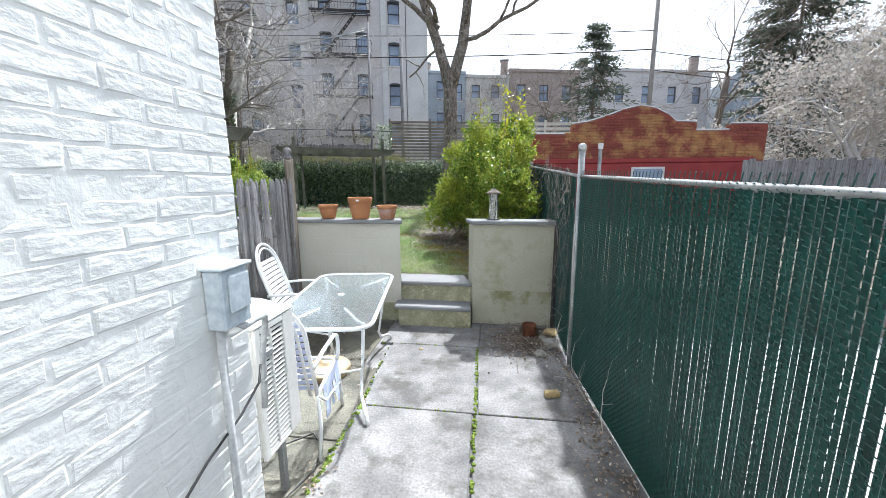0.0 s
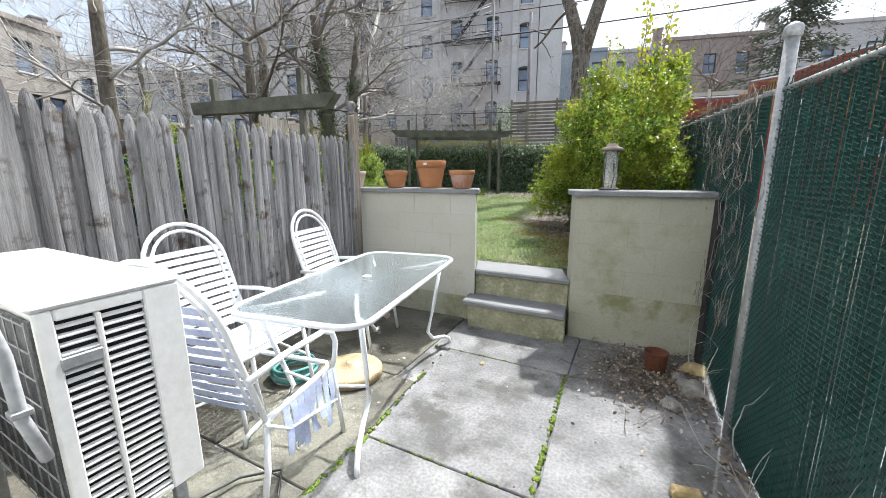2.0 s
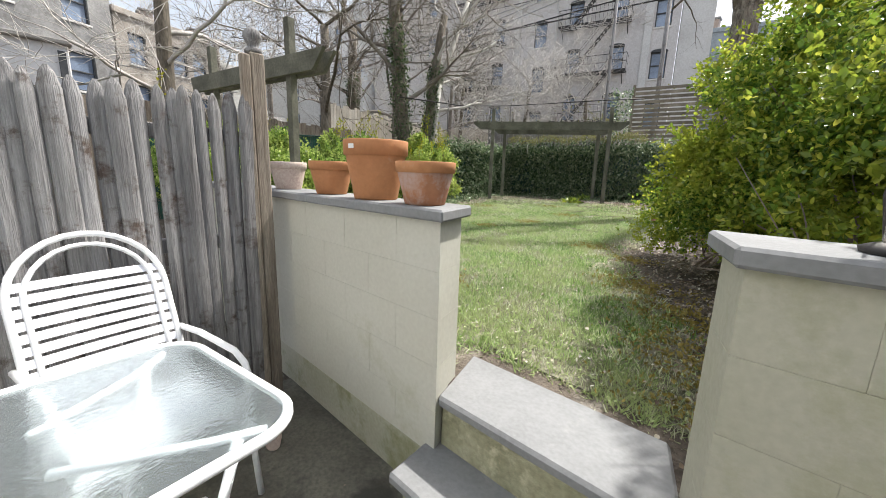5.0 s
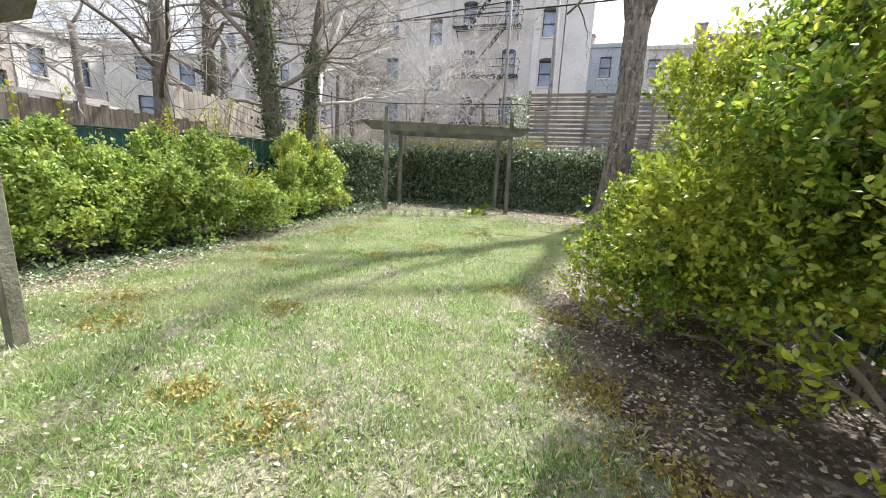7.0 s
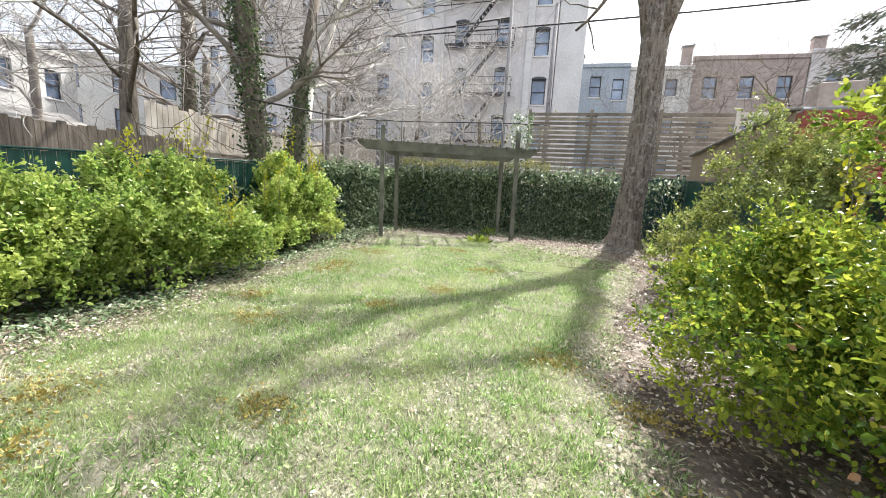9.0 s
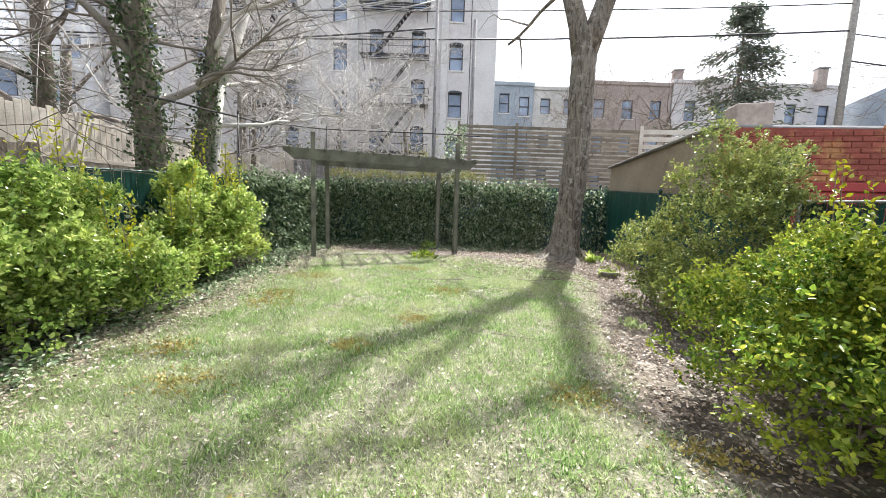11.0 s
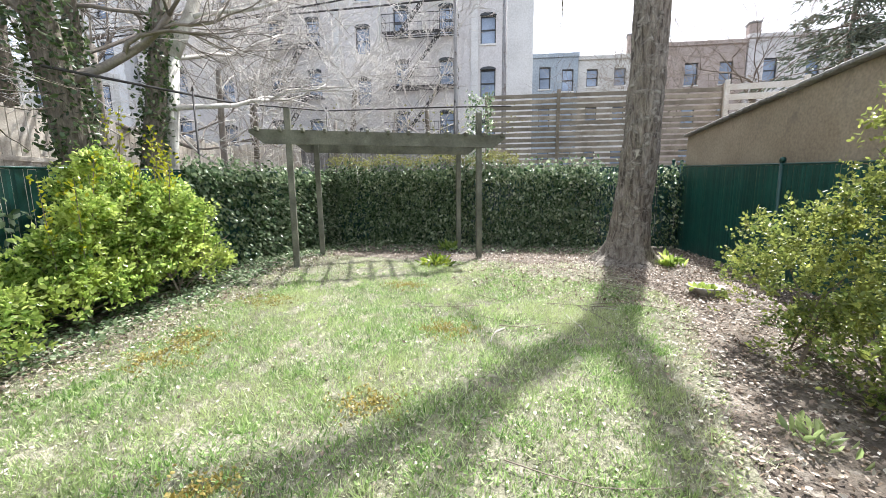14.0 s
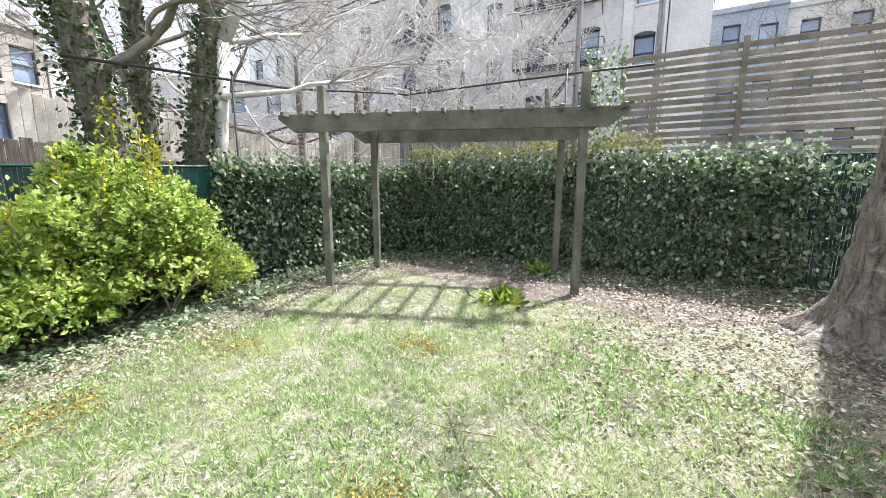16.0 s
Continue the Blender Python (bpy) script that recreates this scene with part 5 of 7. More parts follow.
# ---- patio furniture ----
def arc(c, r, a0, a1, n, ux, uz, sx=1.0):
    """Points on a bow round c in the plane of ux and uz."""
    return [Vector(c) + Vector(ux) * r * sx * math.cos(radians(a0 + (a1 - a0) * i / n)) + Vector(uz) * r * math.sin(radians(a0 + (a1 - a0) * i / n)) for i in range(n + 1)]


def strap_chair(m, label, straps=M_STRAP, torn=False):
    """A tubular strap chair facing +y, seat 0.40 m high, tall arched back."""
    t = thing("patio_chair", m, label, "chair", "chairs round the patio table")
    W = 0.25
    back = Vector((0, -0.30, 0.95)).normalized()
    foot = Vector((0, -0.20, 0.40))
    tip = 0.50

    def put(name, b, material, lab="", smooth=True):
        b.v = [tuple(m @ Vector(p)) for p in b.v]
        return part(name, b, material, t, lab, smooth)

    for k, (w, rr) in enumerate(((W, 0.013), (W - 0.045, 0.010))):
        pts = [foot + Vector((-w, 0, 0)), foot + Vector((-w, 0, 0)) + back * tip * 0.5]
        pts += arc(foot + back * (tip - 0.02), w, 180, 0, 14, (1, 0, 0), back)
        pts += [foot + Vector((w, 0, 0)) + back * tip * 0.5, foot + Vector((w, 0, 0))]
        put("back_frame" if k == 0 else "back_bow", Bits().tube(pts, rr, 8), M_WHITE)
    n = 11
    for i in range(n):
        s = 0.05 + (tip - 0.02) * i / (n - 1)
        w = W - 0.006
        b = Bits()
        rows = []
        for x in np.linspace(-w, w, 7):
            p = foot + back * s + Vector((x, -0.012 * (1 - (x / w) ** 2) + 0.004, 0))
            q = p + back * 0.034
            rows += [tuple(p), tuple(q)]
        k = len(rows)
        rows += [(x, y - 0.003, z) for x, y, z in rows]
        fs = []
        for j in range(6):
            fs.append((2 * j, 2 * j + 2, 2 * j + 3, 2 * j + 1))
            fs.append((k + 2 * j + 1, k + 2 * j + 3, k + 2 * j + 2, k + 2 * j))
            fs.append((2 * j + 1, 2 * j + 3, k + 2 * j + 3, k + 2 * j + 1))
            fs.append((2 * j, k + 2 * j, k + 2 * j + 2, 2 * j + 2))
        b.add(rows, fs)
        put("back_strap", b, straps, smooth=False)
    b = Bits().tube([(-W, -0.21, 0.40), (-W, 0.22, 0.42), (-W + 0.03, 0.26, 0.42), (W - 0.03, 0.26, 0.42), (W, 0.22, 0.42), (W, -0.21, 0.40)], 0.013, 8)
    put("seat_frame", b, M_WHITE)
    if not torn:
        for i in range(10):
            y = -0.17 + 0.041 * i
            b = Bits().box((-W, y, 0.405 + 0.0005 * i), (W, y + 0.032, 0.409 + 0.0005 * i), 0.001)
            b.v = [(x, yy, z - 0.02 * (1 - (x / W) ** 2)) for x, yy, z in b.v]
            put("seat_strap", b, straps, smooth=False)
    else:
        rg = random.Random(4)
        for i in range(8):
            y = -0.12 + 0.046 * i
            ln = rg.uniform(0.2, 0.31)
            b = Bits()
            rows, fs = [], []
            for j in range(6):
                f = j / 5
                x = W + 0.015 + 0.02 * math.sin(f * 2.5 + i) * f
                rows += [(x, y + rg.uniform(-0.004, 0.004), 0.412 - ln * f), (x + 0.004, y + 0.033 + 0.012 * f * rg.uniform(-1, 1), 0.412 - ln * f)]
            k = len(rows)
            rows += [(x - 0.003, yy, z) for x, yy, z in rows]
            for j in range(5):
                fs += [(2 * j, 2 * j + 1, 2 * j + 3, 2 * j + 2), (k + 2 * j, k + 2 * j + 2, k + 2 * j + 3, k + 2 * j + 1)]
            b.add(rows, fs)
            put("torn_strap", b, straps, "torn strap hanging from the seat", False)
    for s in (-1, 1):
        x = s * (W + 0.02)
        b = Bits().tube([(x, -0.29, 0.63), (x, -0.1, 0.645), (x, 0.18, 0.635), (x, 0.25, 0.60), (x, 0.275, 0.54), (x, 0.26, 0.46), (x * 0.96, 0.25, 0.41)], 0.014, 8)
        put("armrest", b, M_WHITE)
        put("leg", Bits().tube([(x * 0.96, 0.25, 0.42), (x, 0.27, 0.2), (x, 0.30, 0.0)], 0.013, 8), M_WHITE)
        put("leg", Bits().tube([(x * 0.93, -0.2, 0.41), (x, -0.24, 0.2), (x, -0.29, 0.0)], 0.013, 8), M_WHITE)
        put("brace", Bits().tube([(x, 0.275, 0.22), (x, -0.1, 0.30), (x, -0.22, 0.40)], 0.009, 6), M_WHITE)
    return t


strap_chair(pose(-1.31, 2.43, -0.01, 0, 0, -82), "white tubular strap patio chair with arched back by the fence")
strap_chair(pose(-1.34, 3.48, -0.01, 0, 0, -78), "white tubular strap patio chair with arched back by the table")
strap_chair(pose(-0.78, 2.14, -0.01, 0, 0, 10), "white patio chair with torn bluish straps beside the air conditioner", M_STRAPB, True)

# table
TM = pose(-0.73, 2.94, -0.012, 0, 0, 9.4)
table = thing("patio_table", TM, "white tubular patio table with rippled glass top", "table")

TM = TM @ Matrix.Diagonal((1, 1, 1.055, 1))


def round_rect(hx, hy, r, n=7):
    pts = []
    for cx, cy, a0 in ((hx - r, hy - r, 0), (-hx + r, hy - r, 90), (-hx + r, -hy + r, 180), (hx - r, -hy + r, 270)):
        for i in range(n + 1):
            a = radians(a0 + 90 * i / n)
            pts.append((cx + r * math.cos(a), cy + r * math.sin(a)))
    return pts


rim = round_rect(0.375, 0.75, 0.13)
b = Bits()
n = len(rim)
b.add([(x, y, 0.702) for x, y in rim] + [(x, y, 0.708) for x, y in rim], [tuple(reversed(range(n))), tuple(range(n, 2 * n))] + [(i, (i + 1) % n, (i + 1) % n + n, i + n) for i in range(n)], TM)
glass = part("glass_top", b, M_GLASST, table, "rippled translucent glass top")
glass.visible_shadow = False
b = Bits()
b.tube([TM @ Vector((x, y, 0.700)) for x, y in rim], 0.015, 8, True)
part("rim", b, M_WHITE, table, smooth=True)
for s in (-1, 1):
    for e in (-1, 1):
        b = Bits()
        b.tube([TM @ Vector(p) for p in ((s * 0.10, e * 0.30, 0.685), (s * 0.25, e * 0.55, 0.675), (s * 0.33, e * 0.66, 0.685))], 0.011, 8)
        part("brace", b, M_WHITE, table, smooth=True)
        b = Bits()
        b.tube([TM @ Vector(p) for p in ((s * 0.30, e * 0.60, 0.68), (s * 0.27, e * 0.52, 0.4), (s * 0.24, e * 0.46, 0.20), (s * 0.25, e * 0.54, 0.12), (s * 0.30, e * 0.68, 0.085), (s * 0.325, e * 0.735, 0.05), (s * 0.33, e * 0.745, 0.0))], 0.014, 8)
        part("leg", b, M_WHITE, table, smooth=True)
b = Bits()
b.tube([TM @ Vector(p) for p in ((-0.26, -0.5, 0.3), (0, -0.5, 0.26), (0.26, -0.5, 0.3))], 0.009, 6)
part("cross_bar", b, M_WHITE, table, smooth=True)
b = Bits()
b.lathe([(0.028, 0.709), (0.028, 0.716), (0.02, 0.718), (0.012, 0.712)], 16, TM)
part("parasol_ring", b, M_WHITE, table, "white plastic parasol ring", True)

# air conditioner
AX0, AX1, AY0, AY1, AZ0, AZ1 = -1.44, -0.47, 1.405, 1.715, 0.40, 1.055
ac = thing("air_conditioner", (-0.95, 1.56, 0), "white enamelled outdoor air-conditioning unit with louvred end", "air conditioner")
b = Bits()
b.box((AX0, AY0 + 0.012, AZ0), (AX1 - 0.012, AY1, AZ1 - 0.004), 0.012)
part("body", b, M_ACW, ac)
b = Bits()
b.box((AX0 - 0.012, AY0 - 0.012, AZ1), (AX1 + 0.012, AY1 + 0.012, AZ1 + 0.022), 0.010)
part("lid", b, M_ACW, ac, "overhanging white lid")
for y0, y1, z0, z1 in ((AY0, AY0 + 0.035, AZ0, AZ1), (AY1 - 0.09, AY1 + 0.004, AZ0, AZ1), (AY0 + 0.035, AY1 - 0.09, AZ1 - 0.03, AZ1), (AY0 + 0.035, AY1 - 0.09, AZ0, AZ0 + 0.02), (AY0 + 0.112, AY0 + 0.124, AZ0 + 0.02, AZ1 - 0.03)):
    b = Bits()
    b.box((AX1 - 0.012, y0, z0), (AX1 + 0.010, y1, z1 - 0.001), 0.004)
    part("front_frame", b, M_ACW, ac)
# Near-black sheet on the body gives the louvre gaps their shade by colour.
b = Bits()
b.box((AX1 - 0.0115, AY0 + 0.03, AZ0 + 0.015), (AX1 - 0.009, AY1 - 0.085, AZ1 - 0.025), 0.0005)
part("louvre_backing", b, M_DARK, ac, "near-black sheet painting the shade behind the louvres")
for i in range(25):
    z = AZ0 + 0.03 + 0.0241 * i
    for y0, y1 in ((AY0 + 0.036, AY0 + 0.111), (AY0 + 0.125, AY1 - 0.091)):
        if i == 20 and y0 < AY0 + 0.1:
            continue
        b = Bits()
        b.box((-0.007, y0, -0.003), (0.007, y1, 0.003), 0.001, pose(AX1, 0, z, 0, 28))
        part("louvre", b, M_ACW, ac)
b = Bits()
b.box((AX1 - 0.006, AY0 + 0.03, AZ0 + 0.498), (AX1 + 0.013, AY0 + 0.115, AZ0 + 0.53), 0.003)
part("name_plate", b, M_GALV, ac, "small metal badge")
b = Bits()
b.box((AX0 + 0.04, AY0 + 0.004, AZ0 + 0.03), (AX1 - 0.05, AY0 + 0.011, AZ1 - 0.03), 0.001)
part("coil", b, M_FIN, ac, "dark finned coil behind a wire guard")
b = Bits()
for i in range(13):
    x = AX0 + 0.05 + 0.072 * i
    b.tube([(x, AY0 - 0.001, AZ0 + 0.03), (x, AY0 - 0.001, AZ1 - 0.03)], 0.0022, 4)
for i in range(9):
    z = AZ0 + 0.04 + 0.072 * i
    b.tube([(AX0 + 0.04, AY0 - 0.003, z), (AX1 - 0.05, AY0 - 0.003, z)], 0.0022, 4)
tagged(part("wire_guard", b, M_GALV, ac, "grey wire guard"), kind="stuff")
for x in (AX0 + 0.08, AX1 - 0.1):
    for y in (AY0 + 0.03, AY1 - 0.03):
        b = Bits()
        b.box((x - 0.018, y - 0.018, -0.02), (x + 0.018, y + 0.018, AZ0), 0.004)
        part("leg", b, M_GALV, ac)

# meter box, conduits and cables
mb = thing("utility_box", (HX, 1.10, 1.32), "grey-blue plastic utility box on the white brick wall", "utility box")
b = Bits()
b.box((HX + 0.002, 1.035, 1.215), (HX + 0.07, 1.17, 1.42), 0.006)
part("body", b, M_BOX, mb)
b = Bits()
b.box((HX, 1.025, 1.42), (HX + 0.085, 1.178, 1.432), 0.004)
part("lid", b, M_BOX, mb)
b = Bits()
b.box((HX + 0.07, 1.06, 1.27), (HX + 0.082, 1.16, 1.40), 0.005)
part("cover", b, M_BOX, mb, "raised front cover")
cd = thing("conduit", (HX, 1.06, 0.6), "grey conduit pipes below the utility box", "pipe")
part("riser_pipe", Bits().tube([(HX + 0.025, 1.06, 1.22), (HX + 0.022, 1.06, 0.6), (HX + 0.025, 1.06, -0.03)], 0.014, 10), M_PIPE, cd, smooth=True)
part("flexible_pipe", Bits().tube([(HX + 0.04, 1.12, 1.215), (HX + 0.05, 1.15, 1.19), (HX + 0.06, 1.2, 1.20), (HX + 0.05, 1.27, 1.19), (HX + 0.02, 1.31, 1.13), (HX - 0.02, 1.335, 1.0), (HX - 0.03, 1.34, 0.85), (HX - 0.06, 1.37, 0.72)], 0.013, 10), M_PIPE, cd, "grey flexible conduit bent in a loop", True)
part("strap", Bits().box((HX - 0.045, 1.322, 0.86), (HX - 0.012, 1.358, 0.875), 0.002), M_GALV, cd)
tagged(solid("cable", Bits().tube([(HX + 0.016, 0.2, 0.36), (HX + 0.018, 0.6, 0.62), (HX + 0.02, 0.95, 0.80), (HX + 0.02, 1.12, 0.85), (HX + 0.012, 1.25, 0.91), (HX - 0.01, 1.30, 0.96)], 0.005, 6), M_BLACK, True), "thin black cable running along the brick wall", "cable")
tagged(solid("cable", Bits().tube([(-0.55, 1.46, 0.02), (-0.52, 1.6, 0.012), (-0.46, 1.8, 0.012), (-0.5, 2.0, 0.012), (-0.62, 2.12, 0.012), (-0.75, 2.0, 0.012), (-0.8, 1.7, 0.05), (-0.8, 1.6, 0.39)], 0.006, 6), M_BLACK, True), "black cable looped on the patio", "cable")


# pots
def pot(x, y, z, r, h, label, material=M_TERRA, tag=False):
    t = thing("flower_pot", (x, y, z), label, "flower pot", "pots on the wall")
    rb = r * 0.68
    part("bowl", Bits().lathe([(rb * 0.97, 0.0), (rb, 0.006), (r * 0.93, h * 0.76), (r * 0.93, h * 0.8), (r * 0.8, h * 0.8), (r * 0.75, h * 0.9)], 30, pose(x, y, z)), material, t, smooth=True)
    part("rim", Bits().lathe([(r * 0.935, h * 0.745), (r * 0.985, h * 0.755), (r, h * 0.985), (r * 0.985, h), (r * 0.9, h), (r * 0.88, h * 0.985), (r * 0.86, h * 0.7), (0.01, h * 0.66)], 30, pose(x, y, z)), M_TERRA if material is M_TERRAB else material, t, smooth=True)
    if tag:
        b = Bits()
        b.box((-0.017, -0.001, -0.010), (0.017, 0.001, 0.010), 0.0005, pose(x + 0.02, y - r * 0.985, z + h * 0.88, 0, 0, 6))
        part("label", b, M_PAPER, t, "small white paper label")
    return t


pot(-2.02, 4.40, 1.252, 0.115, 0.17, "pale whitewashed terracotta pot on the wall cap", M_TERRAP)
pot(-1.48, 4.40, 1.252, 0.119, 0.172, "low terracotta pot on the wall cap")
pot(-1.06, 4.39, 1.252, 0.148, 0.262, "tall orange terracotta pot with a paper label", tag=True)
pot(-0.72, 4.385, 1.252, 0.122, 0.168, "chalk-stained terracotta pot on the wall cap", M_TERRAB)

# bird feeder
bf = thing("bird_feeder", (0.56, 4.41, 1.252), "rusty metal bird feeder with clear tube and round roof", "bird feeder")
part("base", Bits().lathe([(0.075, 0), (0.078, 0.01), (0.06, 0.018), (0.045, 0.022)], 20, pose(0.56, 4.41, 1.252)), M_IRON, bf, smooth=True)
tube = part("tube", Bits().lathe([(0.048, 0.02), (0.052, 0.3), (0.05, 0.305), (0.045, 0.3), (0.042, 0.03)], 20, pose(0.56, 4.41, 1.252)), M_CLEAR, bf, "clear plastic seed tube", True)
tube.visible_shadow = False
part("roof", Bits().lathe([(0.05, 0.303), (0.088, 0.306), (0.09, 0.314), (0.062, 0.332), (0.045, 0.338), (0.04, 0.352), (0.015, 0.36)], 22, pose(0.56, 4.41, 1.252)), M_TWIGB, bf, smooth=True)
for k in range(5):
    a = 2 * math.pi * k / 5
    part("wire_leaf", Bits().tube([(0.56 + 0.05 * math.cos(a), 4.41 + 0.05 * math.sin(a), 1.27), (0.56 + 0.06 * math.cos(a + 0.25), 4.41 + 0.06 * math.sin(a + 0.25), 1.36), (0.56 + 0.055 * math.cos(a + 0.1), 4.41 + 0.055 * math.sin(a + 0.1), 1.46)], 0.004, 5), M_IRON, bf)
part("finial", Bits().lathe([(0.012, 0.35), (0.016, 0.36), (0.008, 0.375)], 10, pose(0.56, 4.41, 1.252)), M_IRON, bf, smooth=True)

# things on the patio floor
pb = thing("parasol_base", (-0.92, 2.96, 0), "tan plastic parasol base lying on the patio", "parasol base")
part("shell", Bits().lathe([(0.20, -0.015), (0.215, 0.0), (0.218, 0.04), (0.205, 0.055), (0.192, 0.052), (0.10, 0.075), (0.04, 0.08), (0.035, 0.095), (0.02, 0.095)], 28, pose(-0.92, 2.96, 0)), M_OCHRE, pb, smooth=True)
hose = thing("garden_hose", (-1.30, 2.78, 0), "coiled teal garden hose on the patio", "hose")
for k in range(4):
    rr = 0.14 + 0.012 * math.sin(k * 2)
    part("coil", Bits().tube([(-1.28 + rr * math.cos(a), 2.78 + rr * math.sin(a), 0.008 + 0.024 * k + 0.004 * math.sin(3 * a + k)) for a in np.linspace(0, 2 * math.pi, 24, endpoint=False)], 0.012, 6, True), M_TEAL, hose, smooth=True)


def tin(x, y, r, h, label):
    t = thing("rusty_pot", (x, y, 0), label, "pot")
    part("bowl", Bits().lathe([(r * 0.85, 0), (r * 0.9, 0.01), (r, h * 0.9), (r * 1.03, h), (r * 0.96, h), (r * 0.9, h * 0.85), (0.01, h * 0.8)], 22, pose(x, y, -0.002)), M_RUST, t, smooth=True)
    return t


tin(-1.46, 1.86, 0.085, 0.14, "rusty brown pot standing by the picket fence")
tin(0.98, 3.97, 0.075, 0.15, "rusty iron pot beside dry leaves")


def rock(name, x, y, z, r, label, material, seed, flat=0.6, category="stone"):
    me = bpy.data.meshes.new(name)
    bm = bmesh.new()
    bmesh.ops.create_icosphere(bm, subdivisions=2, radius=r)
    for v in bm.verts:
        v.co *= 1 + 0.35 * noise.noise(v.co / r * 1.3 + Vector((seed, 0, 0)))
        v.co.z = max(v.co.z * flat, -r * 0.35)
    bm.to_mesh(me)
    bm.free()
    me.materials.append(material)
    ob = new(name, me)
    ob.matrix_basis = Matrix.Translation((x, y, z + r * 0.34))
    return tagged(ob, label, category)


b = Bits()
b.box((-0.06, -0.035, 0), (0.06, 0.035, 0.05), 0.012)
b.v = [(x + 0.01 * noise.noise((x * 30, y * 30, z * 30)), y + 0.01 * noise.noise((y * 30, x * 30, 2)), z) for x, y, z in b.v]
ob = tagged(solid("brick_fragment", b, M_STONE), "broken tan brick fragment on the patio", "brick")
ob.matrix_basis = pose(1.06, 2.80, 0.0, 0, 0, 12)
rock("stone", 1.05, 3.52, 0, 0.06, "grey stone at the foot of the fence", M_GREYSTONE, 2)
rock("stone", 1.18, 3.75, 0, 0.09, "rough stone among dry leaves", M_GREYSTONE, 3)
rock("stone", 1.22, 4.05, 0, 0.08, "rough stone among dry leaves", M_STONE, 5)
rock("stone", 1.12, 3.9, 0, 0.05, "rough stone among dry leaves", M_GREYSTONE, 6)
rock("stone", 0.62, 3.45, 0, 0.022, "small stone on the patio", M_GREYSTONE, 7)
rock("stone", -0.15, 3.5, 0, 0.02, "small stone on the patio", M_STONE, 8)
b = Bits()
b.lathe([(0.03, 0), (0.034, 0.004), (0.034, 0.07), (0.028, 0.07)], 12)
shard = tagged(solid("pot_shard", b, M_TERRAP), "pale broken cup lying by the wall", "shard")
shard.matrix_basis = pose(-1.38, 3.98, 0.024, 90, 0, 60)


def litter(name, cx, cy, sx, sy, n, label, material=L_DEAD, size=0.024, z=0.0):
    at = np.stack([cx + rng.normal(size=n) * sx, cy + rng.normal(size=n) * sy, z + 0.004 + rng.random(n) * 0.012], 1)
    keep = (at[:, 1] < 4.28) & (at[:, 0] < 1.3 + (3.42 - at[:, 1]) * 0.09) & (at[:, 0] > -1.76)
    at = at[keep]
    out = np.stack([rng.normal(size=len(at)), rng.normal(size=len(at)), rng.normal(size=len(at)) * 0.15], 1)
    up = np.tile(np.array([[0.0, 0.0, 1.0]]), (len(at), 1)) + rng.normal(size=(len(at), 3)) * 0.3
    return tagged(solid(name, scatter_mesh(name, LEAF, LEAF_F, at, out, rng.uniform(0.4, 1.3, len(at)) * size, material, up), None), label, "leaf litter", kind="stuff")


litter("dead_leaves", 0.98, 3.95, 0.22, 0.18, 700, "dry leaves and twigs heaped in the corner")
litter("dead_leaves", 1.25, 2.3, 0.07, 0.5, 420, "dry litter along the fence foot")
litter("dead_leaves", -0.42, 1.75, 0.06, 0.12, 60, "dry leaves by a chair foot")
litter("dead_leaves", -0.75, 3.15, 0.2, 0.3, 70, "scattered dry leaves under the table")
litter("dead_leaves", 0.4, 2.9, 0.7, 0.8, 90, "specks of dry leaf on the patio", size=0.014)
litter("dead_leaves", -1.6, 2.6, 0.08, 0.7, 130, "dry leaves along the picket fence")


def twigs(name, cx, cy, sx, sy, n, z, label, ln=0.3, r=0.003, up=0.1, seed=2):
    t = Bits()
    rg = random.Random(seed)
    for i in range(n):
        x, y, a = cx + rg.gauss(0, sx), cy + rg.gauss(0, sy), rg.uniform(0, 6.28)
        p = Vector((x, y, z(x, y) + 0.008 + rg.random() * 0.02))
        pts = [p]
        for k in range(4):
            a += rg.gauss(0, 0.3)
            pts.append(pts[-1] + Vector((math.cos(a), math.sin(a), rg.gauss(0, up * 0.3))) * ln / 4)
        for q in pts:
            q.z = max(q.z, z(q.x, q.y) + 0.004)
        t.tube(pts, [r * (1 - 0.15 * k) for k in range(5)], 4)
    return tagged(solid(name, t, M_TWIGB, True), label, "twig", kind="stuff")


twigs("twigs", 0.93, 3.82, 0.2, 0.18, 110, lambda x, y: 0.0, "dry twigs heaped in the corner", 0.3)
twigs("twigs", -2.2, 10.9, 0.9, 1.0, 16, lambda x, y: land(x, y) + 0.02, "fallen twigs lying on the lawn", 0.8, 0.004, 0.02, 5)
twigs("twigs", -1.3, 12.4, 0.7, 0.8, 34, lambda x, y: land(x, y) + 0.02, "fallen twigs below the tree", 0.6, 0.004, 0.02, 6)


def stick(pts, r, material, label):
    """A fallen branch lying on the lawn."""
    line = [(x, y, land(x, y) + 0.014 + r * 0.5) for x, y in pts]
    b = Bits().tube(line, [r * f for f in (0.3, 0.45, 0.6, 0.7)][:len(line)], 6)
    return tagged(solid("stick", b, material, True), label, "stick")


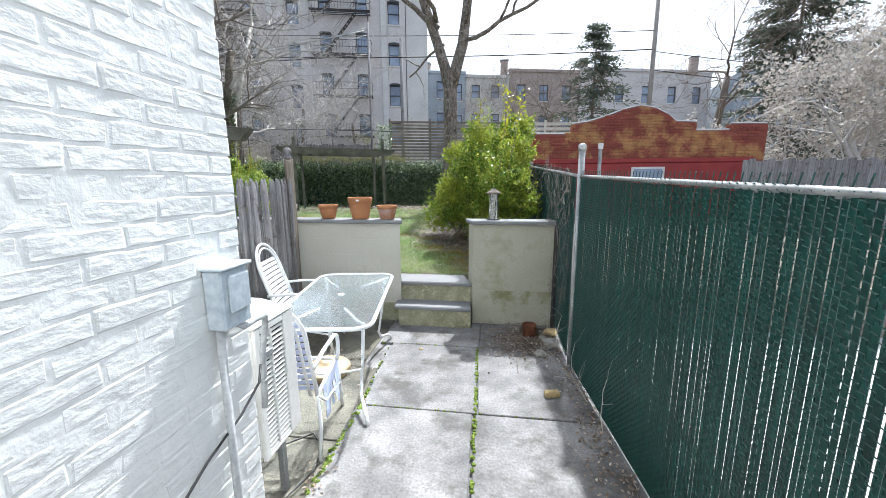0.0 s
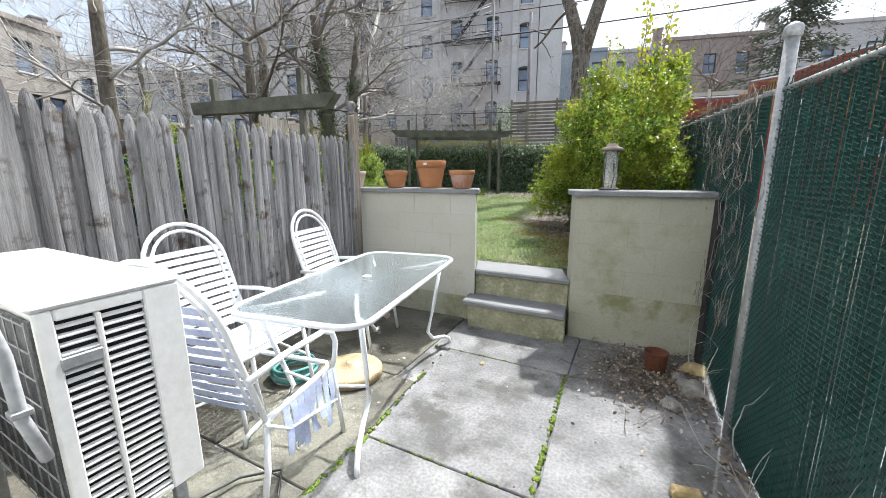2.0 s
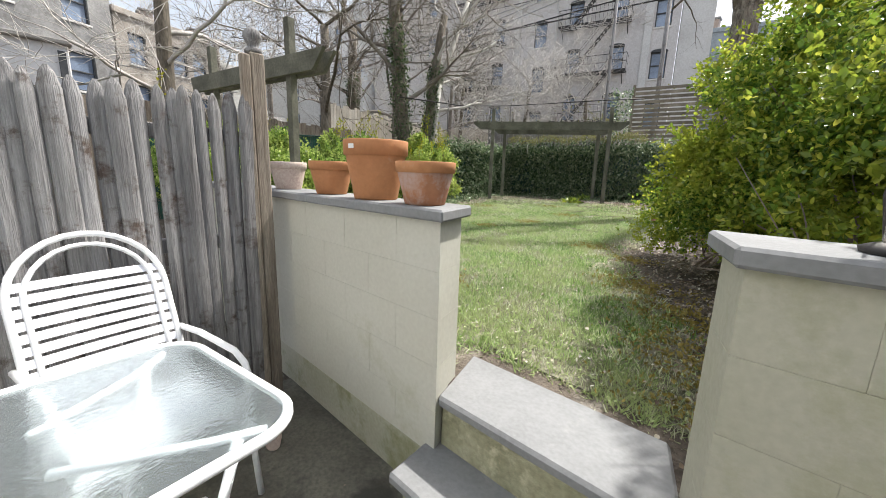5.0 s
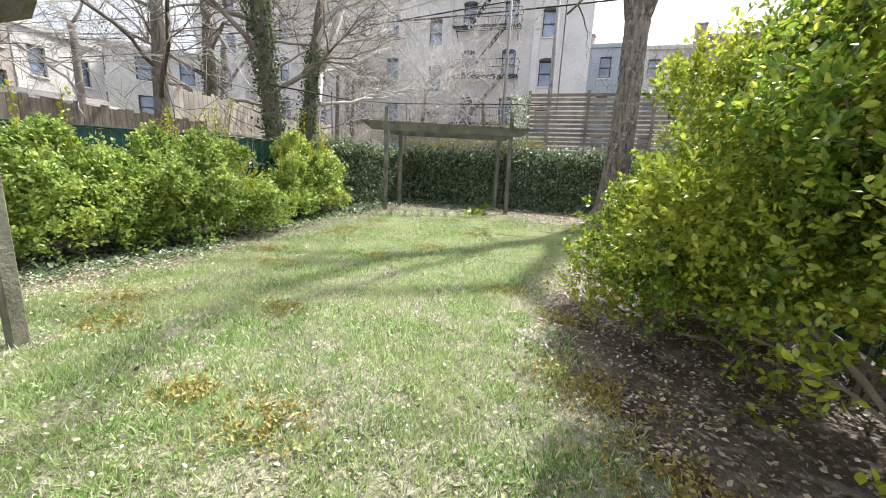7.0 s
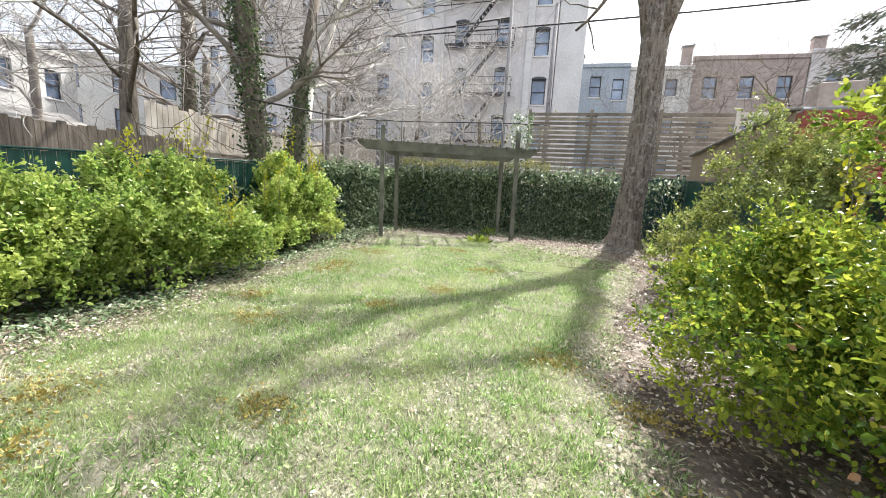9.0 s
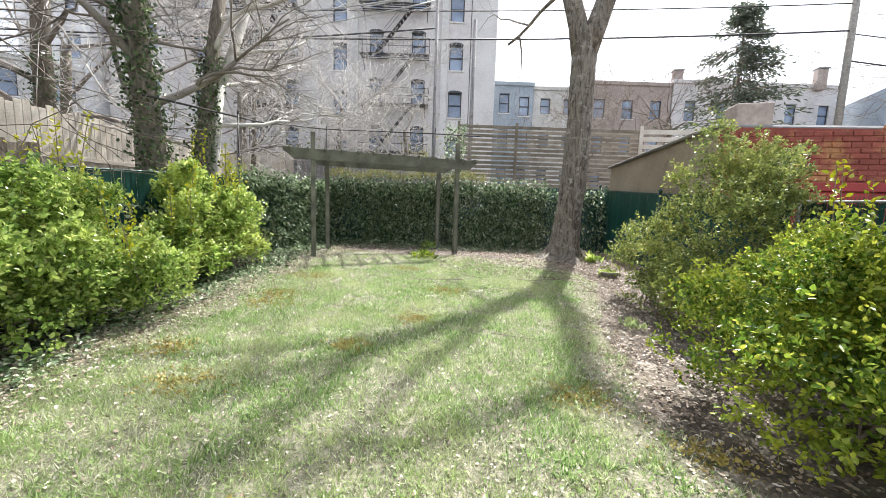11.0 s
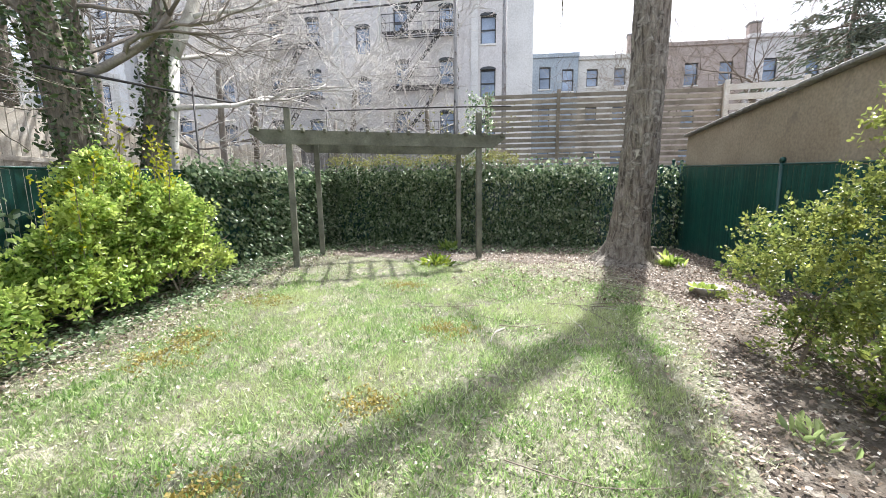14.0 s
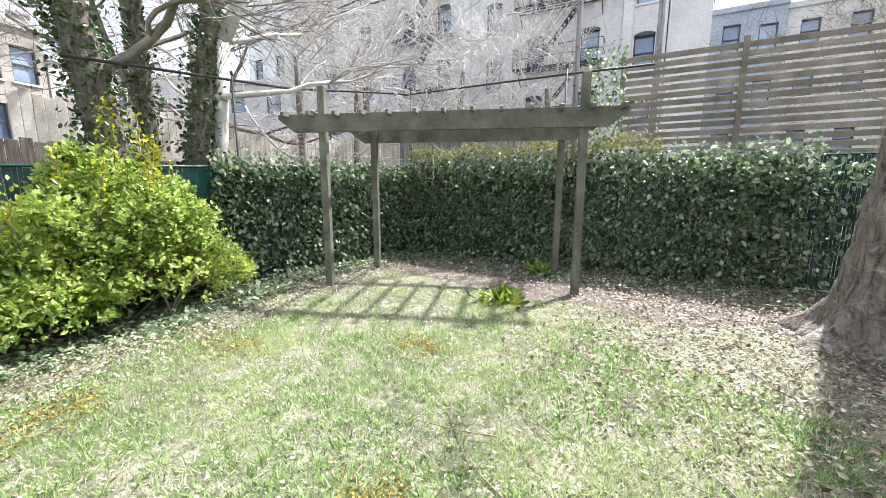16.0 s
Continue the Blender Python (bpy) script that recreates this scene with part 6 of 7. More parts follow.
stick([(-3.22, 11.07), (-2.91, 10.84), (-2.65, 10.76), (-2.46, 10.72)], 0.009, M_TWIGB, "long dark fallen stick on the lawn")
stick([(-2.1, 11.59), (-1.85, 11.36), (-1.72, 11.17), (-1.61, 10.95)], 0.012, M_LIMB, "long grey fallen stick on the lawn")
stick([(-2.32, 10.83), (-2.1, 10.83), (-1.91, 10.79), (-1.65, 10.83)], 0.008, M_LIMB, "thin grey fallen stick on the lawn")
stick([(-2.03, 11.16), (-1.95, 10.97), (-1.86, 10.8), (-1.79, 10.61)], 0.010, M_TWIG, "pale fallen stick on the lawn")
stick([(-1.85, 11.5), (-1.76, 11.47), (-1.66, 11.42), (-1.5, 11.38)], 0.007, M_TWIG, "short pale fallen stick on the lawn")
stick([(-2.56, 10.26), (-2.57, 10.36), (-2.56, 10.46), (-2.5, 10.56)], 0.011, M_TWIG, "short pale fallen stick on the lawn")
stick([(-1.7, 12.54), (-1.55, 12.62), (-1.4, 12.68), (-1.27, 12.73)], 0.009, M_TWIG, "pale fallen stick below the tree")
stick([(-1.1, 12.54), (-0.95, 12.66), (-0.8, 12.78), (-0.66, 12.88)], 0.012, M_TWIG, "pale fallen stick below the tree")
n = 2000
heap = np.stack([np.clip(0.97 + rng.normal(size=n) * 0.19, 0.3, 1.24), np.clip(3.86 + rng.normal(size=n) * 0.24, 3.0, 4.28), 0.004 + rng.random(n) * 0.03], 1)
tagged(solid("dead_leaves", scatter_mesh("dead_leaves", LEAF, LEAF_F, heap, np.stack([rng.normal(size=n), rng.normal(size=n), np.abs(rng.normal(size=n)) * 0.4], 1), rng.uniform(0.01, 0.03, n), L_DEAD), None), "dry leaves blown into the patio corner", "leaf litter", kind="stuff")
n = 500
s = rng.random(n)
edge = np.stack([1.50 - 0.20 * s - np.abs(rng.normal(size=n)) * 0.06, 0.6 + 2.8 * s, 0.004 + rng.random(n) * 0.02], 1)
tagged(solid("dead_leaves", scatter_mesh("dead_leaves", LEAF, LEAF_F, edge, np.stack([rng.normal(size=n), rng.normal(size=n), np.abs(rng.normal(size=n)) * 0.4], 1), rng.uniform(0.012, 0.035, n), L_DEAD), None), "dry leaf crumbs along the fence foot", "leaf litter", kind="stuff")
weeds = Bits()
rg = random.Random(9)
for x, y in ((1.32, 2.75), (1.3, 2.9), (1.34, 2.4), (1.3, 3.2), (1.2, 4.05), (1.24, 3.7)):
    DEEP[0] = 5
    grow(weeds, (x, y, 0), (rg.gauss(-0.2, 0.2), rg.gauss(0, 0.3), 1), 0.004, rg.uniform(0.25, 0.5), 1, rg, 0, 0.4)
tagged(solid("dry_weeds", weeds, M_TWIG), "thin dry weed stalks at the fence foot", "weed", kind="stuff")
vine = Bits()
for i in range(190):
    s = rg.random() ** 1.5
    x, y = 1.27 - 0.09 * s, 3.46 + 3.5 * s
    top = 1.78 + 0.22 * s
    p = Vector((x - 0.02, y, top - rg.random() ** 2 * 1.3))
    pts = [p]
    for k in range(5):
        pts.append(pts[-1] + Vector((rg.gauss(-0.008, 0.012), rg.gauss(0, 0.06), rg.gauss(-0.03, 0.06))))
    vine.tube(pts, 0.0018, 3)
tagged(solid("dry_vine", vine, M_LIMB), "tangled dry vine on the chain-link fence", "vine", kind="stuff")
b = Bits()
b.box((1.245, 4.10, 0), (1.275, 4.27, 1.2), 0.005)
tagged(solid("dark_board", b, M_DARK), "dark board in the slot beside the wall", "board")


# plants and bowl in the garden
def tuft(name, x, y, n, size, label, material, spread=0.15, tall=0.6):
    t = thing(name, (x, y, land(x, y)), label, "plant")
    at = np.stack([x + rng.normal(size=n) * spread * 0.5, y + rng.normal(size=n) * spread * 0.5, np.full(n, land(x, y)) + rng.random(n) * 0.08], 1)
    out = np.stack([rng.normal(size=n), rng.normal(size=n), np.abs(rng.normal(size=n)) * tall + 0.3], 1)
    tagged(part("leaves", scatter_mesh("leaves", LEAF * np.array([0.5, 1, 1]), LEAF_F, at, out, rng.uniform(0.6, 1.2, n) * size, material), None, t), kind="stuff")
    return t


tuft("lily_clump", -4.1, 13.0, 80, 0.17, "low clump of arching green leaves under the pergola", L_BUSH, 0.22)
tuft("lily_clump", -4.45, 14.6, 60, 0.2, "bright clump of fresh leaves under the pergola", L_BUSHL, 0.16)
tuft("bulb_clump", -0.55, 13.9, 30, 0.24, "fresh green bulb shoots beside the tree", L_BUSHL, 0.12, 1.6)
tuft("bulb_clump", -0.75, 9.6, 46, 0.09, "fresh green bulb shoots at the lawn edge", L_GRASS, 0.12, 1.6)
bowl = thing("planter_bowl", (-0.55, 12.2, 0.7), "shallow grey stone planter bowl with fresh leaves", "planter")
part("bowl", Bits().lathe([(0.08, 0), (0.13, 0.02), (0.18, 0.10), (0.19, 0.12), (0.165, 0.12), (0.13, 0.07), (0.01, 0.07)], 24, pose(-0.55, 12.2, land(-0.55, 12.2) - 0.01)), M_GREYSTONE, bowl, smooth=True)
at = np.stack([-0.55 + rng.normal(size=60) * 0.07, 12.2 + rng.normal(size=60) * 0.07, np.full(60, 0.77)], 1)
tagged(part("leaves", scatter_mesh("leaves", LEAF, LEAF_F, at, rng.normal(size=(60, 3)) + np.array([0, 0, 1.0]), 0.08, L_BUSHL), None, bowl), kind="stuff")
# ---- slatted fences and garages behind ----
YA = 14.0
yu, yn = Vector((math.cos(radians(YA)), math.sin(radians(YA)))), Vector((-math.sin(radians(YA)), math.cos(radians(YA))))
sf = thing("slat_fence", (-4.4, 17.75, 2.5), "tall horizontal slat fence of weathered tan boards", "fence")
for i in range(14):
    b = Bits()
    z = 2.55 + 0.143 * i
    b.box((0, 0, z), (6.1, 0.02, z + 0.098), 0.003)
    b.v = [(p[0], p[1] + 0.01 * noise.noise((p[0], i, 0)), p[2] + 0.012 * noise.noise((p[0] * 0.7, i * 3.1, 1))) for p in b.v]
    b.v = [tuple(pose(-4.4, 17.72, 0, 0, 0, YA) @ Vector(p)) for p in b.v]
    part("slat", b, M_WOODT, sf)
for s in (0.0, 1.9, 3.9, 6.0):
    b = Bits()
    b.box((s - 0.045, -0.045, 0.5), (s + 0.045, -0.003, 4.6), 0.005, pose(-4.4, 17.72, 0, 0, 0, YA))
    part("post", b, M_WOODT, sf)
nf = thing("slat_fence", (1.5, 17.6, 3), "pale new horizontal slat screen above the garage", "fence")
for i in range(5):
    z = 3.35 + 0.225 * i
    b = Bits()
    b.box((0, 0, z), (3.2, 0.022, z + 0.135), 0.003, pose(1.25, 18.4, 0, 0, 0, 8))
    part("slat", b, M_WOODN, nf)
for s in (0.0, 1.6, 3.15):
    b = Bits()
    b.box((s - 0.05, -0.06, 2.0), (s + 0.05, -0.003, 4.48), 0.005, pose(1.25, 18.4, 0, 0, 0, 8))
    part("post", b, M_WOODN, nf)

gar = thing("garage", (3.0, 14.0, 0.5), "old garage with tan side wall and red painted brick front", "garage")
b = Bits()
b.add([(0.75, 11.9, 0.3), (0.12, 16.5, 0.3), (0.12, 16.5, 2.98), (0.75, 11.9, 3.12), (1.0, 11.9, 0.3), (0.42, 16.5, 0.3), (0.42, 16.5, 2.98), (1.0, 11.9, 3.12)], [(0, 3, 2, 1), (4, 5, 6, 7), (3, 7, 6, 2), (0, 4, 7, 3), (1, 2, 6, 5), (0, 1, 5, 4)])
part("side_wall", b, M_TAN, gar, "tan rendered side wall")
rg = random.Random(6)
for i in range(24):
    f0 = i / 24
    p = Vector((0.75, 11.9, 3.12)).lerp(Vector((0.12, 16.5, 2.98)), f0)
    b = Bits()
    b.box((-0.09, 0, 0), (0.36, 0.185, 0.05), 0.012, pose(p.x, p.y, p.z + rg.uniform(-0.006, 0.012), rg.uniform(-2, 2), rg.uniform(-3, 3), 7.8))
    part("coping_tile", b, M_ROOF, gar)
b = Bits()
b.add([(1.0, 11.95, 2.9), (8.0, 11.95, 2.75), (8.0, 16.5, 2.6), (0.4, 16.5, 2.8), (1.0, 11.95, 2.98), (8.0, 11.95, 2.82), (8.0, 16.5, 2.68), (0.4, 16.5, 2.88)], [(3, 2, 1, 0), (4, 5, 6, 7), (0, 1, 5, 4), (1, 2, 6, 5), (2, 3, 7, 6), (3, 0, 4, 7)])
part("roof", b, M_ROOF, gar, "flat grey roof")
outline = [(0.75, 0.2), (7.9, 0.2), (7.9, 3.2), (6.98, 3.22), (6.98, 3.05), (6.1, 3.05), (6.1, 3.28), (5.55, 3.32), (5.35, 3.5), (5.0, 3.68), (4.6, 3.76), (4.2, 3.68), (3.7, 3.5), (3.2, 3.36), (2.75, 3.3), (2.75, 3.02), (0.75, 3.08)]
b = Bits()
b.prism(outline, 0.25, pose(0, 11.65, 0))
front = part("front_wall", b, M_REDBRICK, gar, "red painted brick front with flaking ochre patches")


def inside(x, z):
    hit = False
    for (xa, za), (xb, zb) in zip(outline, outline[1:] + outline[:1]):
        if (za > z) != (zb > z) and x < (xb - xa) * (z - za) / (zb - za) + xa:
            hit = not hit
    return hit


bk = Bits()
bk.box((-0.105, -0.014, -0.031), (0.105, 0.02, 0.031), 0.006)
bk = shared("red_brick", bk, M_REDBRICK)
cnt = 0
rest = Bits()
rg = random.Random(14)
for row in range(26):
    z = 1.85 + 0.075 * row
    for col in range(34):
        x = 0.9 + 0.22 * col + (0.11 if row % 2 else 0)
        if inside(x - 0.11, z - 0.035) and inside(x + 0.11, z + 0.035) and z > 2.3:
            m = pose(x, 11.65 + rg.uniform(-0.004, 0.004), z, 0, 0, rg.uniform(-0.6, 0.6))
            if cnt < 290:
                piece("brick", bk, m, front)
                cnt += 1
            else:
                rest.box((-0.105, -0.014, -0.031), (0.105, 0.02, 0.031), 0.006, m)
if rest.v:
    tagged(part("bricks", rest, M_REDBRICK, gar), kind="stuff")
b = Bits()
for (xa, za), (xb, zb) in zip(outline[2:], outline[3:]):
    if abs(xa - xb) > 0.05:
        b.tube([(xa, 11.72, za + 0.01), (xb, 11.72, zb + 0.01)], 0.045, 6)
part("coping", b, M_CAP, gar, "pale worn coping along the stepped parapet")
part("lintel", Bits().box((0.9, 11.58, 2.2), (7.6, 11.645, 2.32), 0.01), M_REDPAINT, gar, "red painted lintel")
dr = part("door", Bits().box((1.1, 11.6, 0.4), (7.4, 11.64, 2.19), 0.01), M_REDPAINT, gar, "red garage door")
fr = part("window", Bits().box((4.45, 11.57, 1.7), (5.35, 11.6, 2.08), 0.008), M_PIER, gar, "small window with pale frame")
part("pane", Bits().box((4.52, 11.56, 1.76), (5.28, 11.575, 2.02), 0.002), M_PANE, fr)
for (x, y) in ((0.92, 12.0),):
    b = Bits()
    b.box((x - 0.05, y - 0.3, 2.9), (x + 0.4, y + 0.15, 3.42), 0.01)
    part("corner_pier", b, M_BROWNH, gar, "brown brick corner pier")
post = thing("post", (3.0, 9.2, 0.3), "white-capped pipe post beyond the fence", "post")
part("pipe", Bits().tube([(2.9, 9.0, 0.2), (2.9, 9.0, 2.42)], 0.04, 10), M_GALV, post)
part("cap", Bits().tube([(2.9, 9.0, 2.40), (2.9, 9.0, 2.52)], 0.055, 10), M_WHITE, post)
rf = thing("wooden_fence", (8, 9, 0.2), "weathered board fence beyond the side yard", "fence")
for i in range(70):
    b = Bits()
    b.box((0, 0, 0), (0.13, 0.02, 2.15 + 0.03 * math.sin(i * 2.1)), 0.004, pose(6.2 + 0.135 * i, 9.6, 0, 0, 0, 0))
    part("board", b, M_WOODG, rf)


# ---- far buildings ----
def windowed(name, origin, ang, width, z0, z1, deep, label, wall, columns, rows, sill=M_PIER, size=(0.85, 1.5), roof=True, cornice=None, head=True):
    """A house block with set-in windows on its front; columns are (offset, drop), rows are heights of the window heads."""
    t = thing(name, (origin[0], origin[1], 0), label, "building")
    m = pose(origin[0], origin[1], 0, 0, 0, ang)
    b = Bits()
    x = 0.0
    for c, d in sorted(columns) + [(None, 0)]:
        x1 = width if c is None else c - size[0] / 2
        if x1 > x + 1e-4:
            b.box((x, 0, z0), (x1, 0.25, z1), 0.002, m)
        if c is None:
            break
        zz = z0
        for h in sorted(rows):
            lo, hi = h - d - size[1], h - d
            if lo > zz and hi < z1:
                b.box((c - size[0] / 2, 0, zz), (c + size[0] / 2, 0.25, lo), 0.002, m)
                zz = hi
        b.box((c - size[0] / 2, 0, zz), (c + size[0] / 2, 0.25, z1), 0.002, m)
        x = c + size[0] / 2
    part("front_wall", b, wall, t)
    part("body", Bits().box((0.02, 0.26, z0), (width - 0.02, deep, z1 - 0.05), 0.01, m), wall, t)
    if roof:
        part("parapet", Bits().box((-0.06, -0.12, z1), (width + 0.06, 0.3, z1 + 0.3), 0.03, m), cornice or wall, t)
    for c, d in columns:
        for h in rows:
            lo, hi = h - d - size[1], h - d
            if lo <= z0 or hi >= z1:
                continue
            w = size[0] / 2
            f = Bits()
            for q in (((c - w, 0.10, lo), (c - w + 0.06, 0.16, hi)), ((c + w - 0.06, 0.10, lo), (c + w, 0.16, hi)), ((c - w + 0.06, 0.10, hi - 0.07), (c + w - 0.06, 0.16, hi)), ((c - w + 0.06, 0.10, lo), (c + w - 0.06, 0.16, lo + 0.06)), ((c - w + 0.06, 0.10, (lo + hi) / 2 - 0.03), (c + w - 0.06, 0.16, (lo + hi) / 2 + 0.03))):
                f.box(*q, 0.004, m)
            win = part("window", f, M_FRAME, t)
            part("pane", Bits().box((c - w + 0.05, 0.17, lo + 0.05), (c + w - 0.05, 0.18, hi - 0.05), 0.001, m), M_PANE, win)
            part("sill", Bits().box((c - w - 0.06, -0.06, lo - 0.1), (c + w + 0.06, 0.08, lo - 0.005), 0.01, m), sill, win)
            if head:
                pts = [(c + (w + 0.04) * math.cos(a), hi - 0.02 + 0.16 * math.sin(a)) for a in np.linspace(math.pi, 0, 7)]
                hb = Bits()
                hb.prism(pts, 0.08, m @ pose(0, -0.045, 0))
                part("window_head", hb, M_FRAME, win, "dark arched window head")
    return t


BA = 14.5
bo = Vector((-7.53, 29.08)) - Vector((math.cos(radians(BA)), math.sin(radians(BA)))) * 21.0
B_ROWS = [9.5 - 2.85 * 2, 9.5 - 2.85, 9.5, 9.5 + 2.85, 9.5 + 2.85 * 2, 9.5 + 2.85 * 3]
cols = [(21.0 + c, d) for c, d in ((0.45, 0.6), (-1.9, 0), (-4.5, 0), (-6.75, 0.85), (-9.75, 0.3), (-12.1, 0.3), (-15.3, 0.5), (-18.3, 0))]
apt = windowed("apartment_building", bo, BA, 22.3, 0.3, 20.6, 9, "six-storey grey stucco apartment building with iron fire escapes", M_BLDG, cols, B_ROWS, M_PIER)
bm_ = pose(bo.x, bo.y, 0, 0, 0, BA)
for c, w in ((21.0 - 0.3, 0.42), (21.0 - 8.3, 0.35)):
    part("pier", Bits().box((c - w / 2, -0.14, 0.3), (c + w / 2, -0.003, 20.6), 0.02, bm_), M_PIER, apt, "pale vertical pier")
part("drain_pipe", Bits().tube([bm_ @ Vector((21.0 - 5.7, -0.1, 1)), bm_ @ Vector((21.0 - 5.7, -0.1, 20))], 0.06, 8), M_PIER, apt)


def fire_escape(cx0, cx1, rows, drop):
    for k, h in enumerate(rows):
        z = h - drop - 1.62
        bal = Bits()
        for y in (-0.08, -0.35, -0.62, -0.9):
            bal.box((cx0, y - 0.03, z), (cx1, y + 0.03, z + 0.05), 0.004, bm_)
        bal.box((cx0, -0.93, z - 0.05), (cx1, -0.88, z + 0.06), 0.004, bm_)
        fe = part("fire_escape", bal, M_IRON, apt, "black iron fire-escape balcony")
        rl = Bits()
        for zz in (0.5, 0.95):
            rl.tube([bm_ @ Vector(p) for p in ((cx0, 0, z + zz), (cx0, -0.9, z + zz), (cx1, -0.9, z + zz), (cx1, 0, z + zz))], 0.022, 5)
        nb = int((cx1 - cx0) / 0.22)
        for i in range(nb + 1):
            x = cx0 + (cx1 - cx0) * i / nb
            rl.tube([bm_ @ Vector((x, -0.9, z)), bm_ @ Vector((x, -0.9, z + 0.95))], 0.012, 4)
        part("railing", rl, M_IRON, fe)
        for x in (cx0 + 0.2, cx1 - 0.2):
            part("bracket", Bits().tube([bm_ @ Vector((x, -0.85, z)), bm_ @ Vector((x, -0.02, z - 0.6))], 0.025, 5), M_IRON, fe)
        if k:
            st = Bits()
            a, c = Vector((cx0 + 0.9, -0.6, z - 2.85)), Vector((cx1 - 1.0, -0.6, z))
            for dy in (-0.22, 0.22):
                st.tube([bm_ @ (a + Vector((0, dy, 0))), bm_ @ (c + Vector((0, dy, 0)))], 0.035, 5)
                st.tube([bm_ @ (a + Vector((0, dy, 0.75))), bm_ @ (c + Vector((0, dy, 0.75)))], 0.016, 4)
            for i in range(1, 13):
                p = a.lerp(c, i / 13)
                st.box((p.x - 0.09, p.y - 0.22, p.z - 0.015), (p.x + 0.09, p.y + 0.22, p.z + 0.015), 0.003, bm_)
            part("stair", st, M_IRON, fe, "steep iron stair")


fire_escape(21.0 - 5.4, 21.0 - 1.2, B_ROWS[1:], 0)
fire_escape(21.0 - 12.9, 21.0 - 9.1, B_ROWS[1:], 0.3)

windowed("townhouse", (-5.9, 36.2), 14, 3.6, 0.3, 11.5, 9, "pale blue-grey townhouse with projecting bay", M_BLUE, [(1.3, 0), (2.9, 0.2)], [5.2, 8.1, 10.9], size=(0.8, 1.5), head=False)
windowed("townhouse", (-2.4, 37.3), 14, 4.2, 0.3, 11.3, 9, "cream townhouse with small windows", M_CREAMH, [(1.0, 0), (2.9, 0)], [5.2, 8.1, 10.7], size=(0.8, 1.2), head=False)
windowed("townhouse", (1.7, 38.6), 14, 7.0, 0.3, 12.0, 9, "brown brick townhouse row", M_BROWNH, [(1.2, 0), (3.5, 0), (5.8, 0)], [5.0, 8.0, 10.9], size=(0.9, 1.5), head=False)
windowed("townhouse", (8.6, 40.3), 14, 14.0, 0.3, 12.3, 9, "grey townhouse row with flat roofs", M_BLDG, [(1.5, 0), (4.2, 0), (7.0, 0), (9.8, 0), (12.5, 0)], [5.0, 8.0, 11.0], size=(0.9, 1.6), head=False)
windowed("townhouse", (22.5, 40.0), -10, 16.0, 0.3, 11.5, 9, "grey-blue townhouse row behind conifers", M_BLUE, [(1.5, 0), (4.5, 0), (7.5, 0), (10.5, 0), (13.5, 0)], [5.0, 8.0, 10.8], size=(0.9, 1.6), head=False)
windowed("townhouse", (-22.0, -0.9), 114, 7.9, 0.3, 10.6, 8, "soot-grey stuccoed rowhouse with dark windows", M_GREYH, [(1.4, 0), (3.9, 0), (6.5, 0)], [3.4, 6.4, 9.4], size=(1.0, 1.7), head=False)
windowed("townhouse", (-25.3, 6.4), 114, 5.1, 0.3, 8.7, 8, "weathered tan brick rowhouse with dark windows", M_TANH, [(1.0, 0), (3.2, 0), (4.4, 0)], [3.2, 5.5, 8.0], size=(0.85, 1.5), head=False)
windowed("townhouse", (-34.0, 15.0), 55, 10.0, 0.3, 9.0, 9, "cream townhouse in a distant row", M_CREAMH, [(1.5, 0), (4.0, 0), (6.5, 0), (8.8, 0)], [3.4, 6.1, 8.6], size=(0.9, 1.5), head=False)
windowed("townhouse", (-27.45, 11.15), 114, 4.4, 0.3, 7.7, 8, "cream rowhouse with small windows", M_CREAMH, [(1.0, 0), (3.2, 0)], [4.2, 7.0], size=(0.8, 1.4), head=False)
windowed("tower_house", (-32.0, 22.0), 14.5, 4.2, 0.3, 14.6, 8, "tall pale stuccoed house beside the apartment building", M_WHITEH, [(1.0, 0), (3.2, 0)], [5.2, 8.2, 11.2, 13.8], size=(0.85, 1.4), head=False)
ext = thing("lean_to", (-19.2, 2.3, 0.3), "white painted lean-to with a dark door frame beside the rowhouse", "shed")
part("body", Bits().box((-20.2, -0.6, 0.2), (-18.6, 4.3, 5.3), 0.03), M_WHITEH, ext)
part("roof", Bits().box((-20.3, -0.7, 5.3), (-18.4, 4.4, 5.45), 0.03), M_ROOF, ext, "flat grey felt roof")
part("door_frame", Bits().box((-18.6, 4.02, 0.3), (-18.52, 4.22, 5.1), 0.01), M_FRAME, ext, "dark upright door frame")
for x, y, z, h in ((-6.0, 36.6, 11.5, 0.9), (1.2, 39.2, 11.6, 1.5), (9.0, 41.0, 12.3, 1.1), (20.0, 43.0, 12.5, 1.2), (-27.0, 8.0, 8.7, 0.8), (-28.2, 10.5, 8.7, 0.8)):
    ch = thing("chimney", (x, y, z), "brick chimney on a flat roof", "chimney")
    part("shaft", Bits().box((x - 0.35, y - 0.3, z - 0.4), (x + 0.35, y + 0.3, z + h), 0.03), M_BROWNH, ch)
    part("cap", Bits().box((x - 0.42, y - 0.37, z + h), (x + 0.42, y + 0.37, z + h + 0.12), 0.03), M_CAP, ch)
b = Bits()
b.box((0, 0, 0), (1.6, 6, 20.0), 0.02, pose(-6.25, 29.5, 0.3, 0, 0, BA))
tagged(solid("light_well_wall", b, M_PIER), "pale side wall beside the apartment building", "wall")

pave2 = Bits()
pave2.box((1.9, -3.0, -0.04), (7.5, 9.3, 0.004), 0.004)
tagged(solid("pavement_side", pave2, mat("pale_concrete", (0.36, 0.355, 0.34), (0.5, 0.49, 0.47), 1.5, 0.85, 0.3, 60)), "pale concrete yard beyond the slatted fence", "pavement", kind="structure")

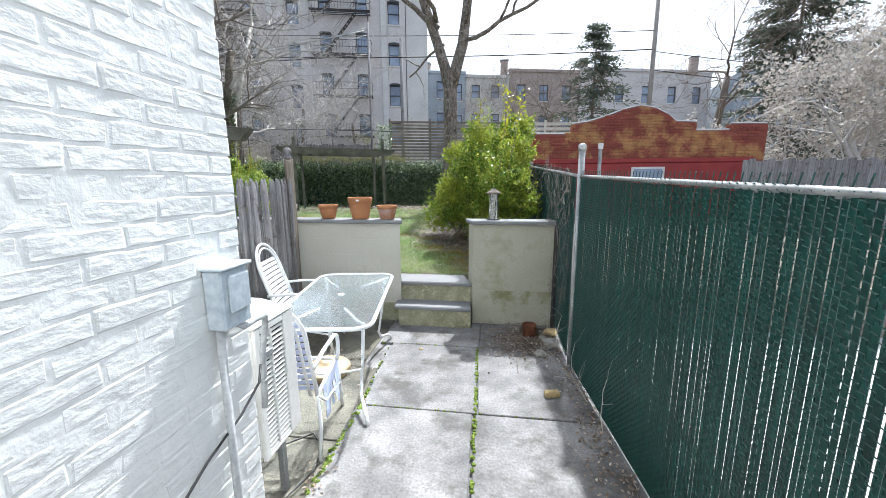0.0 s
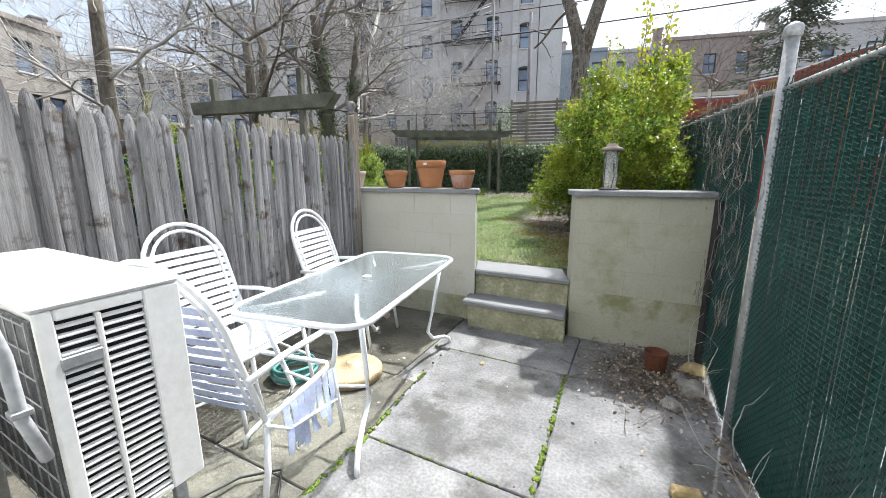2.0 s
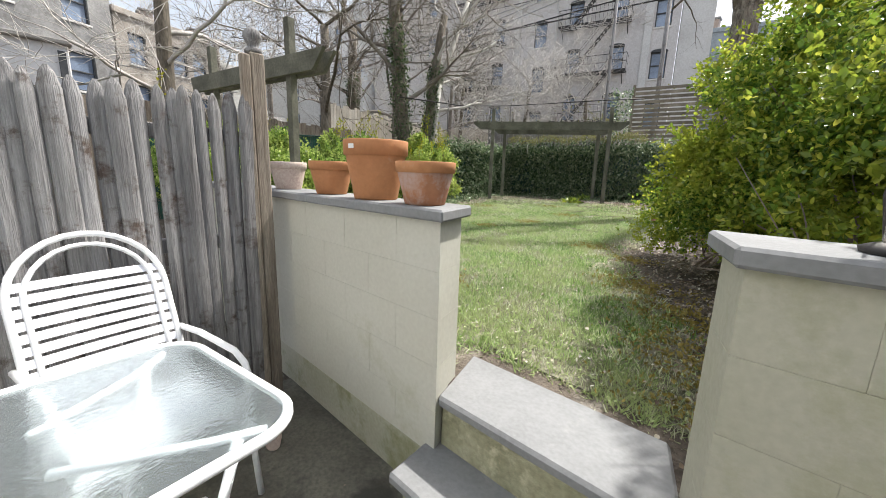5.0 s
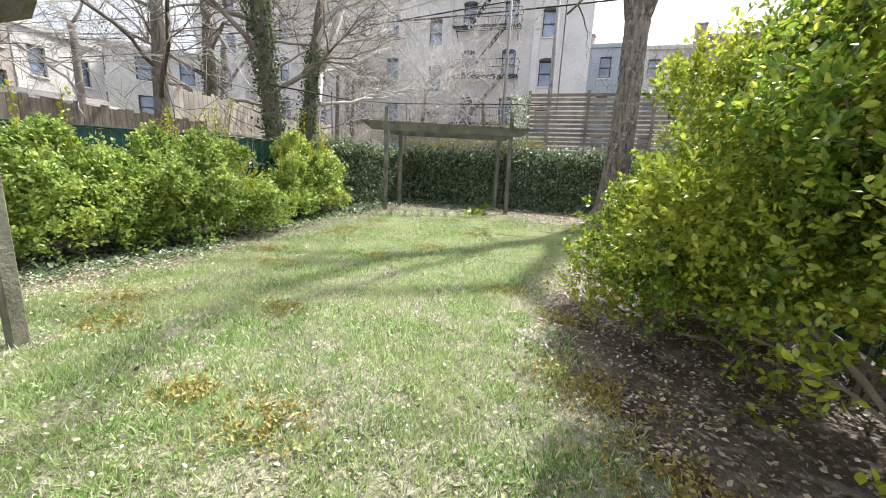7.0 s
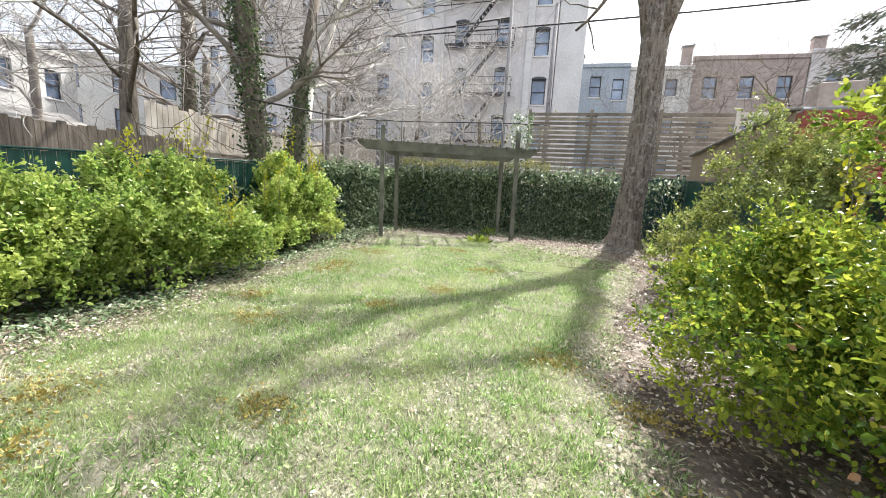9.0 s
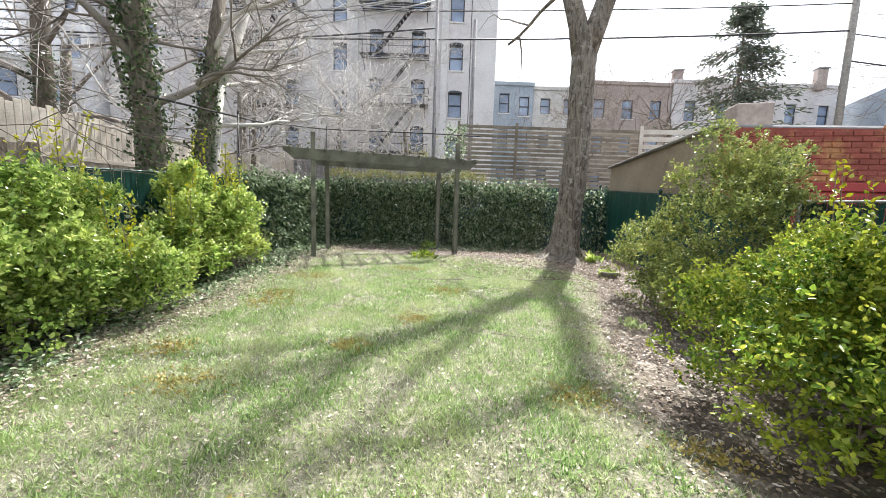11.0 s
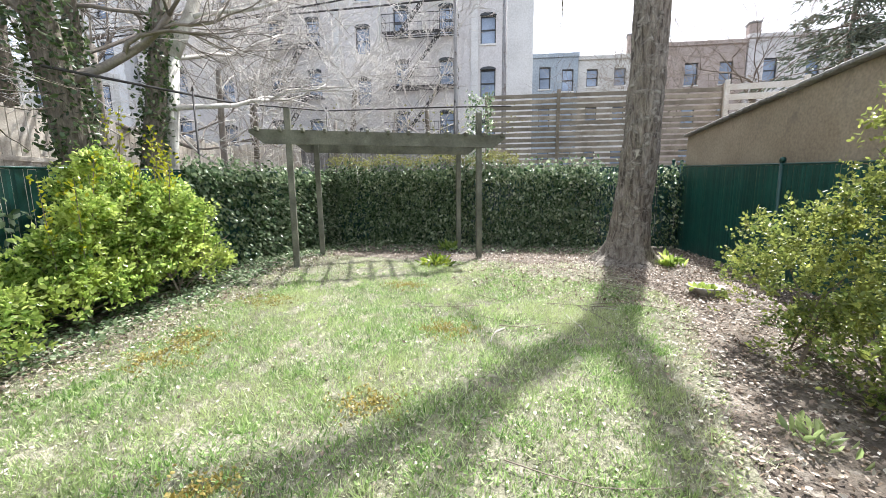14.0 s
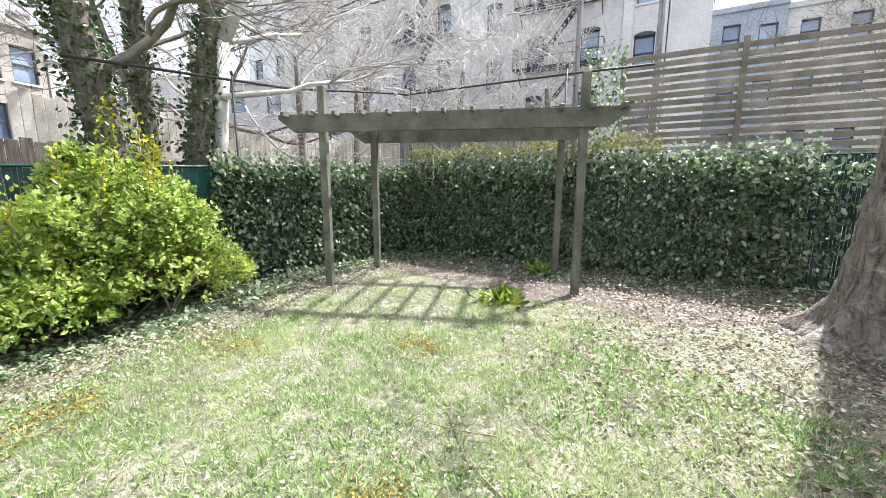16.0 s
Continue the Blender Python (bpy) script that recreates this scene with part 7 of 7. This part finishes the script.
# neighbouring fences and sheds to the side
wf = thing("wooden_fence", (-10.5, 12, 0.5), "whitewashed stockade fence beyond the ivy trees", "fence")
for i in range(64):
    b = Bits()
    b.box((0, 0, 0.3), (0.02, 0.125, 3.42 + 0.05 * math.sin(i * 1.7)), 0.004, pose(-10.6 - 0.03 * i, 9.6 + 0.13 * i, 0, 0, 0, 13))
    part("board", b, M_WOODN, wf)
for z in (0.9, 1.7, 2.5):
    b = Bits()
    b.box((0.022, 0, z), (0.06, 8.4, z + 0.09), 0.004, pose(-10.6, 9.6, 0, 0, 0, 13))
    part("rail", b, M_WOODN, wf)
of = thing("wooden_fence", (-10, 6, 0.5), "brown board fence beyond the shrub bed", "fence")
for i in range(54):
    b = Bits()
    b.box((0, 0, 0.3), (0.02, 0.14, 2.68 + 0.03 * math.sin(i * 2.3)), 0.004, pose(-9.6 - 0.015 * i, 2.4 + 0.145 * i, 0, 0, 0, 6))
    part("board", b, M_WOODB, of)
sh = thing("shed", (-13, 7.5, 0.4), "low garden shed with a shallow grey roof", "shed")
part("body", Bits().box((-14.5, 6.3, 0.2), (-11.8, 9.0, 2.7), 0.02), M_WOODB, sh)
b = Bits()
b.prism([(-14.8, 2.7), (-11.5, 2.7), (-13.1, 3.15)], 3.2, pose(0, 6.0, 0))
part("roof", b, M_ROOF, sh, "shallow grey felt roof")
bw = thing("board_fence", (-9, 17.6, 0.5), "grey board fence behind the ivy", "fence")
for i in range(60):
    b = Bits()
    b.box((0, 0, 0.4), (0.14, 0.02, 3.45 + 0.04 * math.sin(i * 1.3)), 0.004, pose(-14.0 + 0.145 * i, 15.9 + 0.032 * i, 0, 0, 0, 12))
    part("board", b, M_WOODN if i < 28 else M_WOODG, bw)
ivy_sheet("ivy_clump", None, (-4.5, 16.0), (-3.9, 16.2), 2.6, 4.1, 800, "ivy bush climbing the fence post", 0.3, 0.25)


# ---- poles and wires ----
def pole(x, y, h, r, label, material):
    t = thing("utility_pole", (x, y, 0.3), label, "pole")
    part("shaft", Bits().tube([(x, y, 0.2), (x, y, h)], [r, r * 0.75], 12), material, t, smooth=True)
    return t


pole(-4.55, 20.9, 9.2, 0.10, "tall slim pale wooden pole by the fence", M_WOODG)
pole(8.6, 22.15, 12.2, 0.13, "weathered grey utility pole", M_GREYSTONE)
up = pole(-5.05, 17.0, 8.5, 0.06, "slim grey pole carrying service wires", M_WOODG)


def wire(p, q, sag, r, label, material=M_BLACK):
    p, q = Vector(p), Vector(q)
    pts = [p.lerp(q, i / 24) - Vector((0, 0, sag * 4 * (i / 24) * (1 - i / 24))) for i in range(25)]
    return tagged(solid("overhead_wire", Bits().tube(pts, r, 5), material, True), label, "wire", "overhead wires")


wire((-34, 12.0, 8.0), (8.6, 22.15, 8.4), 0.7, 0.03, "dark overhead utility wire")
wire((-34, 12.5, 9.0), (8.6, 22.15, 9.3), 0.6, 0.02, "dark overhead utility wire")
wire((-34, 12.0, 7.0), (-5.05, 17.0, 7.2), 0.5, 0.024, "dark overhead utility wire")
wire((8.6, 22.15, 8.3), (45, 31, 8.6), 0.9, 0.02, "dark overhead utility wire")
wire((8.6, 22.15, 7.4), (45, 31, 7.4), 0.9, 0.026, "dark overhead utility wire")
wire((-5.05, 17.0, 8.2), (-26.5, 5.5, 6.5), 1.6, 0.024, "pale sagging overhead service wire", M_GALV)
wire((-5.05, 17.0, 8.0), (-26.0, 7.5, 5.4), 1.4, 0.02, "pale sagging overhead service wire", M_GALV)
wire((-5.05, 17.0, 8.3), (-25.0, 10.0, 7.0), 1.5, 0.02, "pale sagging overhead service wire", M_GALV)
wire((8.6, 22.15, 9.0), (14.0, 9.6, 3.6), 0.6, 0.012, "pale sagging overhead service wire", M_GALV)


# ---- conifers and far foliage ----
def conifer(x, y, h, r, n, label, seed):
    t = thing("conifer", (x, y, 0.3), label, "tree")
    part("trunk", Bits().tube([(x, y, 0.2), (x, y, h)], [0.16, 0.02], 8), M_TWIGB, t, smooth=True)
    rg = random.Random(seed)
    pts, out, limbs = [], [], Bits()
    for i in range(170):
        f = 0.12 + 0.86 * rg.random()
        z = h * f
        a = rg.uniform(0, 6.28)
        ln = r * (1 - f) ** 0.8 * rg.uniform(0.6, 1.15) + 0.15
        p0 = Vector((x, y, z))
        p1 = p0 + Vector((math.cos(a) * ln, math.sin(a) * ln, -0.12 * ln))
        limbs.tube([p0, p1], [0.03, 0.008], 4)
        for k in range(n // 170):
            s = rg.uniform(0.15, 1.0)
            q = p0.lerp(p1, s)
            pts.append((q.x + rg.gauss(0, 0.14), q.y + rg.gauss(0, 0.14), q.z - abs(rg.gauss(0, 0.13))))
            out.append((math.cos(a) + rg.gauss(0, 0.5), math.sin(a) + rg.gauss(0, 0.5), rg.gauss(-0.3, 0.4)))
    tagged(part("limbwork", limbs, M_TWIGB, t), kind="stuff")
    tagged(part("needles", scatter_mesh("needles", CARD * np.array([0.35, 1, 1]), CARD_F, np.array(pts), np.array(out), 0.24, L_PINE), None, t), kind="stuff")


conifer(6.2, 24.2, 10.8, 4.4, 8500, "tall dark conifer with drooping branches", 3)
conifer(14.5, 21.0, 13, 5.0, 23800, "large dark evergreen beyond the garage", 4)
conifer(19.0, 19.0, 12, 5.0, 23800, "large dark evergreen beyond the garage", 5)


def blossom(x, y, z, r, n, label, seed, material=None):
    t = thing("blossom_tree", (x, y, 0.3), label, "tree")
    rg = random.Random(seed)
    b, tips = Bits(), []
    THIN[0] = 0.006
    DEEP[0] = 5
    for i in range(5):
        grow(b, (x + rg.uniform(-0.3, 0.3), y + rg.uniform(-0.3, 0.3), 0.2), (rg.gauss(0, 0.35), rg.gauss(0, 0.35), 1), 0.09, z * 0.5, 4, rg, 0, 0.55, tips=tips)
    THIN[0] = 0.0
    part("branchwork", b, M_TWIG, t)
    if n:
        tp = np.array([tuple(p) for p in tips])
        at = tp[rng.integers(0, len(tp), n)] + rng.normal(size=(n, 3)) * 0.16
        tagged(part("blossom", scatter_mesh("blossom", CARD, CARD_F, at, rng.normal(size=(n, 3)), rng.uniform(0.06, 0.13, n), material or L_BLOSSOM), None, t), kind="stuff")


blossom(11.0, 11.8, 5.5, 2, 9000, "shrubby tree covered in pale blossom", 3)
blossom(14.5, 13.0, 6.5, 2, 9000, "shrubby tree covered in pale blossom", 4)
blossom(9.5, 14.5, 4.5, 2, 0, "bare twiggy shrub beyond the garage", 5)
blossom(-8.5, 21.5, 4.5, 2, 900, "budding forsythia-like shrub behind the fence", 6, L_BUD)
blossom(-6.3, 22.5, 4.6, 2, 900, "budding twiggy shrub behind the fence", 7, L_BUD)
blossom(-11.5, 20.0, 4.5, 2, 500, "budding twiggy shrub behind the fence", 8, L_BUD)
blossom(-14.5, 21.0, 5.5, 2, 300, "bare twiggy shrub behind the fence", 9, L_BUD)
